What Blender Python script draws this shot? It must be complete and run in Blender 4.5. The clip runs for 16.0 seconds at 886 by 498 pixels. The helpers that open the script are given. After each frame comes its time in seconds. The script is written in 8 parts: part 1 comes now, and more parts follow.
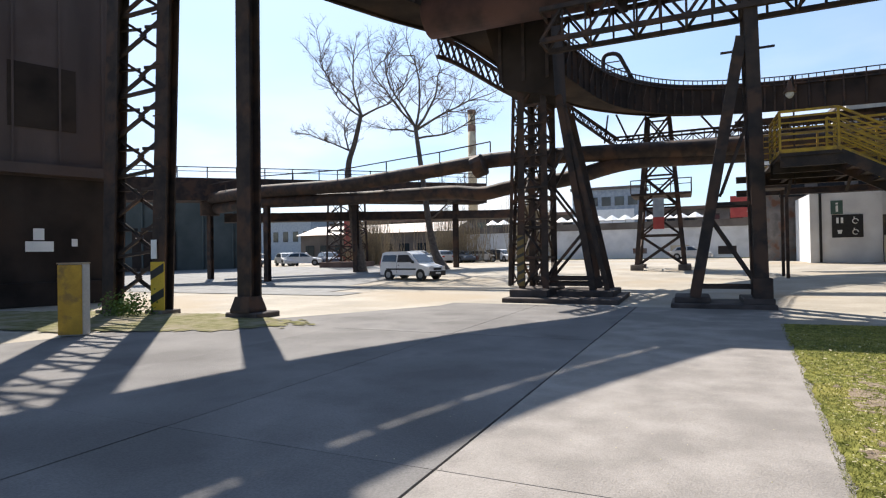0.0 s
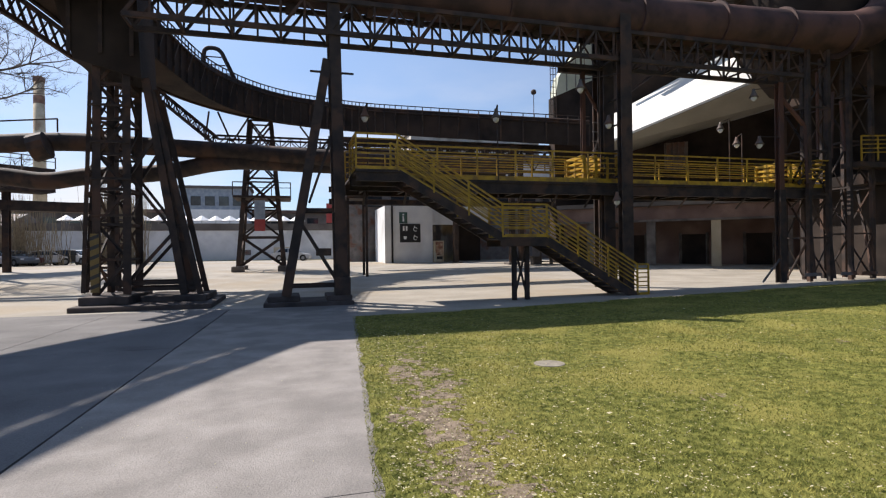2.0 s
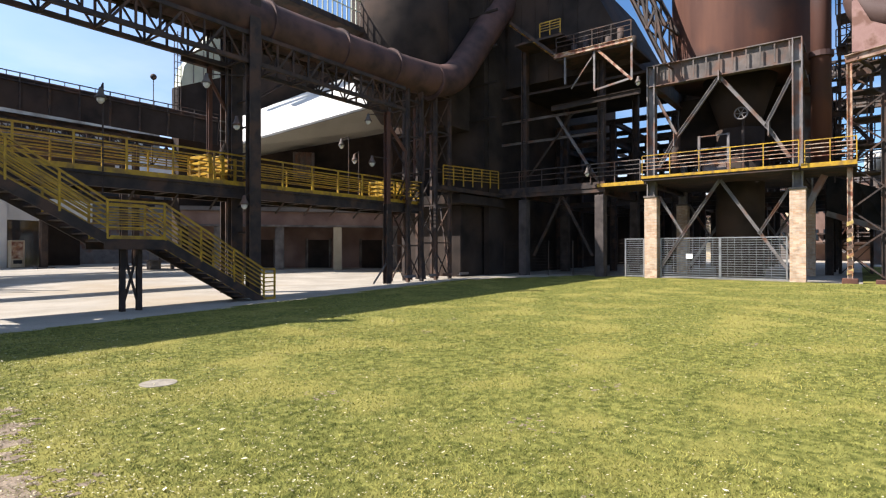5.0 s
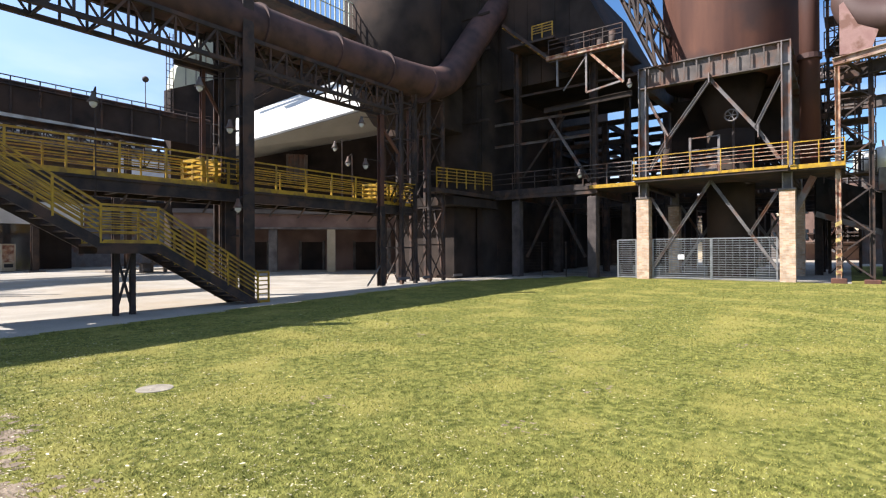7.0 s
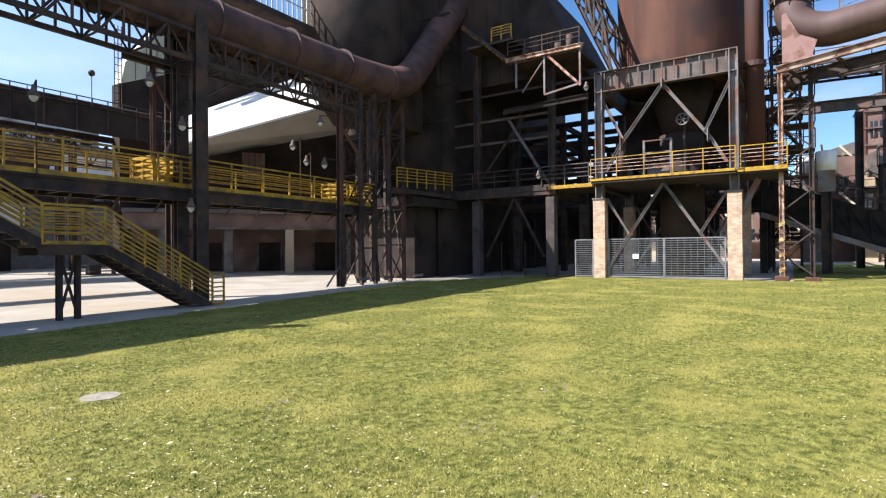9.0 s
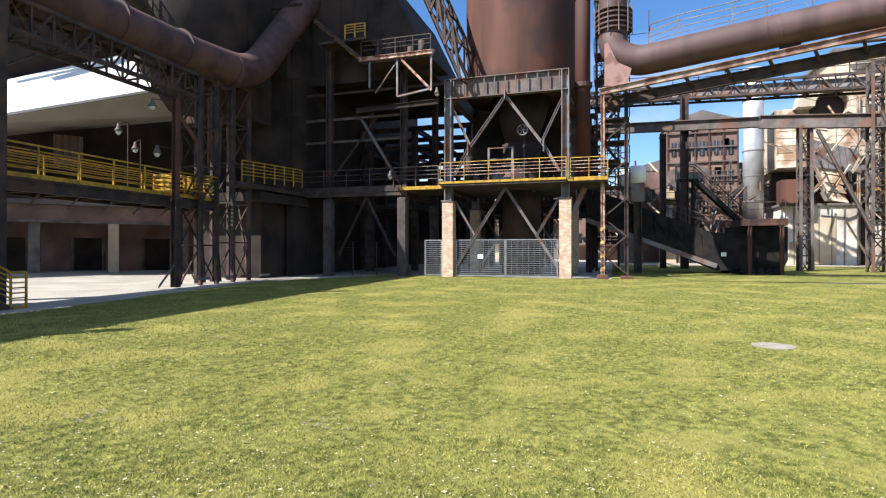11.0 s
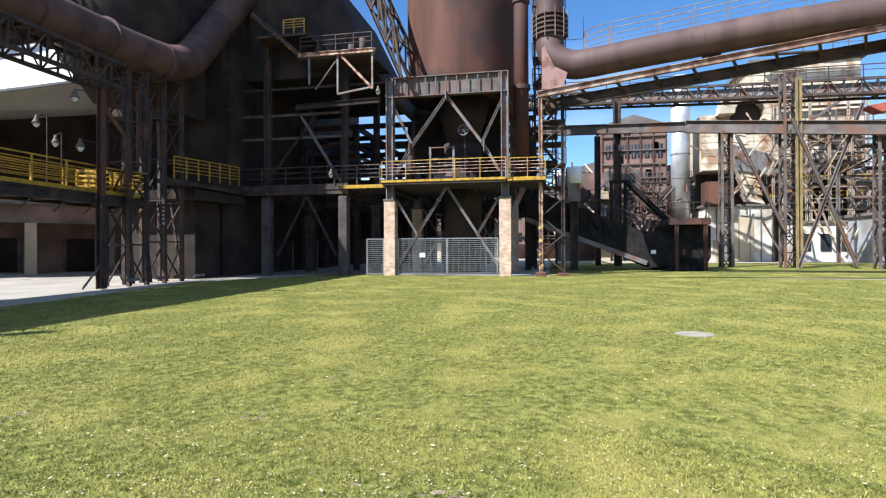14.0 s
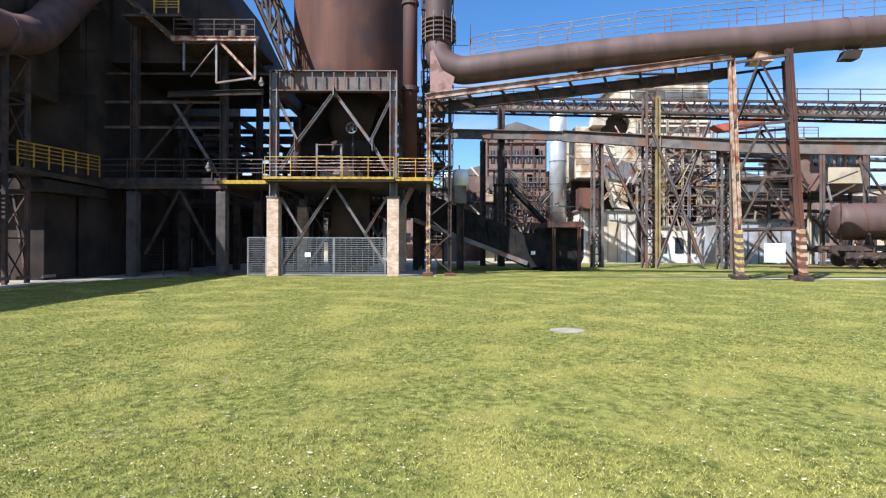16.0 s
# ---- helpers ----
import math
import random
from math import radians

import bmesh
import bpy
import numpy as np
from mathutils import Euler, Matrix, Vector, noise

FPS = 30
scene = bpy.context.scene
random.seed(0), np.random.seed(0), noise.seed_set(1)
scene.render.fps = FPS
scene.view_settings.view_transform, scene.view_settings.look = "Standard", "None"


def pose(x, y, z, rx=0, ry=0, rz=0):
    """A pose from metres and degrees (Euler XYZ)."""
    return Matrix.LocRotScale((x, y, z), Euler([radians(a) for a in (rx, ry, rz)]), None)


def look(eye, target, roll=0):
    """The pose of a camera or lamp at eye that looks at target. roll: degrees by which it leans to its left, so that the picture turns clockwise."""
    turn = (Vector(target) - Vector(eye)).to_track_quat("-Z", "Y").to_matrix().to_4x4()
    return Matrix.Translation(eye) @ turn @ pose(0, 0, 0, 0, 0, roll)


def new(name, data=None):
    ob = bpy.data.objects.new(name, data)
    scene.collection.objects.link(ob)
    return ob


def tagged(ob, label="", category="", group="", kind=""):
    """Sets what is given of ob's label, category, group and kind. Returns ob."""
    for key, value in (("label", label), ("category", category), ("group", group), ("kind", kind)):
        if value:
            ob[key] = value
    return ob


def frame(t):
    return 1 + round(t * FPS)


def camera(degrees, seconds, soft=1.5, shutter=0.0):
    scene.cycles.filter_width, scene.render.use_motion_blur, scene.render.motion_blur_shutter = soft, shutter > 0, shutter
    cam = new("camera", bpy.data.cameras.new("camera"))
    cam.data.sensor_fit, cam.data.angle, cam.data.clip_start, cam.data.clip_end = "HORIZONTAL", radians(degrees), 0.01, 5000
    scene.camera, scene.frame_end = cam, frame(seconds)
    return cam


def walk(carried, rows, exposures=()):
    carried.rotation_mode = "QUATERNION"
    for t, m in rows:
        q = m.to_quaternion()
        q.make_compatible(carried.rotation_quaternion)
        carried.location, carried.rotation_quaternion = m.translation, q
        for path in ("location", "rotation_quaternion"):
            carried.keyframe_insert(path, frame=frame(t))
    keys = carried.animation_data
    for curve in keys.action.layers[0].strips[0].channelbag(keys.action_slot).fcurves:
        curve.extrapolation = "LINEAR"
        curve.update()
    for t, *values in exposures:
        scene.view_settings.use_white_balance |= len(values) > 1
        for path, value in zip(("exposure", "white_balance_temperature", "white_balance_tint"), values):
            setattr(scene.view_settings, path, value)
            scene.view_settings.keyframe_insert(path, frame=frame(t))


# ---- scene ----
cam = camera(78.0, 16.0, soft=1.2)
walk(cam, [
    (0.0, pose(0.000, 0.000, 1.740, 90.55, 0.95, 24.11)),
    (0.5, pose(0.093, 0.164, 1.733, 90.42, 1.00, 9.76)),
    (1.0, pose(0.209, 0.150, 1.718, 90.41, 0.90, -1.60)),
    (1.5, pose(0.313, 0.115, 1.723, 90.28, 0.77, -9.49)),
    (2.0, pose(0.391, 0.075, 1.729, 90.14, 0.69, -15.37)),
    (2.5, pose(0.441, 0.071, 1.736, 90.06, 0.35, -22.33)),
    (3.0, pose(0.536, 0.162, 1.728, 90.16, 0.43, -32.17)),
    (3.5, pose(0.564, 0.132, 1.731, 90.19, 0.25, -42.21)),
    (4.0, pose(0.584, 0.112, 1.748, 90.20, 0.12, -47.52)),
    (4.5, pose(0.575, 0.100, 1.761, 90.22, 0.08, -50.97)),
    (5.0, pose(0.566, 0.096, 1.769, 90.27, 0.05, -52.67)),
    (7.5, pose(0.471, 0.040, 1.829, 90.41, 0.36, -53.54)),
    (8.0, pose(0.460, 0.040, 1.833, 90.47, 0.43, -53.94)),
    (8.5, pose(0.479, 0.034, 1.842, 90.39, 0.47, -54.82)),
    (9.0, pose(0.521, 0.035, 1.832, 90.33, 0.51, -57.42)),
    (9.5, pose(0.605, 0.027, 1.809, 90.37, 0.58, -61.22)),
    (10.0, pose(0.580, -0.010, 1.795, 90.34, 0.33, -66.36)),
    (12.5, pose(0.412, -0.074, 1.731, 90.23, 0.08, -75.56)),
    (13.0, pose(0.402, -0.079, 1.713, 90.21, 0.18, -76.35)),
    (13.5, pose(0.395, -0.095, 1.701, 90.27, 0.23, -77.16)),
    (14.0, pose(0.384, -0.132, 1.692, 90.30, 0.26, -78.74)),
    (14.5, pose(0.375, -0.174, 1.696, 90.15, 0.08, -81.82)),
    (15.0, pose(0.408, -0.194, 1.698, 90.14, -0.06, -85.52)),
    (15.5, pose(0.426, -0.192, 1.704, 90.28, -0.08, -88.75)),
    (16.0, pose(0.426, -0.193, 1.703, 90.27, -0.12, -90.34)),
], exposures=[(0.0, 0.8, 6650, 12), (0.7, 0.58, 6500, 13), (1.5, 0.42, 6450, 14), (2.5, 0.53, 6600, 16), (3.0, 0.78, 6700, 16), (3.5, 0.76, 6650, 15), (5.0, 1.0, 6420, 15), (9.0, 1.08, 6180, 15), (13.0, 1.06, 5900, 12), (16.0, 1.0, 5680, 11)])

# ---- light: low spring sun ahead and to the left, clear sky ----
SUN_YAW, SUN_EL = radians(45), radians(48)
TO_SUN = Vector((-math.sin(SUN_YAW) * math.cos(SUN_EL), math.cos(SUN_YAW) * math.cos(SUN_EL), math.sin(SUN_EL)))
world = bpy.data.worlds.new("world")
scene.world = world
world.use_nodes = True
wn = world.node_tree
sky = wn.nodes.new("ShaderNodeTexSky")
sky.sky_type = "NISHITA"
sky.sun_disc = False
sky.sun_elevation = SUN_EL
sky.sun_rotation = -SUN_YAW
sky.air_density, sky.dust_density, sky.ozone_density = 1.0, 0.5, 3.0
sat = wn.nodes.new("ShaderNodeHueSaturation")
sat.inputs["Saturation"].default_value = 1.2
wn.links.new(sky.outputs[0], sat.inputs["Color"])
# thin spring cloud low over the horizon
co = wn.nodes.new("ShaderNodeTexCoord")
stretch = wn.nodes.new("ShaderNodeMapping")
stretch.inputs["Scale"].default_value = (1.0, 1.0, 3.2)
wn.links.new(co.outputs["Generated"], stretch.inputs[0])
puff = wn.nodes.new("ShaderNodeTexNoise")
puff.inputs["Scale"].default_value, puff.inputs["Detail"].default_value = 2.6, 7
wn.links.new(stretch.outputs[0], puff.inputs["Vector"])
ramp = wn.nodes.new("ShaderNodeValToRGB")
ramp.color_ramp.elements[0].position, ramp.color_ramp.elements[1].position = 0.4, 0.64
wn.links.new(puff.outputs["Fac"], ramp.inputs[0])
axis = wn.nodes.new("ShaderNodeSeparateXYZ")
wn.links.new(co.outputs["Generated"], axis.inputs[0])
low = wn.nodes.new("ShaderNodeMapRange")
low.inputs[1].default_value, low.inputs[2].default_value, low.inputs[3].default_value, low.inputs[4].default_value = 0.06, 0.36, 0.9, 0.0
wn.links.new(axis.outputs[2], low.inputs[0])
both = wn.nodes.new("ShaderNodeMath")
both.operation = "MULTIPLY"
wn.links.new(ramp.outputs[0], both.inputs[0])
wn.links.new(low.outputs[0], both.inputs[1])
# spring haze, brightest towards the sun
towards = wn.nodes.new("ShaderNodeVectorMath")
towards.operation = "DOT_PRODUCT"
towards.inputs[1].default_value = TO_SUN
wn.links.new(co.outputs["Generated"], towards.inputs[0])
haze = wn.nodes.new("ShaderNodeMapRange")
haze.inputs[1].default_value, haze.inputs[2].default_value, haze.inputs[3].default_value, haze.inputs[4].default_value = 0.25, 1.0, 0.0, 0.72
wn.links.new(towards.outputs["Value"], haze.inputs[0])
hazy = wn.nodes.new("ShaderNodeMixRGB")
hazy.inputs[2].default_value = (5.6, 7.4, 10.2, 1)
wn.links.new(haze.outputs[0], hazy.inputs[0])
wn.links.new(sat.outputs[0], hazy.inputs[1])
cloud = wn.nodes.new("ShaderNodeMixRGB")
cloud.inputs[2].default_value = (7.5, 7.6, 7.8, 1)
wn.links.new(both.outputs[0], cloud.inputs[0])
wn.links.new(hazy.outputs[0], cloud.inputs[1])
wn.links.new(cloud.outputs[0], wn.nodes["Background"].inputs[0])
wn.nodes["Background"].inputs[1].default_value = 0.092
sun = new("sun", bpy.data.lights.new("sun", "SUN"))
sun.data.energy, sun.data.angle, sun.data.color = 5.3, radians(0.53), (1.0, 0.95, 0.86)
sun.matrix_world = look(TO_SUN * 100, (0, 0, 0))


# ---- materials ----
def material(name, c1, c2, scale=3.0, rough=0.8, metal=0.0, bump=0.2, fine=60.0, streak=0.0, mix=(0.35, 0.65), c3=None, s3=0.6, spec=0.4, island=0.0, per_island=0.0):
    """A base of two colours mixed by coarse noise, a fine grain, an optional third colour in large patches, vertical streaks, bump."""
    m = bpy.data.materials.new(name)
    m.use_nodes = True
    nt = m.node_tree
    nd, ln = nt.nodes, nt.links
    b = nd["Principled BSDF"]
    tc = nd.new("ShaderNodeNewGeometry")
    mp = nd.new("ShaderNodeMapping")
    mp.inputs["Scale"].default_value = (1, 1, 0.12 if streak else 1)
    ln.new(tc.outputs["Position"], mp.inputs["Vector"])
    n1 = nd.new("ShaderNodeTexNoise")
    n1.inputs["Scale"].default_value, n1.inputs["Detail"].default_value = scale, 6
    ln.new(mp.outputs[0], n1.inputs["Vector"])
    r1 = nd.new("ShaderNodeValToRGB")
    r1.color_ramp.elements[0].position, r1.color_ramp.elements[1].position = mix
    r1.color_ramp.elements[0].color, r1.color_ramp.elements[1].color = (*c1, 1), (*c2, 1)
    ln.new(n1.outputs["Fac"], r1.inputs[0])
    out = r1.outputs[0]
    n2 = nd.new("ShaderNodeTexNoise")
    n2.inputs["Scale"].default_value, n2.inputs["Detail"].default_value = fine, 3
    ln.new(tc.outputs["Position"], n2.inputs["Vector"])
    if c3:
        n3 = nd.new("ShaderNodeTexNoise")
        n3.inputs["Scale"].default_value, n3.inputs["Detail"].default_value = s3, 5
        ln.new(tc.outputs["Position"], n3.inputs["Vector"])
        r3 = nd.new("ShaderNodeValToRGB")
        r3.color_ramp.elements[0].position, r3.color_ramp.elements[1].position = 0.5, 0.62
        ln.new(n3.outputs["Fac"], r3.inputs[0])
        mx = nd.new("ShaderNodeMixRGB")
        mx.inputs[2].default_value = (*c3, 1)
        ln.new(r3.outputs[0], mx.inputs[0])
        ln.new(out, mx.inputs[1])
        out = mx.outputs[0]
    gr = nd.new("ShaderNodeMixRGB")
    gr.blend_type = "OVERLAY"
    gr.inputs[0].default_value = 0.35
    ln.new(out, gr.inputs[1])
    ln.new(n2.outputs["Fac"], gr.inputs[2])
    out = gr.outputs[0]
    if island:
        oi = nd.new("ShaderNodeObjectInfo")
        hs = nd.new("ShaderNodeHueSaturation")
        mr = nd.new("ShaderNodeMapRange")
        mr.inputs[3].default_value, mr.inputs[4].default_value = 1 - island, 1 + island
        ln.new(oi.outputs["Random"], mr.inputs[0])
        ln.new(mr.outputs[0], hs.inputs["Value"])
        ln.new(out, hs.inputs["Color"])
        out = hs.outputs[0]
    if per_island:
        hs = nd.new("ShaderNodeHueSaturation")
        mr = nd.new("ShaderNodeMapRange")
        mr.inputs[3].default_value, mr.inputs[4].default_value = 1 - per_island, 1 + per_island
        ln.new(tc.outputs["Random Per Island"], mr.inputs[0])
        ln.new(mr.outputs[0], hs.inputs["Value"])
        ln.new(out, hs.inputs["Color"])
        out = hs.outputs[0]
    ln.new(out, b.inputs["Base Color"])
    b.inputs["Roughness"].default_value = rough
    b.inputs["Metallic"].default_value = metal
    b.inputs["Specular IOR Level"].default_value = spec
    if bump:
        ad = nd.new("ShaderNodeMath")
        ad.operation = "ADD"
        ln.new(n1.outputs["Fac"], ad.inputs[0])
        ln.new(n2.outputs["Fac"], ad.inputs[1])
        bp = nd.new("ShaderNodeBump")
        bp.inputs["Strength"].default_value, bp.inputs["Distance"].default_value = bump, 0.03
        ln.new(ad.outputs[0], bp.inputs["Height"])
        ln.new(bp.outputs[0], b.inputs["Normal"])
    return m


STEEL = material("dark_rusted_steel", (0.022, 0.017, 0.0155), (0.054, 0.036, 0.028), 2.5, 0.75, 0.0, 0.15, c3=(0.08, 0.043, 0.028), s3=1.3)
STEEL_GREY = material("grey_weathered_steel", (0.13, 0.12, 0.115), (0.22, 0.2, 0.19), 2.0, 0.6, 0.2, 0.12, c3=(0.16, 0.08, 0.05), s3=1.0)
STOVE_RUST = material("red_brown_stove_plate", (0.058, 0.021, 0.013), (0.112, 0.044, 0.025), 0.9, 0.8, 0.0, 0.12, streak=1, c3=(0.05, 0.024, 0.019), s3=0.3)
RUST = material("rust_brown_plate", (0.065, 0.026, 0.018), (0.135, 0.058, 0.035), 1.1, 0.7, 0.0, 0.12, streak=1, c3=(0.06, 0.032, 0.028), s3=0.35)
RUST_PIPE = material("rusty_pipe", (0.058, 0.032, 0.026), (0.1, 0.057, 0.046), 1.2, 0.65, 0.0, 0.06, 90, streak=1, c3=(0.075, 0.042, 0.034), s3=0.5)
BEAM_RUST = material("rusted_beam", (0.14, 0.066, 0.04), (0.27, 0.16, 0.11), 2.4, 0.75, 0, 0.2, c3=(0.34, 0.25, 0.19), s3=1.2)
SHED_GREY = material("grey_shed_sheet", (0.27, 0.28, 0.3), (0.36, 0.37, 0.39), 0.8, 0.7, 0, 0.1, c3=(0.24, 0.22, 0.2), s3=0.5)
# near-black, to stand for the furnace's shade over the conveyor
SHADE_STEEL = material("shade_dark_steel", (0.008, 0.0075, 0.007), (0.019, 0.017, 0.016), 1.6, 0.85, 0, 0.2, c3=(0.024, 0.018, 0.015), s3=0.8, spec=0.2)
PALE_STEEL = material("pale_weathered_steel", (0.26, 0.21, 0.16), (0.42, 0.36, 0.28), 1.6, 0.75, 0, 0.15, c3=(0.22, 0.12, 0.07), s3=0.9)
WEATHERED = material("weathered_gantry_steel", (0.075, 0.062, 0.055), (0.15, 0.125, 0.11), 1.4, 0.75, 0.0, 0.15, c3=(0.14, 0.075, 0.05), s3=0.8)
CONC_OLD = material("grey_worn_road_concrete", (0.118, 0.112, 0.108), (0.172, 0.163, 0.156), 1.0, 0.9, 0, 0.35, 45, c3=(0.1, 0.094, 0.09), s3=0.5, island=0.06)
COVER = material("weathered_cover_concrete", (0.2, 0.175, 0.135), (0.29, 0.255, 0.2), 6.0, 0.95, 0, 0.3)
DARK_PIPE = material("dark_gas_main_rust", (0.042, 0.024, 0.022), (0.088, 0.046, 0.038), 1.4, 0.75, 0.0, 0.12, c3=(0.108, 0.055, 0.044), s3=0.6)
ELBOW_PINK = material("pink_primer_plate", (0.24, 0.13, 0.11), (0.33, 0.2, 0.17), 1.5, 0.7, 0, 0.1, c3=(0.17, 0.085, 0.06), s3=1.5)
ORANGE_RUST = material("peeling_rust_paint", (0.3, 0.13, 0.055), (0.5, 0.4, 0.3), 3.2, 0.7, 0, 0.2, c3=(0.17, 0.06, 0.035), s3=2.2)
CLAD = material("sooty_cladding", (0.02, 0.0155, 0.0135), (0.048, 0.036, 0.029), 0.6, 0.9, 0, 0.2, c3=(0.058, 0.038, 0.028), s3=0.25, spec=0.2)
YELLOW = material("yellow_railing_paint", (0.36, 0.205, 0.012), (0.48, 0.285, 0.018), 4.0, 0.5, 0, 0.05, c3=(0.24, 0.14, 0.025), s3=3.0)
CONC = material("sunlit_concrete", (0.2, 0.182, 0.165), (0.285, 0.26, 0.236), 1.6, 0.9, 0, 0.45, 70, c3=(0.185, 0.168, 0.152), s3=0.45, island=0.04)
YARD = material("pale_yard_concrete", (0.265, 0.238, 0.194), (0.36, 0.324, 0.27), 0.5, 0.9, 0, 0.25, 25, c3=(0.3, 0.248, 0.18), s3=0.12)
ASPHALT = material("grey_asphalt", (0.13, 0.13, 0.13), (0.19, 0.19, 0.185), 1.0, 0.85, 0, 0.2, 60)
VERGE = material("dry_verge_grass", (0.13, 0.13, 0.05), (0.25, 0.225, 0.13), 3.0, 0.95, 0, 0.8, 70, c3=(0.27, 0.235, 0.17), s3=0.8, spec=0.1)
PIER_DARK = material("sooty_concrete_pier", (0.042, 0.034, 0.031), (0.096, 0.077, 0.07), 1.5, 0.9, 0, 0.3)
DIRT = material("dry_dirt", (0.12, 0.088, 0.058), (0.26, 0.2, 0.14), 14.0, 0.95, 0, 0.5, 40)
LAWN = material("spring_grass", (0.06, 0.07, 0.014), (0.212, 0.205, 0.053), 9.0, 0.95, 0, 0.35, 90, c3=(0.228, 0.205, 0.055), s3=0.7, spec=0.1)
BLADE = material("grass_blade", (0.096, 0.112, 0.0208), (0.275, 0.263, 0.066), 8.0, 0.75, 0, 0, 30, c3=(0.288, 0.259, 0.069), s3=0.6, spec=0.12, per_island=0.55, mix=(0.33, 0.64))
LITTER = material("dry_leaf_litter", (0.33, 0.29, 0.17), (0.5, 0.45, 0.29), 9.0, 0.9, 0, 0, per_island=0.35)
PLINTH = material("stained_concrete", (0.095, 0.08, 0.07), (0.2, 0.17, 0.145), 1.5, 0.9, 0, 0.4)
WHITE = material("white_wall_paint", (0.62, 0.62, 0.62), (0.75, 0.75, 0.74), 0.8, 0.8, 0, 0.05, c3=(0.55, 0.55, 0.54), s3=0.4)
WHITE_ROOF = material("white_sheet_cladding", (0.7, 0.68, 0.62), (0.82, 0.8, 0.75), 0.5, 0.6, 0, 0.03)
# the fascia's white sheet again, darkened to stand for shade under the overhang
SOFFIT_SHADE = material("shade_toned_white_sheet", (0.36, 0.33, 0.27), (0.44, 0.41, 0.34), 0.4, 0.7, 0, 0.05)
GREEN_PANEL = material("grey_green_panels", (0.42, 0.44, 0.34), (0.52, 0.54, 0.43), 0.6, 0.7, 0, 0.1)
HALL_BROWN = material("weathered_brown_cladding", (0.062, 0.046, 0.042), (0.105, 0.078, 0.07), 0.8, 0.85, 0, 0.15, streak=1, c3=(0.08, 0.055, 0.048), s3=0.3)
GREY_HALL = material("grey_hall_sheet", (0.05, 0.065, 0.062), (0.085, 0.1, 0.095), 0.4, 0.7, 0, 0.1)
PALE_CLAD = material("pale_stained_panels", (0.42, 0.35, 0.25), (0.62, 0.55, 0.43), 0.8, 0.85, 0, 0.15, c3=(0.3, 0.19, 0.11), s3=0.5, streak=0.3, island=0.15)
PALE_WALL = material("pale_stained_render", (0.5, 0.47, 0.41), (0.68, 0.65, 0.58), 0.7, 0.9, 0, 0.15, c3=(0.36, 0.31, 0.25), s3=0.45)
STRIPE_RED = material("faded_red_paint", (0.26, 0.05, 0.03), (0.38, 0.1, 0.06), 1.2, 0.7, 0, 0.1)
BARK = material("grey_bark", (0.085, 0.068, 0.055), (0.16, 0.13, 0.105), 5.0, 0.9, 0, 0.5, 30)
GALV = material("galvanised_metal", (0.25, 0.26, 0.265), (0.36, 0.365, 0.37), 3.0, 0.45, 0.6, 0.05)
ALU = material("bright_aluminium_flue", (0.5, 0.5, 0.5), (0.66, 0.66, 0.65), 0.7, 0.38, 0.5, 0.04, c3=(0.42, 0.41, 0.4), s3=0.3)
CREAM = material("cream_plaster", (0.40, 0.33, 0.22), (0.55, 0.47, 0.34), 0.4, 0.9, 0, 0.15, c3=(0.3, 0.22, 0.14), s3=0.3)
REDBRICK = material("sooty_red_brick", (0.15, 0.092, 0.072), (0.25, 0.165, 0.13), 0.5, 0.9, 0, 0.15, c3=(0.13, 0.08, 0.065), s3=0.3)
ROOF = material("brown_roof", (0.10, 0.085, 0.075), (0.17, 0.15, 0.135), 0.4, 0.9)
BLACK = material("black_plastic", (0.012, 0.012, 0.013), (0.022, 0.022, 0.022), 6.0, 0.6, 0, 0.05)
TYRE = material("tyre_rubber", (0.014, 0.014, 0.014), (0.025, 0.024, 0.023), 9.0, 0.85)
RED_SIGN = material("red_banner", (0.32, 0.045, 0.045), (0.4, 0.07, 0.06), 2.0, 0.6, 0, 0)
WHITE_SIGN = material("white_sign", (0.74, 0.74, 0.72), (0.82, 0.82, 0.8), 2.0, 0.5, 0, 0)
BLUE_SIGN = material("grey_blue_banner", (0.22, 0.27, 0.33), (0.35, 0.4, 0.45), 2.0, 0.6, 0, 0)
INFO_GREEN = material("dark_green_plate", (0.05, 0.1, 0.085), (0.07, 0.13, 0.11), 2.0, 0.5, 0, 0)
LAMP_GLASS = material("milky_lamp_glass", (0.6, 0.6, 0.57), (0.7, 0.7, 0.67), 5.0, 0.25, 0, 0)
LEAF = material("spring_leaf", (0.07, 0.12, 0.02), (0.13, 0.19, 0.04), 4.0, 0.7, 0, 0)
TWIG = material("dry_twig", (0.22, 0.17, 0.11), (0.34, 0.28, 0.18), 4.0, 0.9, 0, 0)
HILL = material("distant_wooded_hill", (0.14, 0.16, 0.16), (0.2, 0.215, 0.2), 0.02, 1.0, 0, 0)


def paint(name, col, rough=0.3):
    return material(name, tuple(c * 0.93 for c in col), tuple(min(1, c * 1.04) for c in col), 1.5, rough, 0.0, 0.0, 20, spec=0.6)


def glass(name, col, rough=0.06):
    m = material(name, col, tuple(c * 1.3 for c in col), 2.0, rough, 0, 0, spec=0.8)
    return m


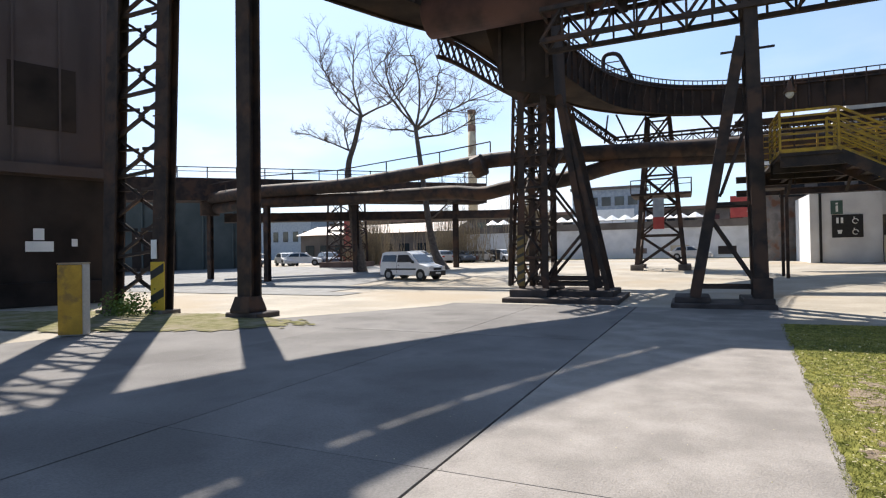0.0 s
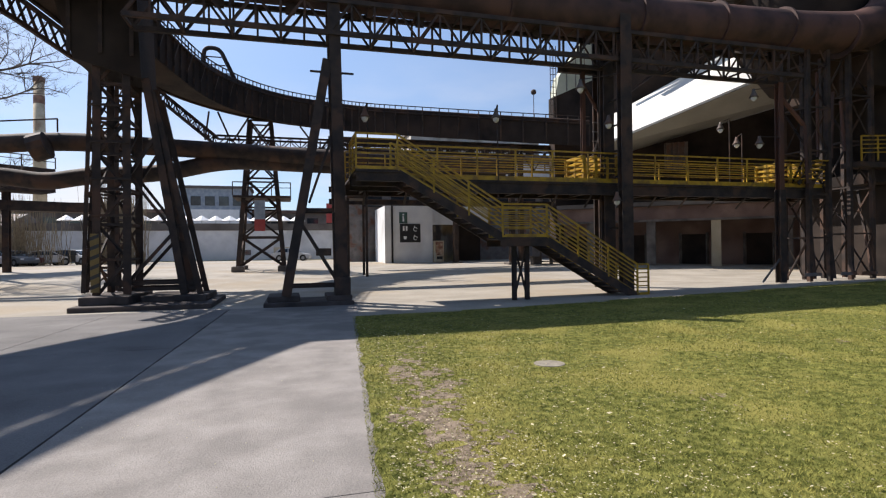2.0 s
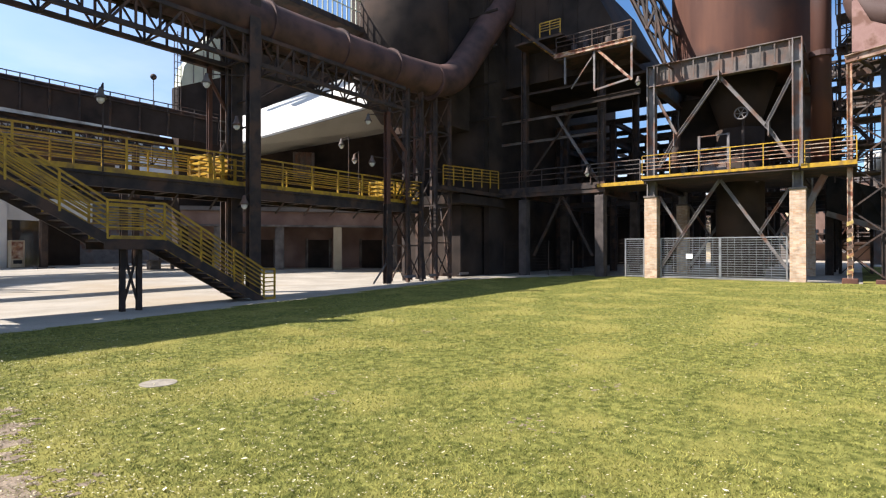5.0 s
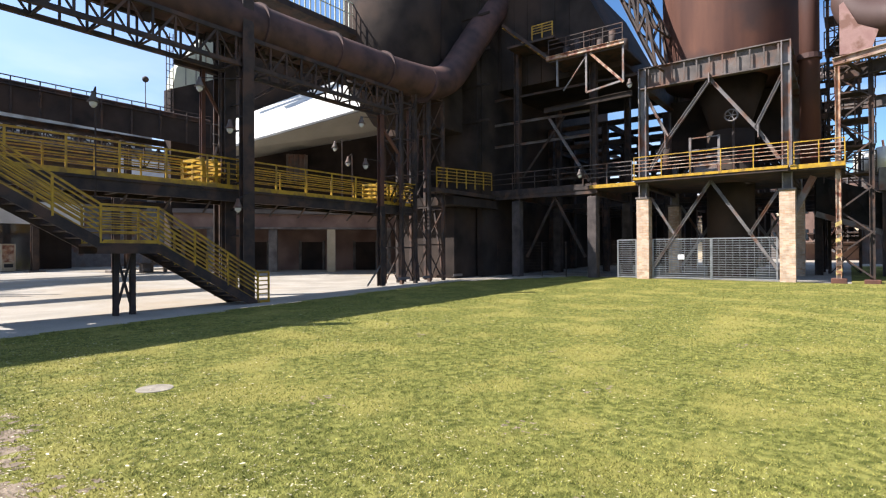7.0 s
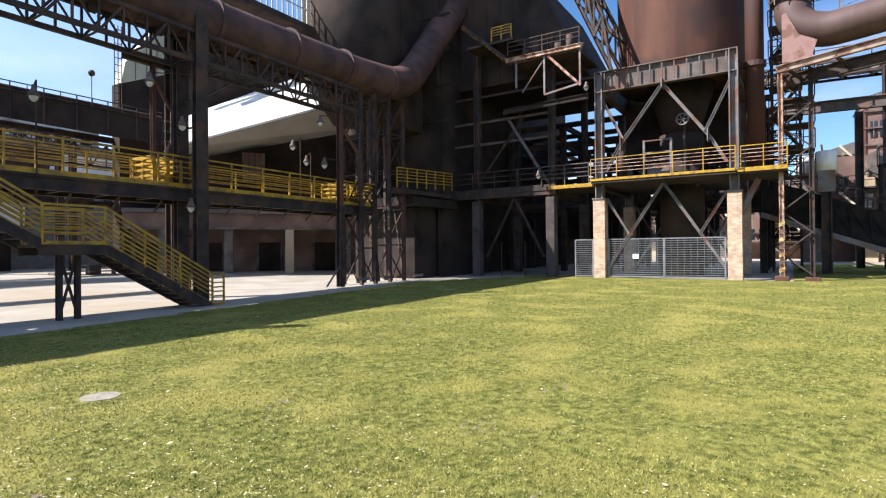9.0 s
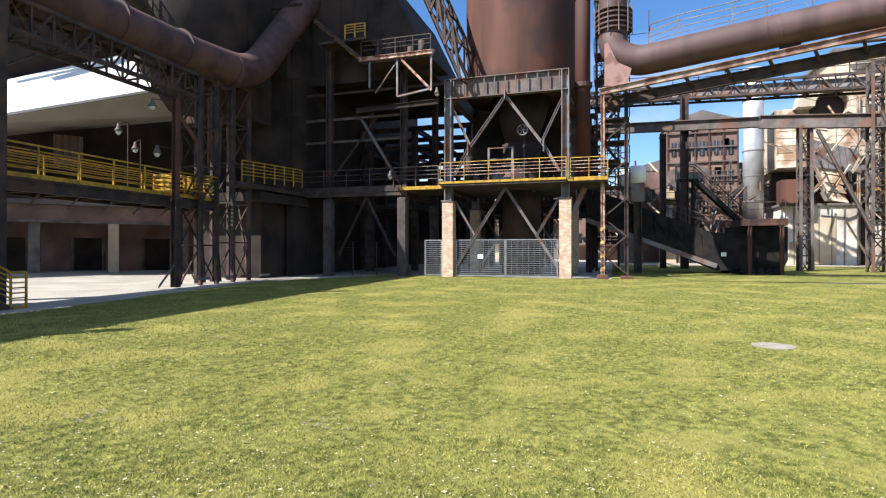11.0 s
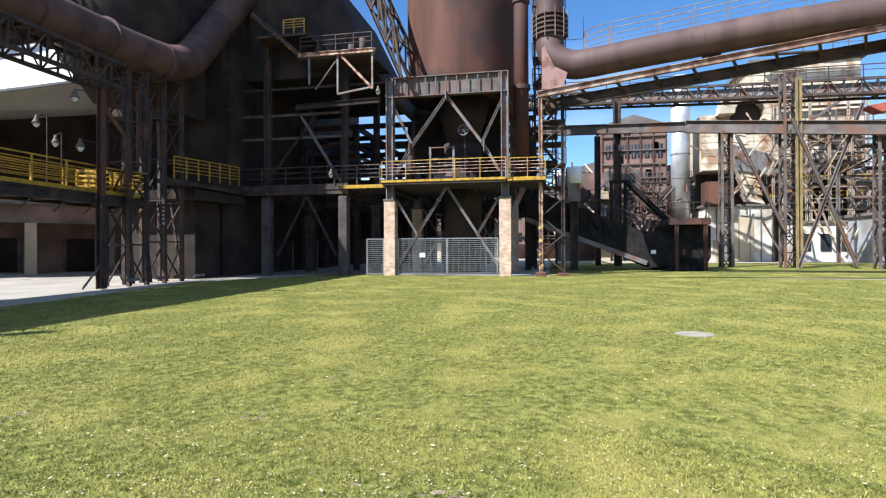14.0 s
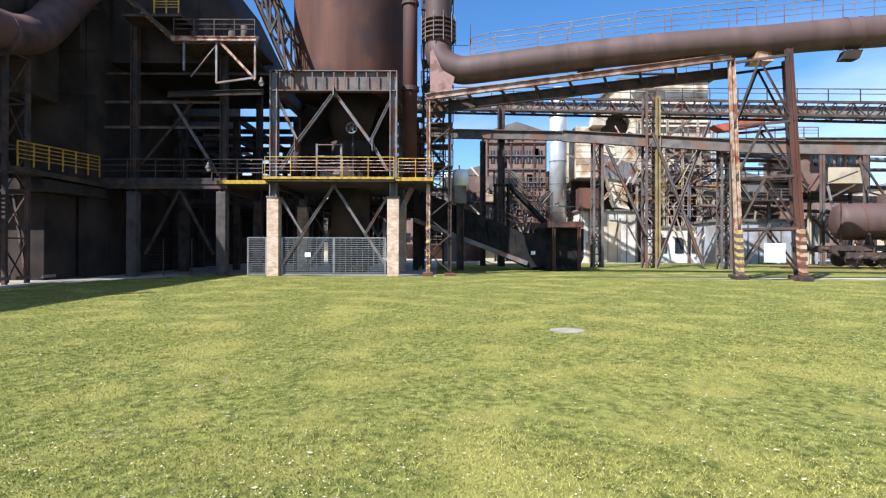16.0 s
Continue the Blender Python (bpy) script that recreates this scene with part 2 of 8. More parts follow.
def brick_paint(name, c1, c2, mortar):
    """Courses of brick on piers whose faces run along x or y."""
    m = bpy.data.materials.new(name)
    m.use_nodes = True
    nd, ln = m.node_tree.nodes, m.node_tree.links
    b = nd["Principled BSDF"]
    g = nd.new("ShaderNodeNewGeometry")
    sp = nd.new("ShaderNodeSeparateXYZ")
    ln.new(g.outputs["Position"], sp.inputs[0])
    ad = nd.new("ShaderNodeMath")
    ln.new(sp.outputs[0], ad.inputs[0])
    ln.new(sp.outputs[1], ad.inputs[1])
    cb = nd.new("ShaderNodeCombineXYZ")
    ln.new(ad.outputs[0], cb.inputs[0])
    ln.new(sp.outputs[2], cb.inputs[1])
    br = nd.new("ShaderNodeTexBrick")
    br.inputs["Scale"].default_value = 1.0
    br.inputs["Brick Width"].default_value, br.inputs["Row Height"].default_value, br.inputs["Mortar Size"].default_value = 0.26, 0.078, 0.008
    br.inputs["Color1"].default_value, br.inputs["Color2"].default_value, br.inputs["Mortar"].default_value = (*c1, 1), (*c2, 1), (*mortar, 1)
    ln.new(cb.outputs[0], br.inputs["Vector"])
    n = nd.new("ShaderNodeTexNoise")
    n.inputs["Scale"].default_value, n.inputs["Detail"].default_value = 3.0, 6
    ln.new(g.outputs["Position"], n.inputs["Vector"])
    mx = nd.new("ShaderNodeMixRGB")
    mx.blend_type = "OVERLAY"
    mx.inputs[0].default_value = 0.6
    ln.new(br.outputs["Color"], mx.inputs[1])
    ln.new(n.outputs["Fac"], mx.inputs[2])
    ln.new(mx.outputs[0], b.inputs["Base Color"])
    b.inputs["Roughness"].default_value = 0.9
    bp = nd.new("ShaderNodeBump")
    bp.inputs["Strength"].default_value, bp.inputs["Distance"].default_value = 0.6, 0.02
    ln.new(br.outputs["Fac"], bp.inputs["Height"])
    bp.invert = True
    ln.new(bp.outputs[0], b.inputs["Normal"])
    return m


PIER_BRICK = brick_paint("pale_pier_brick", (0.44, 0.27, 0.16), (0.55, 0.42, 0.3), (0.42, 0.37, 0.31))
WINDOW = glass("dark_window_glass", (0.02, 0.025, 0.03))


# ---- helpers ----
def gz(x, y):
    """Height of the ground: flat by the road, rising gently to the plant and to the far yard."""
    a = max(0.0, x - 6) * 0.0125
    b = max(0.0, y - 27) * 0.035
    return min(0.75, a + b)


WORLD = {}


def put(ob, parent, m):
    """Parent ob and place it at the world pose m."""
    ob.parent = parent
    base = WORLD.get(parent.name, Matrix.Identity(4)) if parent else Matrix.Identity(4)
    ob.matrix_basis = base.inverted() @ m
    WORLD[ob.name] = m
    return ob


def thing(name, at, label, category, group="", kind=""):
    ob = new(name)
    ob.empty_display_size = 0.2
    put(ob, None, Matrix.Translation(at))
    return tagged(ob, label, category, group, kind)


def mesh_of(name, bm, mat, smooth=False):
    me = bpy.data.meshes.new(name)
    bmesh.ops.recalc_face_normals(bm, faces=bm.faces)
    for f in bm.faces:
        f.smooth = smooth
    bm.to_mesh(me)
    bm.free()
    me.materials.append(mat)
    return me


def part(name, bm, mat, parent, label="", smooth=False, at=(0, 0, 0)):
    """A bmesh, modelled in world coordinates round at, as one mesh under parent."""
    ob = new(name, mesh_of(name, bm, mat, smooth))
    put(ob, parent, Matrix.Translation(at))
    return tagged(ob, label) if label else ob


def whole(name, bm, mat, label, category, group="", kind="", smooth=False, at=(0, 0, 0)):
    ob = new(name, mesh_of(name, bm, mat, smooth))
    put(ob, None, Matrix.Translation(at))
    return tagged(ob, label, category, group, kind)


def add_box(bm, lo, hi, bevel=0.0):
    vs = [bm.verts.new((x, y, z)) for z in (lo[2], hi[2]) for y in (lo[1], hi[1]) for x in (lo[0], hi[0])]
    fs = [bm.faces.new([vs[i] for i in q]) for q in ((0, 2, 3, 1), (4, 5, 7, 6), (0, 1, 5, 4), (2, 6, 7, 3), (0, 4, 6, 2), (1, 3, 7, 5))]
    if bevel:
        es = list({e for f in fs for e in f.edges})
        bmesh.ops.bevel(bm, geom=es, offset=bevel, segments=1, affect="EDGES")
    return bm


def box(lo, hi, bevel=0.0):
    return add_box(bmesh.new(), lo, hi, bevel)


def prism(pts, vec):
    """A polygon swept along vec."""
    bm = bmesh.new()
    vec = Vector(vec)
    a = [bm.verts.new(p) for p in pts]
    b = [bm.verts.new(Vector(p) + vec) for p in pts]
    bm.faces.new(a)
    bm.faces.new(b[::-1])
    for i in range(len(a)):
        j = (i + 1) % len(a)
        bm.faces.new((a[i], b[i], b[j], a[j]))
    return bm


def tube_bm(path, r, seg=16, cap=True, bm=None):
    """A round tube along points; r may be one radius or one a point."""
    bm = bm or bmesh.new()
    path = [Vector(p) for p in path]
    rs = r if isinstance(r, (list, tuple)) else [r] * len(path)
    t0 = (path[1] - path[0]).normalized()
    side = t0.orthogonal().normalized()
    rings = []
    for i, p in enumerate(path):
        if i == 0:
            t = t0
        elif i == len(path) - 1:
            t = (path[i] - path[i - 1]).normalized()
        else:
            t = ((path[i + 1] - p).normalized() + (p - path[i - 1]).normalized()).normalized()
        side = (side - t * side.dot(t)).normalized()
        up = t.cross(side)
        rings.append([bm.verts.new(p + (side * math.cos(a) + up * math.sin(a)) * rs[i]) for a in (2 * math.pi * k / seg for k in range(seg))])
    for a, b in zip(rings, rings[1:]):
        for k in range(seg):
            j = (k + 1) % seg
            bm.faces.new((a[k], a[j], b[j], b[k]))
    if cap:
        bm.faces.new(rings[0][::-1])
        bm.faces.new(rings[-1])
    return bm


def bend(pts, radius, n=6):
    """Round the corners of a polyline."""
    pts = [Vector(p) for p in pts]
    out = [pts[0]]
    for a, b, c in zip(pts, pts[1:], pts[2:]):
        d = min(radius, (b - a).length * 0.45, (c - b).length * 0.45)
        p, q = b + (a - b).normalized() * d, b + (c - b).normalized() * d
        for k in range(n + 1):
            s = k / n
            out.append(p * (1 - s) ** 2 + b * 2 * s * (1 - s) + q * s * s)
    out.append(pts[-1])
    return out


def loft(sections):
    """A closed skin through equal rings of points."""
    bm = bmesh.new()
    rings = [[bm.verts.new(p) for p in s] for s in sections]
    n = len(rings[0])
    for a, b in zip(rings, rings[1:]):
        for k in range(n):
            bm.faces.new((a[k], a[(k + 1) % n], b[(k + 1) % n], b[k]))
    bm.faces.new(rings[0][::-1])
    bm.faces.new(rings[-1])
    return bm


PROFILES = {}


def profile_mesh(kind, w, h, mat):
    key = (kind, round(w, 3), round(h, 3), mat.name)
    if key in PROFILES:
        return PROFILES[key]
    if kind == "tube":
        n = 10
        bm = tube_bm([(0, 0, 0), (0, 0, 1)], w / 2, n)
        me = mesh_of("round_bar", bm, mat, False)
    else:
        a, b, t = w / 2, h / 2, max(0.008, min(w, h) * 0.14)
        if kind == "box":
            c = min(a, b) * 0.12
            pts = [(-a + c, -b), (a - c, -b), (a, -b + c), (a, b - c), (a - c, b), (-a + c, b), (-a, b - c), (-a, -b + c)]
        elif kind == "I":
            pts = [(-a, -b), (a, -b), (a, -b + t), (t / 2, -b + t), (t / 2, b - t), (a, b - t), (a, b), (-a, b), (-a, b - t), (-t / 2, b - t), (-t / 2, -b + t), (-a, -b + t)]
        elif kind == "U":
            pts = [(-a, -b), (a, -b), (a, -b + t), (-a + t, -b + t), (-a + t, b - t), (a, b - t), (a, b), (-a, b)]
        else:
            pts = [(-a, -b), (a, -b), (a, -b + t), (-a + t, -b + t), (-a + t, b), (-a, b)]
        me = mesh_of("section_bar", prism([(x, y, 0) for x, y in pts], (0, 0, 1)), mat)
    PROFILES[key] = me
    return me


def member(name, p0, p1, w, h, mat, parent, kind="box", up=(0, 0, 1), label=""):
    """A bar of a rolled section from p0 to p1; h lies along up."""
    p0, p1 = Vector(p0), Vector(p1)
    d = p1 - p0
    ln = d.length
    z = d / ln
    up = Vector(up)
    if abs(z.dot(up.normalized())) > 0.95:
        up = Vector((0, 1, 0)) if abs(z.y) < 0.9 else Vector((1, 0, 0))
    y = (up - z * up.dot(z)).normalized()
    x = y.cross(z)
    m = Matrix(((x.x, y.x, z.x * ln, p0.x), (x.y, y.y, z.y * ln, p0.y), (x.z, y.z, z.z * ln, p0.z), (0, 0, 0, 1)))
    ob = new(name, profile_mesh(kind, w, h, mat))
    put(ob, parent, m)
    return tagged(ob, label) if label else ob


def lattice(parent, b0, b1, z0, z1, n, leg=0.16, brace=0.08, mat=None, mat2=None, cross=False, faces=(0, 1, 2, 3)):
    """Four legs from the corners b0 (at z0) to b1 (at z1), braced in n bays on the given faces."""
    mat = mat or STEEL
    mat2 = mat2 or mat

    def at(i, s):
        a, b = b0[i % 4], b1[i % 4]
        return Vector((a[0] + (b[0] - a[0]) * s, a[1] + (b[1] - a[1]) * s, z0 + (z1 - z0) * s))
    for i in range(4):
        member("leg", at(i, 0), at(i, 1), leg, leg, mat, parent, "L")
    for f in faces:
        for k in range(n):
            s, e = k / n, (k + 1) / n
            i, j = (f, f + 1) if k % 2 == 0 else (f + 1, f)
            member("brace", at(i, s), at(j, e), brace, brace, mat2, parent, "L")
            if cross:
                member("brace", at(j, s), at(i, e), brace, brace, mat2, parent, "L")
            member("strut", at(f, e), at(f + 1, e), brace, brace, mat2, parent, "L")


def square(cx, cy, w, d=None, rot=0.0):
    d = d or w
    c, s = math.cos(rot), math.sin(rot)
    return [(cx + x * c - y * s, cy + x * s + y * c) for x, y in ((-w / 2, -d / 2), (w / 2, -d / 2), (w / 2, d / 2), (-w / 2, d / 2))]


def girder(parent, p0, p1, height, width, bays, chord=0.16, web=0.09, mat=None):
    """A lattice girder of two trussed planes."""
    mat = mat or STEEL
    p0, p1 = Vector(p0), Vector(p1)
    d = p1 - p0
    side = Vector((-d.y, d.x, 0)).normalized() * width / 2
    up = Vector((0, 0, height))
    for s in ((-1, 1) if width > 0.05 else (0,)):
        o = side * s
        member("chord", p0 + o, p1 + o, chord, chord, mat, parent, "U")
        member("chord", p0 + o + up, p1 + o + up, chord, chord, mat, parent, "U")
        for k in range(bays):
            a, b = p0 + d * (k / bays) + o, p0 + d * ((k + 1) / bays) + o
            mid = (a + b) / 2
            member("brace", a, mid + up, web, web, mat, parent, "L")
            member("brace", b, mid + up, web, web, mat, parent, "L")
            member("strut", mid, mid + up, web * 0.8, web * 0.8, mat, parent, "L")
            if k:
                member("strut", a, a + up, web * 0.8, web * 0.8, mat, parent, "L")
    if width > 0.05:
        for k in range(bays + 1):
            a = p0 + d * (k / bays)
            member("cross_tie", a - side, a + side, web, web, mat, parent, "L")
            member("cross_tie", a - side + up, a + side + up, web, web, mat, parent, "L")


def railing(parent, pts, h=1.1, gap=1.5, rails=4, mat=None, r=0.045, toe=0.0, toe_mat=None, first=True, rail_mat=None):
    """Posts, horizontal bars and a toe board along a polyline of foot points."""
    mat = mat or YELLOW
    pts = [Vector(p) for p in pts]
    up = Vector((0, 0, 1))
    for a, b in zip(pts, pts[1:]):
        n = max(1, round((b - a).length / gap))
        for k in range(0 if (first and a is pts[0]) else 1, n + 1):
            p = a + (b - a) * (k / n)
            member("post", p, p + up * h, r * 1.25, r * 1.25, mat, parent, "box")
        for k in range(rails):
            z = h - k * (h - 0.18) / rails
            w = r * (1.3 if k == 0 else 0.9)
            member("rail", a + up * z, b + up * z, w, w, rail_mat if (rail_mat and k) else mat, parent, "box")
        if toe:
            member("toe_board", a + up * toe / 2, b + up * toe / 2, 0.02, toe, toe_mat or mat, parent, "box")



# ---- ground ----
def sheet(name, inside, x0, x1, y0, y1, step, lift, mat, label, kind="structure", category="ground"):
    """A sheet on the ground over the cells whose middle is inside."""
    bm = bmesh.new()
    vs = {}
    nx, ny = round((x1 - x0) / step), round((y1 - y0) / step)

    def v(i, j):
        if (i, j) not in vs:
            x, y = x0 + i * step, y0 + j * step
            vs[i, j] = bm.verts.new((x, y, gz(x, y) + lift))
        return vs[i, j]
    for i in range(nx):
        for j in range(ny):
            if inside(x0 + (i + 0.5) * step, y0 + (j + 0.5) * step):
                bm.faces.new((v(i, j), v(i + 1, j), v(i + 1, j + 1), v(i, j + 1)))
    return whole(name, bm, mat, label, category, kind=kind, smooth=True)


def ground():
    xs = [-3000, -600, -200, -100] + list(range(-80, 101, 4)) + [150, 300, 800, 3000]
    ys = [-3000, -600, -200, -100] + list(range(-80, 121, 4)) + [180, 300, 800, 3000]
    bm = bmesh.new()
    g = [[bm.verts.new((x, y, gz(x, y) - 0.02)) for y in ys] for x in xs]
    for i in range(len(xs) - 1):
        for j in range(len(ys) - 1):
            bm.faces.new((g[i][j], g[i + 1][j], g[i + 1][j + 1], g[i][j + 1]))
    whole("ground", bm, YARD, "pale dusty concrete yard round the ironworks", "ground", kind="structure", smooth=True)


def lawn_edge(y):
    return 0.63 + 0.091 * y


def lawn_top(x):
    return 14.55 + (x - 2) * 0.12 if x < 22 else 16.95


ground()


def lawn_mesh():
    """The lawn: fine cells by the path edge, coarse ones beyond."""
    bm = bmesh.new()
    ys = [-60 + 2 * k for k in range(26)] + [-8 + 0.1 * k for k in range(251)]
    cols = [0, 0.12, 0.3, 0.7, 1.5, 3, 5, 8, 11, 14, 17, 20, 23, 25, 26, 27, 28, 29, 30.0]
    rows = []
    for y in ys:
        e = lawn_edge(y) + 0.07 * noise.noise((0, y * 1.9, 0)) + 0.05 * noise.noise((0, y * 7, 3))
        row = []
        for c in cols:
            x = e + c
            yy = y
            row.append(bm.verts.new((x, yy, gz(x, yy) + 0.025)))
        rows.append(row)
    for a, b in zip(rows, rows[1:]):
        for k in range(len(cols) - 1):
            mx, my = a[k].co.x + 0.02, a[k].co.y
            top = lawn_top(mx) if mx < 24 else 16.95 - (mx - 24) * 0.5
            if my < top + 0.08 * noise.noise((mx * 3, 0, 7)):
                bm.faces.new((a[k], a[k + 1], b[k + 1], b[k]))
    whole("lawn", bm, LAWN, "mown spring lawn with yellowish dry patches", "lawn", kind="structure", smooth=True)


lawn_mesh()
sheet("lawn_far", lambda x, y: y < 0.2 and x < 52 and y > -60, 30.6, 54.6, -60, 2, 2.0, 0.02, LAWN, "mown lawn running on past the gantry", category="lawn")


def verge():
    sheet("verge", lambda x, y: (x + 16.5) ** 2 / 52 + (y - 10.2 - 0.12 * (x + 16.5)) ** 2 / 4.6 < 1 + 0.3 * noise.noise((x, y, 0)) + 0.25 * noise.noise((x * 4, y * 4, 0)), -26, -7, 6, 14.5, 0.125, 0.014, VERGE, "patchy grass verge at the foot of the masts", category="verge")


verge()
sheet("road", lambda x, y: 20 < y < 46 and x < -14 - (y - 20) * 0.45, -110, -10, 18, 48, 2.0, 0.008, ASPHALT, "grey asphalt car park and road", category="road")


def pavement():
    """Cast concrete slabs of the road, joints between them."""
    top = thing("pavement", (0, 5, 0), "cast concrete road slabs with open joints", "pavement", kind="structure")
    rnd = random.Random(5)
    for k in range(4):
        y0, y1 = -10 + k * 7.0, -10 + (k + 1) * 7.0 - 0.012
        for lo, hi in ((-8.2, -5.1), (-5.08, -2.03), (-2.0, None)):
            a0, a1 = lo + 0.03 * y0, lo + 0.03 * y1
            b0 = (hi + 0.03 * y0) if hi is not None else lawn_edge(y0) + 0.1
            b1 = (hi + 0.03 * y1) if hi is not None else lawn_edge(y1) + 0.1
            z = 0.006 + rnd.uniform(-0.002, 0.002)
            bm = prism([(a0, y0, -0.05), (b0, y0, -0.05), (b1, y1, -0.05), (a1, y1, -0.05)], (0, 0, 0.05 + z))
            part("concrete_slab", bm, CONC if hi is None else CONC_OLD, top)
    edge = [(-13.4, -10, -0.05), (-7.9, -10, -0.05), (-7.1, 17.7, -0.05), (-7.3, 17.7, -0.05), (-10.6, 12.4, -0.05), (-12.6, 9.0, -0.05), (-13.4, 6.5, -0.05)]
    part("outer_lane", prism(edge, (0, 0, 0.045)), CONC_OLD, top)


def manhole(x, y, r, name="manhole_cover", mat=None):
    z = gz(x, y) + 0.006
    bm = bmesh.new()
    bmesh.ops.create_cone(bm, cap_ends=True, segments=28, radius1=r, radius2=r * 0.97, depth=0.05, matrix=Matrix.Translation((x, y, z + 0.002)))
    whole(name, bm, mat or COVER, "round pale concrete manhole cover set in the grass", "manhole cover")


manhole(4.05, 7.5, 0.235)
manhole(11.6, -2.8, 0.36)


# ---- steelwork over the road ----
def plinth(name, lo, hi, steps):
    t = thing(name, ((lo[0] + hi[0]) / 2, (lo[1] + hi[1]) / 2, 0), "stained concrete footing of a steel column", "footing", "column footings")
    part("slab", box((lo[0], lo[1], -0.05), (hi[0], hi[1], 0.14), 0.02), PIER_DARK, t)
    for x0, x1, y0, y1, h in steps:
        part("block", box((x0, y0, 0.14), (x1, y1, h), 0.02), PIER_DARK, t)


def portal_column():
    """The A-shaped column beside the path: an upright and an inclined leg."""
    plinth("column_footing", (-0.5, 17.9), (2.3, 20.0), ((-0.4, 0.6, 18.2, 19.8, 0.32), (1.45, 2.25, 18.0, 19.6, 0.32)))
    t = thing("portal_column", (1.9, 18.6, 0.32), "dark rusted A-shaped steel column on concrete blocks", "steel column")
    for dy in (0, 1.0):
        y = 18.3 + dy
        member("upright", (1.95, y, 0.32), (1.72, y, 13.0), 0.36, 0.3, STEEL, t, "I")
        member("inclined_leg", (0.18, y, 0.32), (1.55, y, 8.0), 0.3, 0.26, STEEL, t, "U")
        member("tie", (0.3, y, 0.62), (1.9, y, 0.62), 0.1, 0.1, STEEL, t, "L")
        member("strut", (0.75, y, 3.1), (1.9, y, 3.1), 0.1, 0.1, STEEL, t, "L")
        member("brace", (0.72, y, 2.6), (1.85, y, 0.7), 0.08, 0.08, STEEL, t, "L")
        member("brace", (0.95, y, 3.4), (1.85, y, 6.0), 0.08, 0.08, STEEL, t, "L")
    for z in (0.7, 1.6, 2.5, 3.4, 4.3, 5.2, 6.1, 7.0, 7.9):
        member("tie", (1.9, 18.3, z), (1.88, 19.3, z + 0.0), 0.06, 0.06, STEEL, t, "L")
    member("arm", (1.5, 18.3, 7.6), (2.4, 18.3, 7.6), 0.06, 0.06, STEEL, t, "box")
    member("arm", (1.0, 18.3, 7.6), (1.5, 18.3, 7.6), 0.06, 0.06, STEEL, t, "box")
    member("base_plate", (1.95, 18.2, 0.32), (1.95, 18.2, 0.9), 0.5, 0.4, STEEL, t, "I")


def pylon():
    """The cluster of lattice legs that carries the heads of the bridge and the girder."""
    plinth("pylon_footing", (-6.1, 18.7), (-2.1, 22.6), ((-6.0, -4.6, 19.3, 22.4, 0.4), (-4.4, -2.4, 19.9, 22.4, 0.34)))
    t = thing("lattice_pylon", (-4.6, 20.8, 0.3), "dark rusted lattice steel pylon with striped foot on a footing", "pylon")
    lattice(t, square(-5.3, 21.0, 0.9, 1.5), square(-5.25, 21.0, 0.85, 1.4), 0.4, 10.8, 9, 0.24, 0.09)
    for y in (20.4, 21.8):
        member("inclined_leg", (-3.16, y, 0.34), (-4.3, y, 7.6), 0.24, 0.24, STEEL, t, "I")
        member("inclined_leg", (-2.67, y, 0.34), (-4.1, y, 7.2), 0.17, 0.17, STEEL, t, "I")
        member("brace", (-4.8, y, 0.9), (-3.45, y, 2.5), 0.1, 0.1, STEEL, t, "L")
        member("brace", (-4.8, y, 4.3), (-3.5, y, 2.5), 0.1, 0.1, STEEL, t, "L")
        member("brace", (-4.8, y, 4.4), (-3.95, y, 5.8), 0.1, 0.1, STEEL, t, "L")
        member("strut", (-3.5, y, 2.7), (-3.1, y, 2.7), 0.08, 0.08, STEEL, t, "L")
        member("strut", (-3.85, y, 4.8), (-3.55, y, 4.8), 0.08, 0.08, STEEL, t, "L")
        member("tie", (-5.6, y, 0.75), (-2.7, y, 0.75), 0.12, 0.12, STEEL, t, "L")
        member("tie", (-5.2, y, 0.55), (-2.65, y, 0.55), 0.12, 0.12, STEEL, t, "L")
    part("head", prism([(-6.3, 20.0, 8.0), (-4.35, 20.0, 7.5), (-4.5, 20.0, 11.2), (-7.2, 20.0, 11.2)], (0, 2.2, 0)), CLAD, t, "riveted plate head")
    for k in range(3):
        member("head_rib", (-6.4 + k * 0.9, 19.96, 8.2), (-6.4 + k * 0.9, 19.96, 11.0), 0.12, 0.1, STEEL, t, "L")
    stripes(t, -5.75, 20.2, 0.5, 2.4, 0.26, OLD_YELLOW)
    for z in (3.0, 4.2, 5.4, 6.6):
        member("rung_frame", (-5.9, 20.1, z), (-4.7, 20.1, z), 0.07, 0.07, STEEL, t, "L")
    # slender second mast behind
    u = thing("rear_pylon", (-7.6, 27, 0), "slim dark lattice steel mast behind the pylon", "pylon")
    lattice(u, square(-7.75, 28, 1.3, 1.6), square(-7.55, 28, 1.0, 1.2), 0.05, 10.8, 10, 0.17, 0.08)
    for x in (-7.1, -8.4):
        member("inclined_leg", (x, 27.6, 0.05), (-7.6 + (x + 7.75) * 0.4, 27.6, 9.8), 0.14, 0.14, STEEL, u, "I")


STRIPE_Y = paint("hazard_yellow", (0.6, 0.4, 0.03), 0.6)
STRIPE_K = paint("hazard_black", (0.02, 0.02, 0.02), 0.6)


OLD_YELLOW = paint("old_hazard_yellow", (0.17, 0.115, 0.03), 0.7)


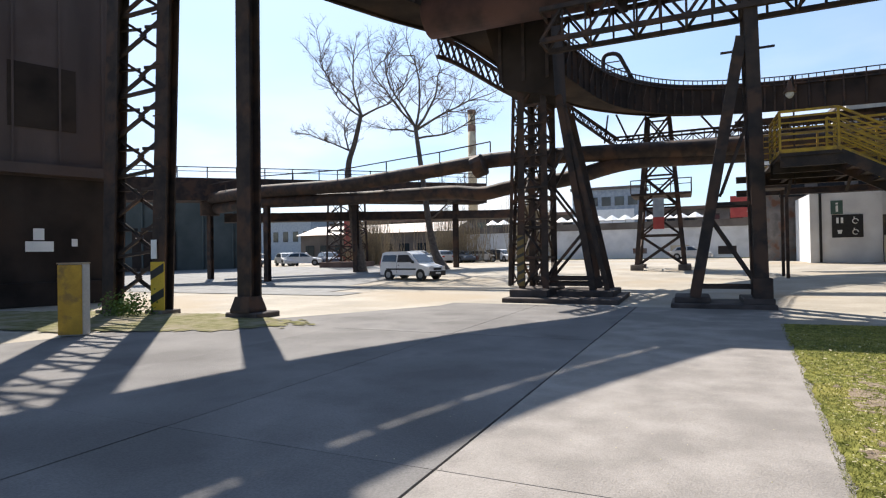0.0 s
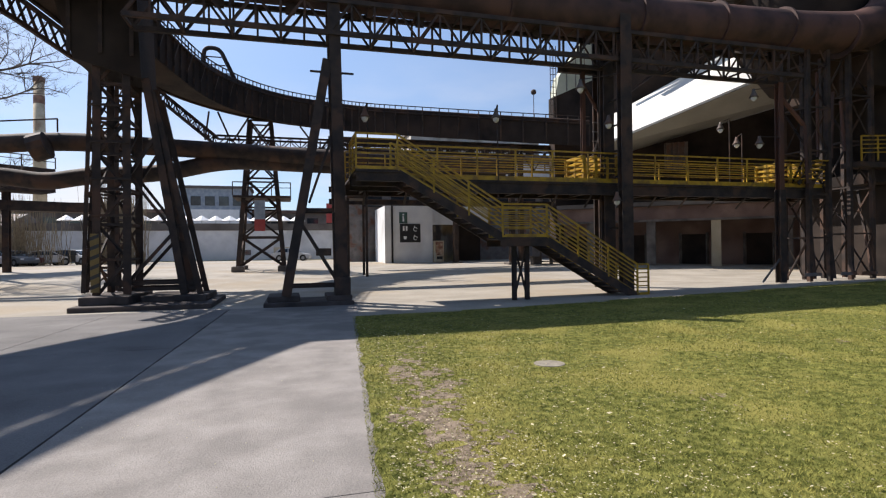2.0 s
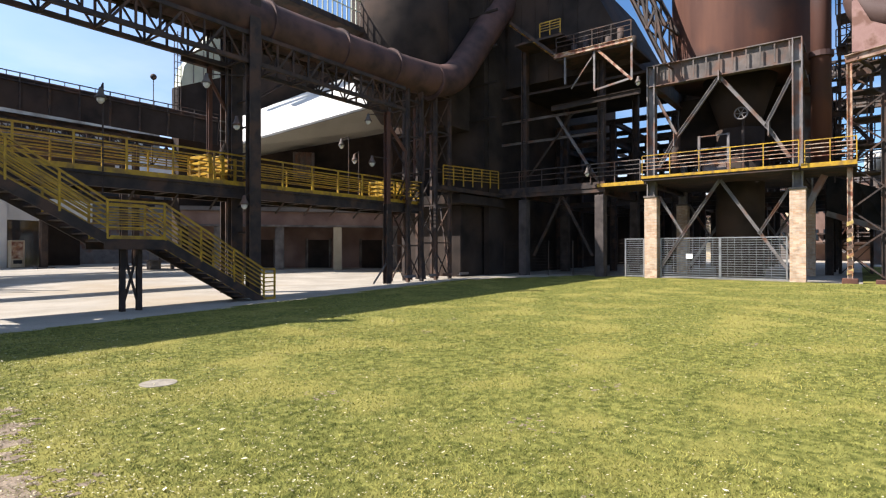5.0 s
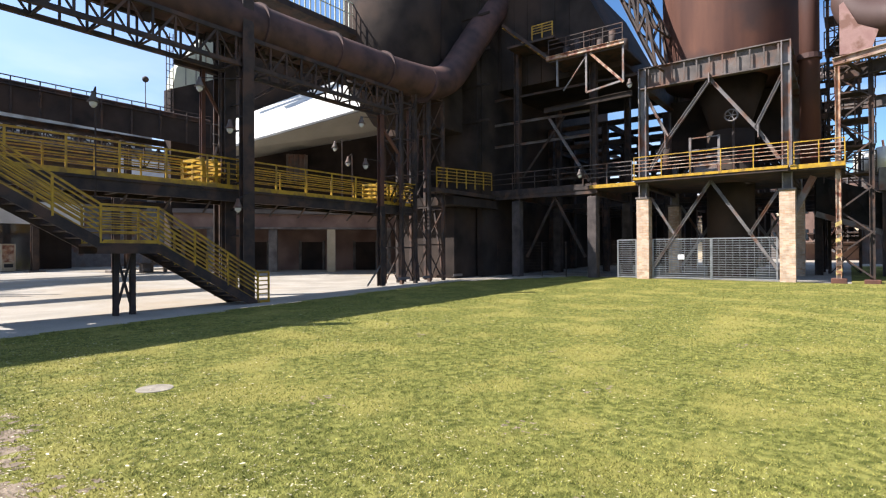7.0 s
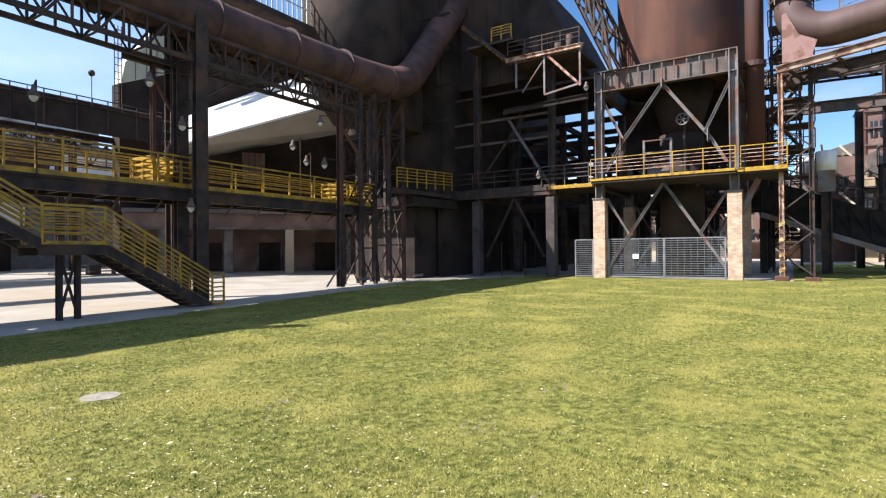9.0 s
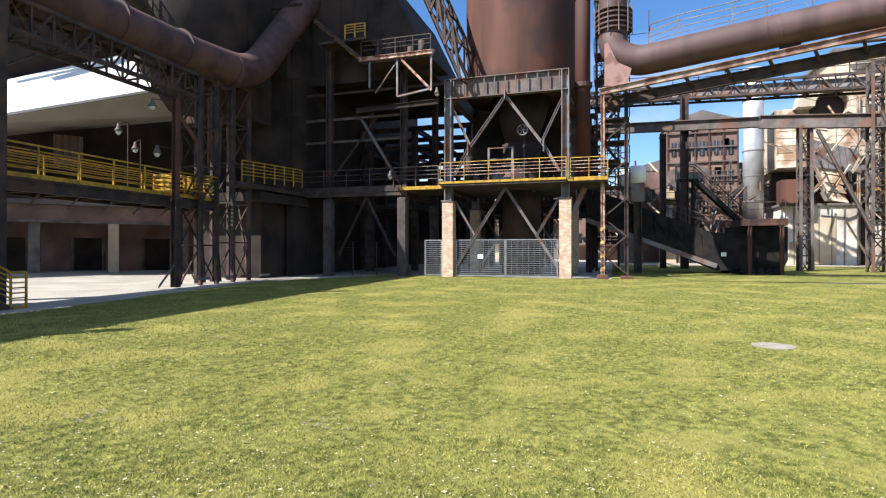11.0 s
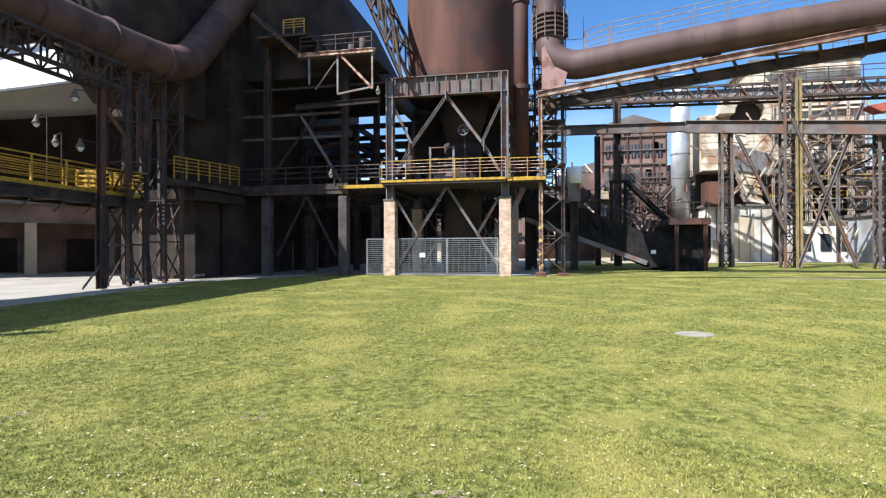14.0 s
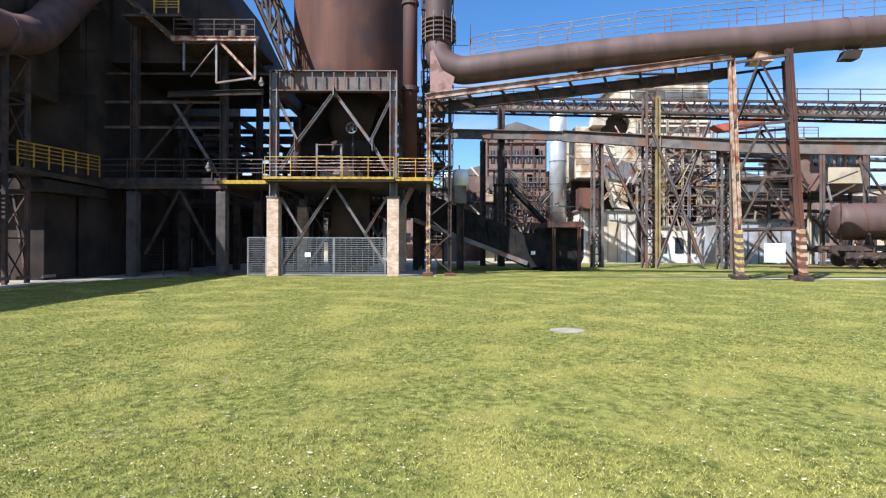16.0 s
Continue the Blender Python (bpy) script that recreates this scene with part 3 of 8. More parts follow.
def stripes(parent, x, y, z0, z1, w, mat=None):
    """A hazard panel: yellow plate and slanting black bars, facing the road."""
    part("hazard_plate", box((x - w / 2, y - 0.2, z0), (x + w / 2, y - 0.17, z1)), mat or STRIPE_Y, parent)
    n = max(2, int((z1 - z0) / (w * 1.1)))
    for k in range(n):
        z = z0 + (k + 0.25) * (z1 - z0) / n
        part("hazard_bar", prism([(x - w / 2, y - 0.206, z), (x + w / 2, y - 0.206, z + w * 0.45), (x + w / 2, y - 0.206, z + w * 0.9), (x - w / 2, y - 0.206, z + w * 0.45)], (0, 0.004, 0)), STRIPE_K, parent)


portal_column()
pylon()


def truss_run():
    t = thing("truss_girder", (9, 18.6, 8.9), "long dark steel lattice girder carrying a pipe", "girder")
    girder(t, (-4.4, 18.7, 8.85), (21.1, 18.7, 8.85), 1.05, 1.1, 17, 0.15, 0.085)


truss_run()


def big_pipe():
    t = thing("gas_main", (9, 18.8, 11.2), "thick rust-brown gas main on a lattice girder", "pipe")
    path = bend([(-8.8, 18.8, 10.85), (14, 18.8, 10.72), (22.0, 18.8, 10.98), (25.9, 18.8, 11.4), (29.7, 18.7, 15.9), (34.0, 18.6, 20.8)], 2.2, 8)
    part("pipe_shell", tube_bm(path, 0.88, 28), DARK_PIPE, t, smooth=True)
    for x in (-2, 3, 8, 13.4, 17.2, 20.6, 24.0):
        zf = 10.85 - min(22.8, x + 8.8) * 0.0057 + max(0, x - 14) * 0.033
        bm = tube_bm([(x - 0.06, 18.8, zf), (x + 0.06, 18.8, zf)], 0.98, 28)
        part("flange", bm, DARK_PIPE, t)
    # hidden behind the first main; added to widen the shadow band on the lawn
    u = thing("unseen_rear_main", (8, 20.9, 11.7), "unseen second gas main, added for its shadow on the lawn", "pipe")
    part("pipe_shell", tube_bm([(-7.5, 20.9, 11.75), (24.5, 20.9, 11.75)], 0.8, 24), DARK_PIPE, u, smooth=True)
    for x in (-3, 2.5, 8, 13.3, 18.6):
        member("hanger", (x, 19.3, 9.9), (x, 21.0, 11.2), 0.2, 0.2, STEEL, u, "I")
    for k in range(12):
        x = -4 + k * 2.2
        member("saddle", (x, 18.8, 9.6), (x, 18.8, 10.1), 0.3, 0.2, STEEL, t, "I")
    for o in (0.25, 0.75):
        member("ladder_rail", (26.6, 18.05 + o, 13.3), (33.2, 17.95 + o, 21.0), 0.05, 0.05, STEEL, t)
    for k in range(20):
        member("rung", (26.6 + k * 0.33, 18.3, 13.3 + k * 0.385), (26.6 + k * 0.33, 18.8, 13.3 + k * 0.385), 0.035, 0.035, STEEL, t)


big_pipe()


def smooth_path(pts, n=8):
    """Catmull-Rom through points."""
    pts = [Vector(p) for p in pts]
    q = [pts[0] * 2 - pts[1]] + pts + [pts[-1] * 2 - pts[-2]]
    out = []
    for a, b, c, d in zip(q, q[1:], q[2:], q[3:]):
        for k in range(n):
            s = k / n
            out.append(0.5 * ((2 * b) + (c - a) * s + (2 * a - 5 * b + 4 * c - d) * s * s + (3 * b - a - 3 * c + d) * s ** 3))
    return out + [pts[-1]]


def band(path, offs, z0, z1):
    """A wall of width offs[0]..offs[1] beside a path, from z0 to z1 above it."""
    bm = bmesh.new()
    rings = []
    for i, p in enumerate(path):
        d = (path[min(i + 1, len(path) - 1)] - path[max(i - 1, 0)])
        s = Vector((d.y, -d.x, 0)).normalized()
        a, b = p + s * offs[0], p + s * offs[1]
        rings.append([bm.verts.new(q + Vector((0, 0, z))) for q, z in ((a, z0), (b, z0), (b, z1), (a, z1))])
    for a, b in zip(rings, rings[1:]):
        for k in range(4):
            bm.faces.new((a[k], a[(k + 1) % 4], b[(k + 1) % 4], b[k]))
    bm.faces.new(rings[0])
    bm.faces.new(rings[-1][::-1])
    return bm


BRIDGE = smooth_path([(-15.5, -12, 11), (-14.0, 0, 11), (-12.7, 8, 11), (-11.3, 14, 11), (-9.4, 18.5, 11), (-7.4, 22.5, 11), (-6.3, 28, 10.8), (-4.6, 33.8, 10.5), (-1.2, 38.8, 10.65), (4, 41.4, 10.75), (10, 40.4, 10.35), (22, 37.2, 9.5)])


def offset(path, o, z):
    out = []
    for i, p in enumerate(path):
        d = (path[min(i + 1, len(path) - 1)] - path[max(i - 1, 0)])
        out.append(p + Vector((d.y, -d.x, 0)).normalized() * o + Vector((0, 0, z)))
    return out


def curved_bridge():
    t = thing("curved_bridge", (-4.6, 33.5, 11), "curved dark steel viaduct with plate sides and railing", "bridge")
    part("deck", band(BRIDGE, (-2.1, 0.72), 0.6, 0.8), CLAD, t)
    part("plate_side", band(BRIDGE, (0.72, 0.85), -0.15, 1.45), CLAD, t)
    near = [p for p in BRIDGE if p.y < 21]
    far = [p for p in BRIDGE if p.y > 19]
    part("side_walk", band(far, (0.3, 0.98), 1.46, 1.54), STEEL, t)
    # unseen walk, pipe and outriggers overhead, added to shape the striped road shadow
    part("shadow_walk", band(near, (1.1, 1.85), 1.2, 1.32), STEEL, t)
    part("shadow_pipe", tube_bm(offset(near, 1.45, 1.55), 0.2, 10), STEEL, t)
    for i in range(0, len(near), 2):
        member("outrigger", offset(near, 0.8, 0.7)[i], offset(near, 1.45, 1.2)[i], 0.12, 0.14, STEEL, t)
    part("plate_side", band(BRIDGE, (-2.25, -2.1), 0.5, 1.3), CLAD, t)
    part("upper_pipe", tube_bm(offset(far, 0.6, 1.7), 0.15, 10), STEEL, t)
    part("upper_pipe", tube_bm(offset(BRIDGE, -0.6, 1.2), 0.3, 10), STEEL, t)
    for i in range(0, len(BRIDGE) - 1):
        p, q = offset(BRIDGE, 0.95, 1.4)[i], offset(BRIDGE, 0.95, 1.4)[i + 1]
        if i % 2 == 0 and p.y > 21:
            member("outrigger", offset(BRIDGE, 0.85, 0.5)[i], offset(BRIDGE, 1.1, 1.3)[i], 0.12, 0.14, STEEL, t)
        if p.y < 20:
            continue
        member("post", p, p + Vector((0, 0, 0.6)), 0.06, 0.06, STEEL, t)
        m = (p + q) / 2
        member("post", m, m + Vector((0, 0, 0.6)), 0.04, 0.04, STEEL, t)
        for h in (0.3, 0.6):
            member("rail", p + Vector((0, 0, h)), q + Vector((0, 0, h)), 0.06, 0.06, STEEL, t)
    for i in range(0, len(BRIDGE)):
        p = offset(BRIDGE, 0.88, 0)[i]
        member("stiffener", p + Vector((0, 0, -0.15)), p + Vector((0, 0, 1.45)), 0.1, 0.1, STEEL, t, "L")
    # hoop and inclined strut on the deck
    part("hoop", tube_bm(bend([(-4.8, 36.5, 12.0), (-4.75, 36.5, 14.45), (-3.85, 36.5, 14.45), (-2.7, 36.5, 12.0)], 0.45, 6), 0.13, 10), STEEL, t, smooth=True)
    for k in range(3):
        member("hoop_rung", (-4.75, 36.5, 12.9 + k * 0.5), (-3.3 - k * 0.22, 36.5, 12.9 + k * 0.5), 0.06, 0.06, STEEL, t)
    # raking struts down to the gas main
    for a, b in (((-4.84, 39, 11.1), (-5.1, 39, 9.2)), ((-4.3, 39, 11.1), (-3.5, 39, 9.2)), ((-2.4, 39.4, 10.9), (-3.4, 39.2, 9.2)), ((1.0, 40.4, 10.7), (2.2, 40, 9.0)), ((3.6, 41, 10.7), (2.4, 40, 9.0))):
        member("raker", a, b, 0.1, 0.12, STEEL, t, "I")
    # side truss along the outer edge
    for i in range(38, 54):
        a, b = offset(BRIDGE, -2.6, -0.3)[i], offset(BRIDGE, -2.6, -0.3)[i + 1]
        up = Vector((0, 0, 0.9))
        member("chord", a, b, 0.16, 0.16, STEEL, t)
        member("chord", a + up, b + up, 0.16, 0.16, STEEL, t)
        member("brace", a, b + up, 0.09, 0.09, STEEL, t, "L")
        member("brace", a + up, b, 0.09, 0.09, STEEL, t, "L")


curved_bridge()


def trestle(name, cx, cy, z1, w0, w1, n, label):
    t = thing(name, (cx, cy, gz(cx, cy)), label, "trestle")
    z0 = gz(cx, cy)
    lattice(t, square(cx, cy, w0, w0), square(cx, cy, w1, w1), z0 + 0.25, z1, n, 0.28, 0.12, cross=True)
    for x, y in square(cx, cy, w0, w0):
        part("foot", box((x - 0.4, y - 0.4, z0 - 0.1), (x + 0.4, y + 0.4, z0 + 0.3), 0.03), PLINTH, t)
    return t


tr = trestle("trestle", -1.7, 41.2, 11, 3.0, 1.4, 5, "dark steel trestle tower with banner and small gallery")
part("gallery", box((-3.5, 39.6, 5.5), (0.3, 42.8, 5.65)), STEEL, tr)
railing(tr, [(-3.5, 39.6, 5.65), (0.3, 39.6, 5.65), (0.3, 42.8, 5.65)], 0.9, 1.2, 2, STEEL, 0.05)
part("banner", box((-2.1, 39.5, 3.9), (-1.4, 39.54, 5.3)), BLUE_SIGN, tr, "pale blue printed banner")
part("banner_foot", box((-2.1, 39.48, 3.2), (-1.4, 39.53, 4.0)), RED_SIGN, tr, "red lower field of the banner")


# ---- raised walkway with stairs ----
def walkway():
    t = thing("raised_walkway", (14, 19.4, 4.2), "raised steel walkway with yellow bar railings", "walkway")
    y0, y1, z = 18.9, 20.6, 4.28
    part("deck", box((2.3, y0, z - 0.08), (23.4, y1, z)), STEEL, t, "dark steel grating deck")
    for y in (y0, y1):
        member("edge_beam", (2.3, y, z - 0.28), (23.4, y, z - 0.28), 0.14, 0.4, STEEL, t, "I")
    for k in range(15):
        x = 2.8 + k * 1.45
        member("cross_beam", (x, y0, z - 0.3), (x, y1, z - 0.3), 0.1, 0.24, STEEL, t, "I")
        member("bracket", (x, y0 - 0.02, z - 0.5), (x, y0 + 0.5, z - 0.9), 0.08, 0.08, STEEL, t, "L")
    railing(t, [(3.9, y0, z), (23.4, y0, z)], 1.15, 1.5, 5, YELLOW, 0.045, 0.16)
    railing(t, [(2.3, y1, z), (23.4, y1, z)], 1.15, 1.5, 5, YELLOW, 0.045, 0.16)
    railing(t, [(23.4, y0, z), (23.4, y1, z)], 1.15, 0.85, 5, YELLOW, 0.05, 0.16)
    for x0 in (11.4, 21.0):
        for k in range(4):
            railing(t, [(x0 + k * 0.5, y0 + 0.3, z), (x0 + k * 0.5, y1 - 0.1, z)], 1.05, 0.7, 4, YELLOW, 0.1)


def staircase():
    t = thing("staircase", (7.5, 17.3, 0), "two-flight steel stair with yellow bar railings", "staircase")
    ya, yb = 17.0, 18.3
    flights = (((3.6, 4.28), (7.1, 2.14)), ((8.7, 2.14), (12.2, 0.0)))
    part("top_platform", box((2.3, ya, 4.2), (3.7, 18.9, 4.28)), STEEL, t)
    member("platform_beam", (2.3, ya, 4.05), (3.7, ya, 4.05), 0.12, 0.3, STEEL, t, "I")
    member("platform_beam", (2.3, yb, 4.05), (3.7, yb, 4.05), 0.12, 0.3, STEEL, t, "I")
    part("landing", box((7.0, ya, 2.06), (8.8, yb, 2.14)), STEEL, t)
    for y in (ya, yb):
        member("landing_beam", (7.0, y, 1.95), (8.8, y, 1.95), 0.1, 0.22, STEEL, t, "U")
        for (x0, z0), (x1, z1) in flights:
            member("stringer", (x0, y, z0 - 0.12), (x1, y, z1 - 0.02), 0.05, 0.28, STEEL, t, "U")
    for (x0, z0), (x1, z1) in flights:
        n = 12
        for k in range(1, n):
            x, z = x0 + (x1 - x0) * k / n, z0 + (z1 - z0) * k / n
            part("tread", box((x - 0.16, ya + 0.03, z - 0.04), (x + 0.14, yb - 0.03, z)), STEEL, t)
    for y in (ya, yb):
        line = [(2.3, y, 4.28), (3.6, y, 4.28), (7.1, y, 2.14), (8.7, y, 2.14), (12.2, y, 0.05), (12.65, y, 0.05)]
        if y == yb:
            line = line[1:]
        railing(t, line, 1.1, 1.2, 6, YELLOW, 0.045, 0.1)
    railing(t, [(2.3, ya, 4.28), (2.3, 18.9, 4.28)], 1.1, 0.9, 6, YELLOW, 0.045, 0.1)
    for y in (17.65 - 0.2, 18.0):
        for x in (7.68, 8.15):
            if y > 17.5:
                break
            member("leg", (x, y, 0), (x, y, 1.95), 0.14, 0.14, STEEL, t, "I")
        if y < 17.5:
            member("brace", (7.68, y, 0.1), (8.15, y, 1.9), 0.06, 0.06, STEEL, t, "L")
            member("brace", (8.15, y, 0.1), (7.68, y, 1.9), 0.06, 0.06, STEEL, t, "L")


walkway()
staircase()



# ---- stove frame with gate ----
GX = 31.0


def brick_pier(x, y, w, d, z0, z1):
    t = thing("brick_pier", (x, y, z0), "square pale brick pier carrying a steel column", "pier", "brick piers")
    part("core", box((x - d / 2 + 0.012, y - w / 2 + 0.012, z0 - 0.1), (x + d / 2 - 0.012, y + w / 2 - 0.012, z1)), PIER_BRICK, t)
    part("cap", box((x - d / 2 - 0.03, y - w / 2 - 0.03, z1), (x + d / 2 + 0.03, y + w / 2 + 0.03, z1 + 0.1), 0.01), PLINTH, t)
    return t, (x, y, w, d, z0, z1)


PIERS = []


def stove_frame():
    z0 = gz(GX, 5)
    t = thing("stove_trestle", (GX + 2.5, 5.7, z0), "grey steel frame with gusset braces carrying a stove", "steel frame")
    for y in (9.05, 2.4):
        PIERS.append(brick_pier(GX, y, 0.66, 0.66, z0, 4.65))
        PIERS.append(brick_pier(GX + 6.5, y, 0.66, 0.66, z0, 4.65))
        for x in (GX, GX + 6.5):
            member("column", (x, y, 4.75), (x, y, 11.75), 0.5, 0.42, STEEL_GREY, t, "I", up=(0, 1, 0))
    for x in (GX, GX + 6.5):
        member("head_beam", (x, 9.2, 11.2), (x, 2.2, 11.2), 0.4, 1.15, WEATHERED, t, "I")
        for k in range(11):
            y = 8.7 - k * 0.6
            member("stiffener", (x - 0.2, y, 10.75), (x - 0.2, y, 11.65), 0.06, 0.07, WEATHERED, t)
        top, mid = (x, 5.72, 10.6), 5.72
        for s in (1, -1):
            member("brace", top, (x, 5.72 + s * 2.2, 7.6), 0.2, 0.16, STEEL_GREY, t, "I")
            member("brace", (x, 5.72 + s * 2.2, 7.6), (x, 5.72 + s * 3.0, 6.2), 0.2, 0.16, STEEL_GREY, t, "I")
            member("brace", (x, 5.72 + s * 3.2, 10.3), (x, 5.72 + s * 2.0, 7.8), 0.16, 0.14, STEEL_GREY, t, "I")
            member("gusset", (x - 0.02, 5.72 + s * 2.15, 7.3), (x - 0.02, 5.72 + s * 2.15, 8.0), 0.5, 0.05, STEEL_GREY, t)
            member("brace", (x, 5.72, 5.4), (x, 5.72 + s * 2.9, 0.6 + z0), 0.16, 0.14, STEEL_GREY, t, "I")
            member("brace", (x, 5.72 + s * 2.95, 4.7), (x, 5.72 + s * 1.7, 2.6), 0.14, 0.12, STEEL_GREY, t, "I")
    for y in (9.05, 2.4):
        member("side_beam", (GX, y, 11.2), (GX + 6.5, y, 11.2), 0.4, 1.1, STEEL_GREY, t, "I")
        member("side_beam", (GX, y, 5.5), (GX + 6.5, y, 5.5), 0.3, 0.5, STEEL, t, "I")
    member("gusset", (GX - 0.05, 5.72, 10.35), (GX - 0.05, 5.72, 10.85), 0.55, 0.06, STEEL_GREY, t)
    # floor of the platform, with its yellow rail
    p = thing("stove_platform", (GX - 0.6, 5.7, 5.7), "steel platform edged with yellow railing", "platform")
    part("deck", box((GX - 0.9, 2.3, 5.5), (GX + 6.8, 9.3, 5.72)), STEEL, p)
    part("deck", box((GX - 0.5, 0.2, 5.5), (GX + 3, 2.3, 5.68)), STEEL, p)
    part("deck", box((GX - 0.3, 9.3, 5.4), (GX + 3, 19, 5.6)), STEEL, p)
    z = 5.72
    part("edge_strip", box((GX - 0.95, 2.3, 5.62), (GX - 0.91, 9.35, 5.75)), YELLOW, p)
    part("edge_strip", box((GX - 0.55, 0.2, 5.58), (GX - 0.51, 2.25, 5.78)), YELLOW, p)
    part("edge_strip", box((GX - 0.35, 9.4, 5.42), (GX - 0.31, 12.0, 5.62)), YELLOW, p)
    railing(p, [(GX - 0.9, 9.3, z), (GX - 0.9, 2.3, z)], 1.1, 1.5, 5, YELLOW, 0.035, rail_mat=ORANGE_RUST)
    railing(p, [(GX - 0.5, 2.1, z), (GX - 0.5, 0.2, z), (GX + 3, 0.2, z)], 1.1, 1.2, 5, YELLOW, 0.035, rail_mat=ORANGE_RUST)
    railing(p, [(GX - 0.3, 18.6, 5.62), (GX - 0.3, 12.4, 5.62)], 1.15, 1.6, 3, STEEL, 0.05)
    railing(p, [(GX - 0.3, 12.4, 5.62), (GX - 0.3, 9.6, 5.62)], 1.15, 1.4, 4, WEATHERED, 0.04)
    # stove shell
    s = thing("stove", (GX + 3.2, 5.4, 11.9), "tall rust-streaked cylindrical hot-blast stove", "stove")
    prof = [(11.2, 3.3), (11.75, 3.36), (12.4, 3.38), (16, 3.42), (22, 3.45), (23, 3.0), (23.5, 1.5)]
    bm = bmesh.new()
    rings = [[bm.verts.new((GX + 3.4 + r * math.cos(a), 5.35 + r * math.sin(a), zz)) for a in (2 * math.pi * k / 56 for k in range(56))] for zz, r in prof]
    for a, b in zip(rings, rings[1:]):
        for k in range(56):
            bm.faces.new((a[k], a[(k + 1) % 56], b[(k + 1) % 56], b[k]))
    bm.faces.new(rings[0][::-1])
    bm.faces.new(rings[-1])
    part("shell", bm, STOVE_RUST, s, smooth=True)
    for zz in (19.0,):
        part("seam_band", tube_bm([(GX + 3.4, 5.35, zz), (GX + 3.4, 5.35, zz + 0.06)], 3.47, 56), STOVE_RUST, s)
    # cone and valve below
    bm = bmesh.new()
    bmesh.ops.create_cone(bm, cap_ends=True, segments=36, radius1=0.9, radius2=2.0, depth=3.4, matrix=Matrix.Translation((GX + 3.4, 5.35, 10.0)))
    part("hopper", bm, CLAD, s, smooth=True)
    bm = bmesh.new()
    bmesh.ops.create_cone(bm, cap_ends=True, segments=24, radius1=1.2, radius2=1.2, depth=8, matrix=Matrix.Translation((GX + 3.4, 5.35, 4.4)))
    part("outlet", bm, CLAD, s, smooth=True)
    part("burner_housing", box((GX + 5.6, 2.7, 7.3), (GX + 6.2, 9.0, 11.1)), CLAD, s)
    part("burner_base", box((GX + 5.4, 4.2, 5.75), (GX + 6.2, 7.8, 7.28)), CLAD, s)
    # downpipe at the stove's side
    d = thing("downpipe", (GX + 1.4, 1.5, 5.6), "dark rust-brown vertical pipe beside the stove", "pipe")
    part("pipe_shell", tube_bm([(GX + 1.2, 1.55, 5.6), (GX + 1.2, 1.55, 22)], 0.42, 16), STOVE_RUST, d, smooth=True)
    part("collar", tube_bm([(GX + 1.2, 1.55, 11.0), (GX + 1.2, 1.55, 11.25)], 0.52, 16), RUST, d)
    part("collar", tube_bm([(GX + 1.2, 1.55, 16.0), (GX + 1.2, 1.55, 16.2)], 0.5, 16), RUST, d)


stove_frame()


def gate():
    z0 = gz(GX, 5) + 0.06
    t = thing("double_gate", (GX, 5.7, z0), "galvanised double gate of horizontal slats with a notice", "gate")
    for a, b in ((8.6, 5.74), (5.70, 2.85)):
        for y in (a, b):
            member("upright", (GX, y, z0), (GX, y, z0 + 2.1), 0.07, 0.07, GALV, t)
        for z in (z0 + 0.05, z0 + 2.08):
            member("frame_bar", (GX, a, z), (GX, b, z), 0.06, 0.06, GALV, t)
        for k in range(16):
            z = z0 + 0.16 + k * 0.12
            member("slat", (GX, a, z), (GX, b, z), 0.012, 0.026, GALV, t)
        for k in range(1, 9):
            y = a + (b - a) * k / 9
            member("rod", (GX + 0.02, y, z0 + 0.05), (GX + 0.02, y, z0 + 2.05), 0.014, 0.014, GALV, t)
    part("notice", box((GX - 0.06, 7.0, z0 + 1.02), (GX - 0.05, 7.32, z0 + 1.27)), WHITE_SIGN, t, "small blank white notice")
    u = thing("fence_panel", (GX, 10.0, z0), "galvanised slatted fence panel beside the gate", "fence")
    for y in (10.5, 9.5):
        member("upright", (GX, y, z0), (GX, y, z0 + 2.1), 0.07, 0.07, GALV, u)
    for z in [z0 + 0.05, z0 + 2.08]:
        member("frame_bar", (GX, 10.5, z), (GX, 9.5, z), 0.06, 0.06, GALV, u)
    for k in range(16):
        member("slat", (GX, 10.5, z0 + 0.16 + k * 0.12), (GX, 9.5, z0 + 0.16 + k * 0.12), 0.012, 0.026, GALV, u)
    v = thing("mesh_fence", (GX + 0.4, 15, z0), "dark wire fence under the platform", "fence")
    for k in range(6):
        member("post", (GX + 0.4, 10.6 + k * 1.6, z0 - 0.05), (GX + 0.4, 10.6 + k * 1.6, z0 + 2.05), 0.05, 0.05, STEEL, v)
    for k in range(12):
        member("wire", (GX + 0.4, 10.6, z0 + 0.05 + k * 0.18), (GX + 0.4, 18.6, z0 + 0.05 + k * 0.18), 0.01, 0.01, STEEL, v)


gate()


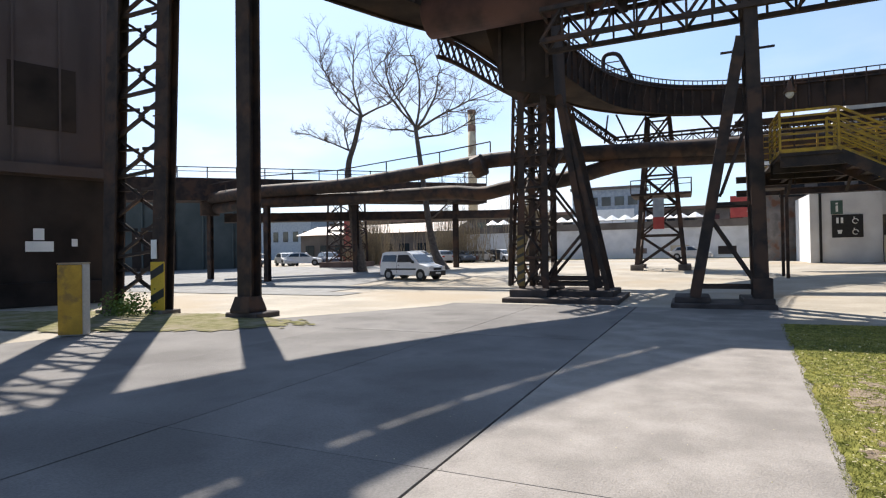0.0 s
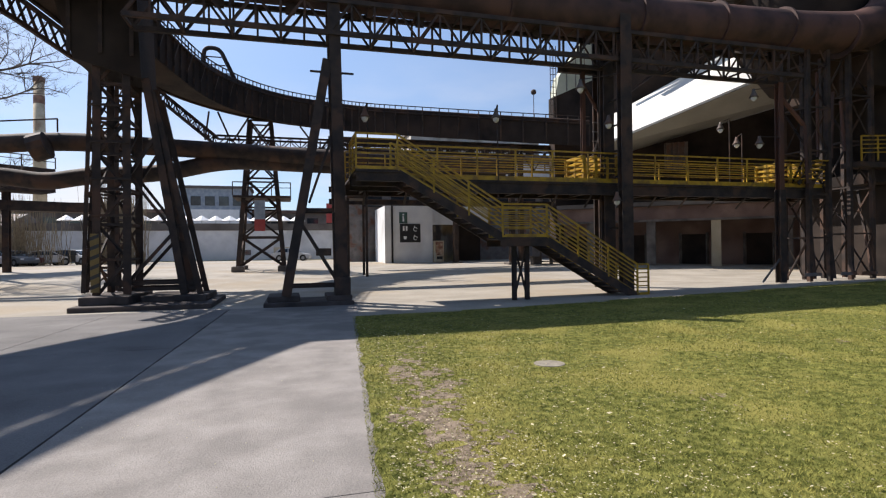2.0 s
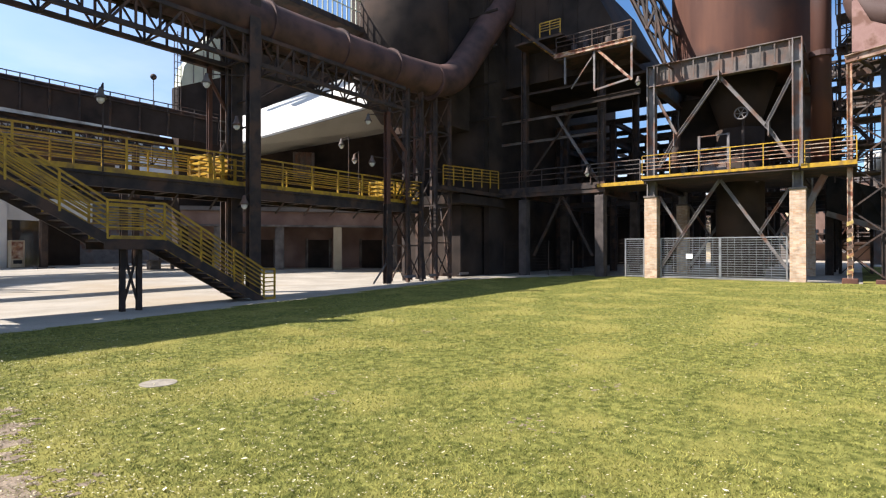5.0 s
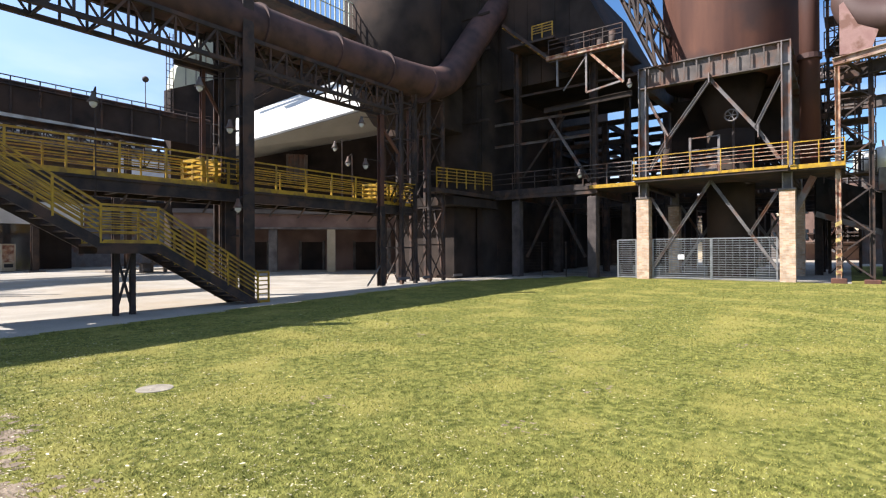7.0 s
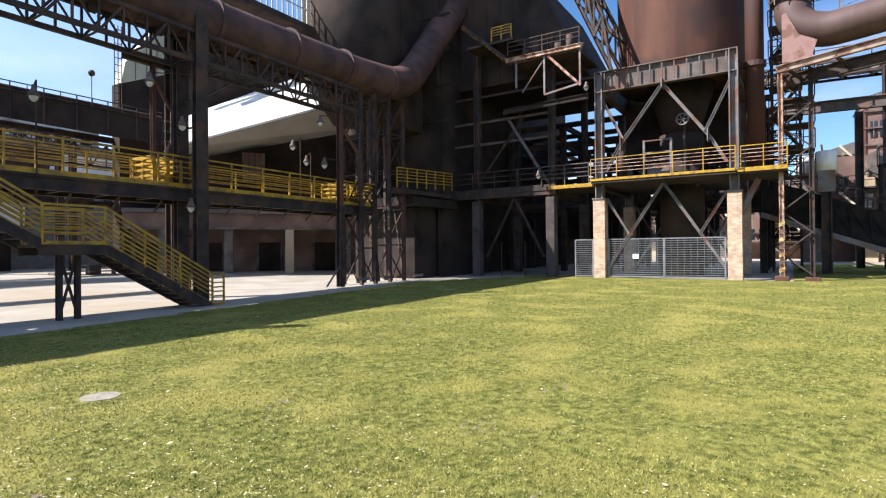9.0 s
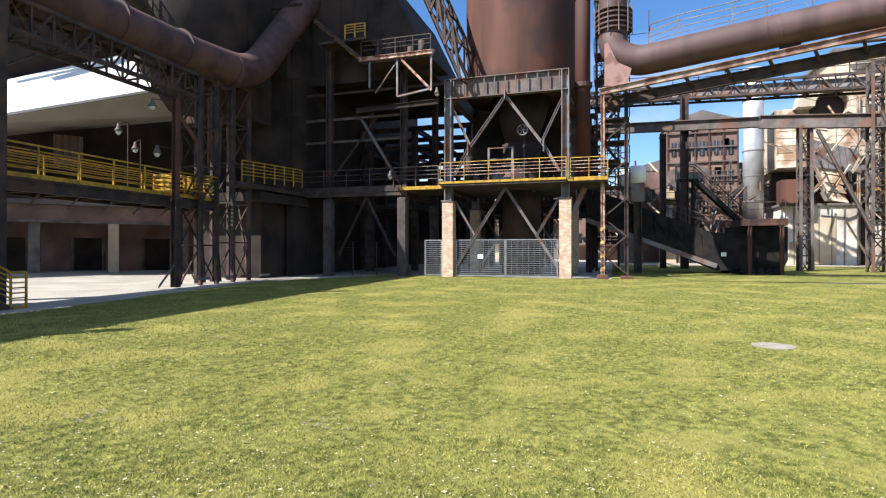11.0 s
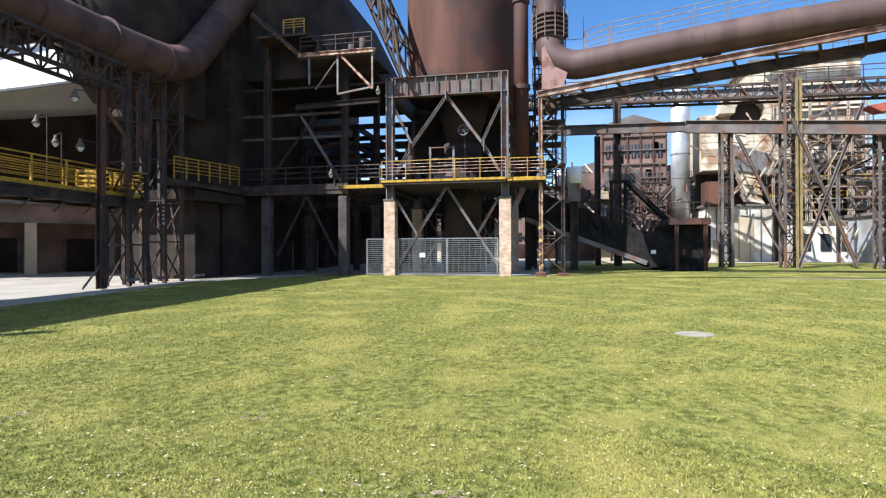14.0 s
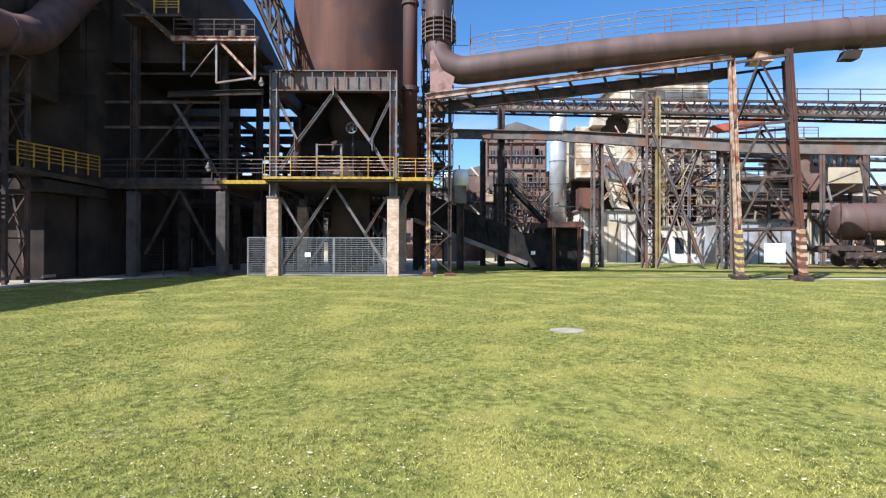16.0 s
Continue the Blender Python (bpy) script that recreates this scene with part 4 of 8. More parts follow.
def side_bays():
    """Columns, beams and braces of the dark bays beside the stove frame."""
    z0 = gz(GX, 14)
    t = thing("furnace_trestle", (GX, 14.3, z0), "dark steel frame on concrete piers below the furnace", "steel frame")
    for y in (11.85, 16.8):
        for x in (GX, GX + 6):
            part("pier", box((x - 0.27, y - 0.2, z0 - 0.1), (x + 0.27, y + 0.34, 5.0), 0.03), PIER_DARK, t, "stained concrete pier")
            member("column", (x, y, 5.0), (x, y, 14.5), 0.4, 0.36, STEEL, t, "I", up=(0, 1, 0))
        member("beam", (GX, y, 5.3), (GX + 6, y, 5.3), 0.3, 0.5, STEEL, t, "I")
    part("fascia", box((GX - 0.25, 11.6, 5.15), (GX - 0.2, 18.8, 5.75)), STEEL, t)
    for z, a, b in ((8.6, 18.5, 11.8), (10.0, 18.5, 11.8), (11.6, 18.5, 9.2)):
        member("beam", (GX, a, z), (GX, b, z), 0.12, 0.14, WEATHERED if z < 11 else STEEL, t, "I")
    for s in (1, -1):
        member("brace", (GX, 14.3, 5.1), (GX, 14.3 + s * 1.9, z0 + 1.2), 0.16, 0.14, STEEL, t, "I")
    member("brace", (GX - 0.1, 14.6, 9.9), (GX - 0.1, 12.1, 5.9), 0.16, 0.14, STEEL_GREY, t, "I")
    member("brace", (GX - 0.1, 13.6, 9.9), (GX - 0.1, 16.4, 6.5), 0.12, 0.12, STEEL, t, "I")
    # inner columns and floors deep under the furnace
    for i in range(5):
        for j in range(5):
            x, y = GX + 8 + i * 4.0, 1.5 + j * 4.2
            member("inner_column", (x, y, z0), (x, y, 11), 0.4, 0.4, STEEL, t, "I")
    for j in range(5):
        y = 1.5 + j * 4.2
        for z in (5.2, 8.3, 9.6, 11.0):
            member("inner_beam", (GX + 8, y, z), (GX + 24, y, z), 0.25, 0.35, STEEL, t, "I")
    for i in range(5):
        x = GX + 8 + i * 4
        for z in (5.2, 7.4, 9.6, 11.0):
            member("inner_beam", (x, 1.0, z), (x, 18.5, z), 0.25, 0.35, STEEL, t, "I")
        member("brace", (x, 1.5, 5.2), (x, 5.7, 9.6), 0.12, 0.12, STEEL, t, "L")
        member("brace", (x, 9.9, 5.2), (x, 5.7, 9.6), 0.12, 0.12, STEEL, t, "L")
        railing(t, [(x - 1, 1.2, 5.6), (x - 1, 12, 5.6)], 1.1, 2.0, 2, STEEL, 0.05)


side_bays()


def furnace_building():
    """The sooty mass of the furnace house above and behind."""
    t = thing("furnace_house", (33, 22, 0.3), "huge soot-blackened clad blast furnace house", "furnace house")
    part("front_wall", box((29.2, 18.7, 5.1), (29.6, 24, 21)), CLAD, t)
    part("flank_wall", box((29.6, 18.6, 0.2), (52, 19.0, 18)), CLAD, t)
    part("upper_hull", prism([(31.6, 18.6, 12.4), (31.6, 10.2, 12.4), (31.6, 10.4, 13.0), (31.6, 13.4, 19), (31.6, 18.6, 19)], (10, 0, 0)), CLAD, t)
    part("hoist_shaft", box((27.0, 19.8, 9.4), (29.2, 24.2, 21)), CLAD, t)
    part("rear_wall", box((26.4, 22.6, 5.1), (29.2, 23.0, 9.5)), CLAD, t)
    part("stair_bunker", box((27.4, 19.2, 0.2), (31, 24, 4.6), 0.05), CLAD, t)
    # added dark wall, stands in for the darkness deep in the bays
    part("dark_backing", box((52.0, 11.0, 0.3), (52.4, 19.0, 8.0)), CLAD, t)
    part("bunker_floor", box((26.2, 18.4, 4.6), (31.2, 24, 5.1)), CLAD, t)
    for k in range(6):
        y = 13.6 + k * 0.95
        member("cladding_rib", (31.57, y, 12.4), (31.57, y, 19), 0.06, 0.1, CLAD, t)
    for k in range(6):
        member("girt", (29.17, 17.7, 10 + k * 2.2), (29.17, 23.9, 10 + k * 2.2), 0.1, 0.14, CLAD, t)
    railing(t, [(24.6, 18.4, 5.45), (30.4, 18.4, 5.75)], 1.1, 0.9, 5, YELLOW, 0.045)
    part("side_floor", box((24.4, 18.3, 5.2), (31.2, 19.2, 5.42)), STEEL, t)
    # next three: unseen masses overhead, added to shade the furnace front
    part("unseen_furnace_top", box((22.5, 19.6, 20.6), (30.5, 28.0, 34), 0.1), CLAD, t)
    part("unseen_top_platform", box((21.6, 19.4, 20.2), (31, 28.6, 20.6)), STEEL, t)
    part("unseen_upper_shaft", box((30.6, 17.0, 20.4), (42, 26, 34), 0.1), CLAD, t)
    part("dust_catcher", tube_bm([(25.5, 22.4, 9.6), (25.5, 22.4, 12.4), (25.5, 22.4, 20.2)], [1.2, 3.0, 3.0], 28), CLAD, t, smooth=True)
    railing(t, [(12.5, 22.8, 14.6), (25.0, 22.8, 14.6)], 1.5, 0.35, 2, GREEN_PANEL, 0.05)
    # deck lengthened unseen to x=-8, so its shadow fills the lawn's far edge
    part("gallery_deck", box((-8.0, 22.5, 14.2), (26.5, 25.0, 14.5)), STEEL, t)
    # rusty gallery with braces beside the stove
    g = thing("charging_gallery", (30, 12.6, 12.4), "rusty steel gallery with braces and yellow rail", "gallery")
    part("deck", box((29.6, 9.7, 12.75), (33, 14.0, 12.88)), STEEL, g)
    member("edge_beam", (29.5, 14.1, 12.98), (29.5, 9.6, 12.98), 0.16, 0.24, ORANGE_RUST, g, "I")
    for y, z in ((13.45, 11.3), (11.72, 10.66), (9.67, 10.85)):
        member("post", (29.6, y, z), (29.6, y, 12.9), 0.1, 0.1, STEEL_GREY, g, "L")
    member("brace", (29.6, 11.5, 12.8), (29.6, 9.65, 10.85), 0.13, 0.13, ORANGE_RUST, g, "L")
    member("brace", (29.6, 11.7, 12.75), (29.6, 13.1, 11.0), 0.1, 0.1, STEEL_GREY, g, "L")
    member("tie", (29.6, 11.72, 10.66), (29.6, 9.67, 10.95), 0.1, 0.1, STEEL_GREY, g, "L")
    railing(g, [(29.6, 14.0, 13.1), (29.6, 9.7, 13.1)], 0.95, 1.1, 3, STEEL, 0.04)
    railing(g, [(29.7, 15.1, 14.4), (29.7, 13.8, 14.4)], 0.8, 0.65, 4, YELLOW, 0.05)
    part("upper_deck", box((29.7, 13.7, 14.25), (31.5, 16.8, 14.38)), STEEL, g)
    for x in (29.5, 30.3):
        member("stair_string", (x, 17.0, 15.7), (x, 14.1, 13.15), 0.06, 0.16, STEEL, g)
    for k in range(11):
        part("tread", box((29.53, 16.85 - k * 0.265, 15.52 - k * 0.233), (30.27, 17.07 - k * 0.265, 15.56 - k * 0.233)), ORANGE_RUST if k % 3 else YELLOW, g)
    member("lower_floor", (30.2, 14.6, 10.2), (30.2, 9.4, 10.35), 0.2, 0.3, CLAD, g, "I")
    for k in range(7):
        y = 14.4 - k * 0.68
        part("drum", tube_bm([(30.6, y - 0.4, 12.88), (30.6, y - 0.4, 13.5 + 0.3 * (k % 3))], 0.2, 10), STEEL, g, smooth=True)
    # inclined lattice hoist at the left of the stove
    h = thing("skip_hoist", (31, 9.5, 11), "inclined blue-grey lattice hoist bridge", "hoist")
    girder(h, (30.9, 8.0, 11.5), (31.9, 16.3, 30), 2.0, 1.8, 9, 0.2, 0.12)


furnace_building()


def white_hall():
    """A hall whose white fascia slopes back over a shade-toned soffit that rises to the furnace."""
    t = thing("white_canopy_hall", (28, 31, 8.5), "hall with a long white overhanging sheet-metal front", "hall")
    a, b = Vector((21.1, 34.7, 0)), Vector((33.2, 24.6, 0))
    n = Vector((0.64, 0.77, 0))
    rows = (((3.0, 11.4), (3.0, 18.5)), ((0.0, 8.9), (0.0, 14.3)), ((0.03, 8.75), (0.03, 14.15)), ((3.0, 11.2), (3.0, 18.3)))
    ends = [[p + n * r[k][0] + Vector((0, 0, r[k][1])) for r in rows] for k, p in ((0, a), (1, b))]
    part("fascia", loft(ends), WHITE_ROOF, t, "white sloping sheet-metal fascia")
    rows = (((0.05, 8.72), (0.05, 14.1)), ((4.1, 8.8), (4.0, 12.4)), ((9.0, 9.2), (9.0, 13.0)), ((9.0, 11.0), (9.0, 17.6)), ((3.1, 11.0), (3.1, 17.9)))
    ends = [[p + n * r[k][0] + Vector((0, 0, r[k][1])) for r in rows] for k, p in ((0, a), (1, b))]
    part("soffit", loft(ends), SOFFIT_SHADE, t, "white sheet soffit with its shade put into the colour")
    up = Vector((0, 0, 1))
    part("back_wall", prism([a + n * 6, b + n * 6, b + n * 6 + up * 12.6, a + n * 6 + up * 9], n * 0.4), CLAD, t)
    part("upper_wall", prism([a + n * 3.3 + up * 11.2, b + n * 3.3 + up * 18, b + n * 3.3 + up * 19.5, a + n * 3.3 + up * 19.5], n * 0.4), CLAD, t)
    part("roof_edge", prism([a + n * 2.4 + up * 17.6, b + n * 2.4 + up * 14.0, b + n * 2.4 + up * 14.7, a + n * 2.4 + up * 18.3], n * 0.5), PALE_WALL, t, "pale sloping roof edge")
    for k in range(4):
        p = a + (b - a) * (0.3 + k * 0.025) + n * 3.6
        member("strut", p + up * 7.4, p + up * 9.3 - n * 0.6, 0.28, 0.3, WEATHERED, t, "I")
    for k in range(3):
        s = 0.12 + k * 0.2
        member("roof_truss", a.lerp(b, s) + n * 2.8 + up * (12.4 + 6 * s), a.lerp(b, s + 0.25) + n * 2.8 + up * (15.6 + k * 0.5), 0.16, 0.2, STEEL, t, "I")
    # ground-floor arcade with brick piers
    u = thing("arcade_building", (27, 32, 0.3), "low dark red-brick arcade with pale piers", "building")
    c, d = Vector((20, 38.2, 0)), Vector((36.0, 25.2, 0))
    e = (d - c).normalized()
    q = Vector((0.64, 0.77, 0))
    up = Vector((0, 0, 1))
    part("back_wall", prism([c + q * 2.4, d + q * 2.4, d + q * 2.4 + up * 4.6, c + q * 2.4 + up * 4.6], q * 0.4), REDBRICK, u)
    for k in range(6):
        p = c + e * (0.3 + k * 4.2) + q * 2.36
        part("doorway", prism([p, p + e * 1.6, p + e * 1.6 + up * 2.7, p + up * 2.7], q * 0.02), CLAD, u)
        member("door_post", p - e * 0.1, p - e * 0.1 + up * 2.8, 0.16, 0.16, PLINTH, u)
        member("door_post", p + e * 1.7, p + e * 1.7 + up * 2.8, 0.16, 0.16, PLINTH, u)
    part("lintel", prism([c + Vector((0, 0, 3.75)), d + Vector((0, 0, 3.75)), d + Vector((0, 0, 4.7)), c + Vector((0, 0, 4.7))], q * 0.5), REDBRICK, u)
    part("lintel_cap", prism([c - q * 0.1 + Vector((0, 0, 3.6)), d - q * 0.1 + Vector((0, 0, 3.6)), d - q * 0.1 + Vector((0, 0, 3.75)), c - q * 0.1 + Vector((0, 0, 3.75))], q * 0.5), PLINTH, u)
    part("roof", prism([c - q * 0.2 + Vector((0, 0, 4.72)), d - q * 0.2 + Vector((0, 0, 4.72)), d + q * 6 + Vector((0, 0, 4.72)), c + q * 6 + Vector((0, 0, 4.72))], (0, 0, 0.3)), ROOF, u)
    for k in range(6):
        p = c + e * (-1.7 + k * 4.2)
        # one pier is paler: sunlight on it is put into its colour
        part("pier", prism([p - e * 0.3 + Vector((0, 0, 0)), p + e * 0.3, p + e * 0.3 + Vector((0, 0, 3.6)), p - e * 0.3 + Vector((0, 0, 3.6))], q * 0.6), CREAM if k == 3 else PLINTH, u)


white_hall()


def dark_tower():
    t = thing("clad_tower", (24, 41, 0.5), "tall soot-dark building with grey-green upper panels", "tower building")
    part("lower_wall", prism([(20.8, 40.05, 0.4), (34, 40.05, 0.4), (34, 40.05, 18), (25.7, 40.05, 16.2), (20.8, 40.05, 14.0)], (0, 1, 0)), CLAD, t)
    part("upper_wall", box((25.72, 40, 18.05), (34, 41, 22)), CLAD, t)
    part("upper_panel", prism([(20.9, 40, 14.0), (25.7, 40, 16.2), (25.7, 40, 20.4), (24.0, 40, 19.6), (22.5, 40, 17.4), (21.2, 40, 15.6)], (0, 1, 0)), GREEN_PANEL, t)
    for k in range(5):
        member("panel_seam", (21.9 + k * 0.8, 39.97, 14.5 + k * 0.37), (21.9 + k * 0.8, 39.97, 16.3 + k * 0.8), 0.05, 0.05, STEEL_GREY, t)
    for k in range(3):
        member("ladder_rail", (20.4 + k * 0.25, 39.9, 12), (20.4 + k * 0.25, 39.9, 18), 0.05, 0.05, STEEL, t)
    for k in range(12):
        member("rung", (20.4, 39.9, 12.2 + k * 0.5), (20.9, 39.9, 12.2 + k * 0.5), 0.04, 0.04, STEEL, t)


dark_tower()


def walkway_columns():
    """Tall columns that carry the girder along the walkway."""
    t = thing("girder_column", (12.6, 18.6, 0), "tall dark riveted steel column", "steel column", "girder columns")
    for y in (18.1, 19.3):
        member("flange", (12.5, y, 0), (12.5, y, 12.5), 0.46, 0.3, STEEL, t, "I")
    for k in range(12):
        member("tie", (12.5, 18.1, 0.5 + k), (12.5, 19.3, 0.5 + k), 0.08, 0.08, STEEL, t, "L")
    u = thing("rear_column", (13.2, 20.75, 0), "dark riveted steel column behind the walkway", "steel column", "girder columns")
    member("shaft", (13.2, 20.9, 0), (13.2, 20.9, 12.0), 0.5, 0.45, STEEL, u, "I")
    member("cross_head", (11.2, 20.9, 9.3), (13.4, 20.9, 9.3), 0.2, 0.3, STEEL, u, "I")
    w = thing("rust_post", (12.3, 20.75, 4.3), "slim rust-orange steel post with raking braces", "steel post")
    member("shaft", (12.3, 20.8, 4.3), (12.3, 20.8, 9.2), 0.16, 0.16, RUST, w, "I")
    member("brace", (12.3, 20.8, 8.7), (13.0, 20.8, 7.6), 0.1, 0.1, RUST, w, "L")
    member("brace", (12.3, 20.8, 4.6), (13.1, 20.8, 6.6), 0.08, 0.08, STEEL_GREY, w, "L")
    for k in range(7):
        member("rung", (12.75, 20.8, 4.7 + k * 0.4), (13.0, 20.8, 4.7 + k * 0.4), 0.04, 0.04, STEEL_GREY, w)
    v = thing("corner_tower", (23.5, 18.9, 0.2), "dark lattice corner tower with stairs and lamps", "lattice tower")
    lattice(v, square(22.4, 19.2, 1.1, 1.2), square(22.4, 19.2, 1.1, 1.2), 0.2, 11.5, 6, 0.17, 0.07, STEEL, STEEL)
    lattice(v, square(25.0, 19.4, 1.3, 1.3), square(25.0, 19.4, 1.3, 1.3), 0.2, 10.5, 5, 0.17, 0.07, STEEL, STEEL)
    for x in (21.4, 22.1):
        member("stair_string", (x, 18.7, 4.4), (x + 0.9, 18.7, 5.4), 0.05, 0.14, STEEL, v)
    for k in range(5):
        part("tread", box((21.5 + k * 0.18, 18.5, 4.6 + k * 0.2), (22.15 + k * 0.18, 18.85, 4.64 + k * 0.2)), YELLOW, v)
    for k in range(5):
        a = -0.5 + k * 0.5
        member("pipe_stay", (23.0 + a, 18.7 + 0.1 * (k % 3), 5.6 + 0.3 * (k % 2)), (23.3 + a * 0.9, 19.0, 9.4 - 0.4 * (k % 4)), 0.09, 0.09, (RUST, STEEL, DARK_PIPE)[k % 3], v, "L")
    member("post", (20.2, 18.5, 4.1), (20.2, 18.5, 8.6), 0.24, 0.24, RUST, v, "I")
    member("post", (20.2, 18.5, 0.2), (20.2, 18.5, 4.1), 0.3, 0.3, STEEL, v, "I")
    member("raker", (19.2, 18.5, 0.25), (20.1, 18.5, 1.2), 0.1, 0.1, STEEL_GREY, v, "L")
    member("stay", (20.3, 18.5, 8.0), (21.5, 18.5, 6.9), 0.12, 0.12, RUST, v, "L")
    member("stay", (21.5, 18.5, 6.9), (21.6, 18.5, 4.4), 0.14, 0.14, RUST, v, "L")
    for x in (21.4, 23.4, 24.6, 26.2):
        member("tie", (x, 18.5, 0.5), (x + 0.9, 18.5, 0.5), 0.14, 0.14, STEEL_GREY, v, "L")
    for k in range(4):
        member("brace", (22 + 1.1 * k, 18.5, 0.3), (22.8 + 1.0 * k, 19.5, 4.3), 0.1, 0.1, STEEL, v, "L")


walkway_columns()



# ---- right: pipe bridge, plant and wagon ----
def pipe_bridge():
    t = thing("blast_pipe", (31, -10, 12), "large rust-brown elevated pipe with bellows and walkway rail", "pipe")
    up = [(31.2, -0.1, 21), (31.2, -0.1, 14), (31.1, -0.1, 12.9), (30.95, -0.45, 12.2), (30.8, -1.3, 11.8), (30.6, -2.2, 11.78)]
    run = [(30.5, -3.2, 11.88), (30.2, -5.4, 12.08), (29.9, -7.6, 12.25), (29.4, -10.4, 12.42), (28.8, -14, 12.52), (28.35, -16.7, 12.55), (27.9, -19.3, 12.65), (27.4, -22.1, 12.68), (26, -30, 12.85), (21, -60, 13.2)]
    path = smooth_path(up + run, 4)
    part("pipe_shell", tube_bm(path, 0.76, 28), RUST_PIPE, t, smooth=True)
    for k in range(5):
        z = 13.5 + k * 0.26
        part("bellows_ring", tube_bm([(31.2, -0.1, z), (31.2, -0.1, z + 0.03), (31.2, -0.1, z + 0.11), (31.2, -0.1, z + 0.14)], [0.86, 0.95, 0.95, 0.86], 24), RUST_PIPE, t)
    for k in range(6):
        a = math.pi * (0.55 + k * 0.18)
        member("tie_rod", (31.2 + 0.97 * math.cos(a), -0.1 + 0.97 * math.sin(a), 13.3), (31.2 + 0.97 * math.cos(a), -0.1 + 0.97 * math.sin(a), 14.9), 0.05, 0.05, STEEL_GREY, t, "tube")
    for y in (-7.3, -7.9, -11.2, -20.3, -20.9, -27.5):
        i = min(range(len(path) - 1), key=lambda q: abs(path[q].y - y) + (99 if path[q].z > 14 else 0))
        d = (path[i + 1] - path[i]).normalized()
        part("strap", tube_bm([path[i], path[i] + d * 0.07], 0.785, 28), RUST_PIPE, t)
    part("elbow_plate", prism([(30.15, 0.35, 10.4), (30.15, -0.75, 10.4), (30.15, -1.0, 11.2), (30.15, -0.3, 11.6), (30.15, 0.2, 12.7), (30.15, 0.35, 12.6)], (0.1, 0, 0)), ELBOW_PINK, t, "pinkish rust stiffener plate")
    for o in (-0.35, 0.45):
        pts = [(30.7 + o, -1.9, 12.3), (30.55 + o, -3.2, 12.58), (30.2 + o, -5.6, 12.75)] + [(p[0] + o, p[1], p[2] + 0.73 + 0.012 * (-p[1] - 8)) for p in run[3:]]
        railing(t, pts, 1.12, 1.7, 3, STEEL_GREY, 0.03)
    member("walk_gate", (30.35, -1.9, 13.4), (31.15, -1.9, 13.4), 0.05, 0.05, STEEL, t)
    for x, y, z in ((29.7, -8.0, 11.25), (27.35, -20.6, 11.3)):
        part("hanger_box", prism([(x, y + 0.45, z), (x, y - 0.35, z), (x, y - 0.55, z + 0.45), (x, y + 0.25, z + 0.45)], (0.5, 0, 0)), CLAD, t)
        member("hanger_bar", (x + 0.2, y + 0.3, z + 0.45), (x + 0.2, y + 0.3, z + 0.8), 0.05, 0.05, STEEL_GREY, t)
        member("hanger_bar", (x + 0.2, y - 0.45, z + 0.45), (x + 0.2, y - 0.45, z + 0.8), 0.05, 0.05, STEEL_GREY, t)
    # carrying beam
    b = thing("pipe_girder", (31, -8, 10.8), "rusty steel girder carrying the elevated pipe", "girder")
    member("beam", (30.3, 0.6, 10.15), (28.4, -15.2, 11.75), 0.25, 0.34, BEAM_RUST, b, "I")
    member("beam", (31.4, 0.6, 9.8), (29.6, -15.6, 11.3), 0.25, 0.55, STEEL, b, "I")
    for k in range(9):
        y = 0.2 - k * 1.8
        member("tie", (30.2 - k * 0.21, y, 10.15 + k * 0.175), (31.3 - k * 0.2, y - 0.6, 9.85 + k * 0.165), 0.12, 0.12, STEEL, b, "L")
    part("saddle", prism([(28.0, -16.1, 11.4), (28.0, -17.1, 11.4), (28.0, -16.9, 12.1), (28.0, -16.3, 12.1)], (0.9, 0, 0)), ORANGE_RUST, b)


pipe_bridge()


STRIPE_FADED = material("faded_hazard_yellow", (0.34, 0.24, 0.08), (0.5, 0.4, 0.16), 7.0, 0.8, c3=(0.25, 0.12, 0.06), s3=4.0)
STRIPE_WORN = material("worn_hazard_black", (0.07, 0.05, 0.04), (0.16, 0.1, 0.07), 7.0, 0.8)


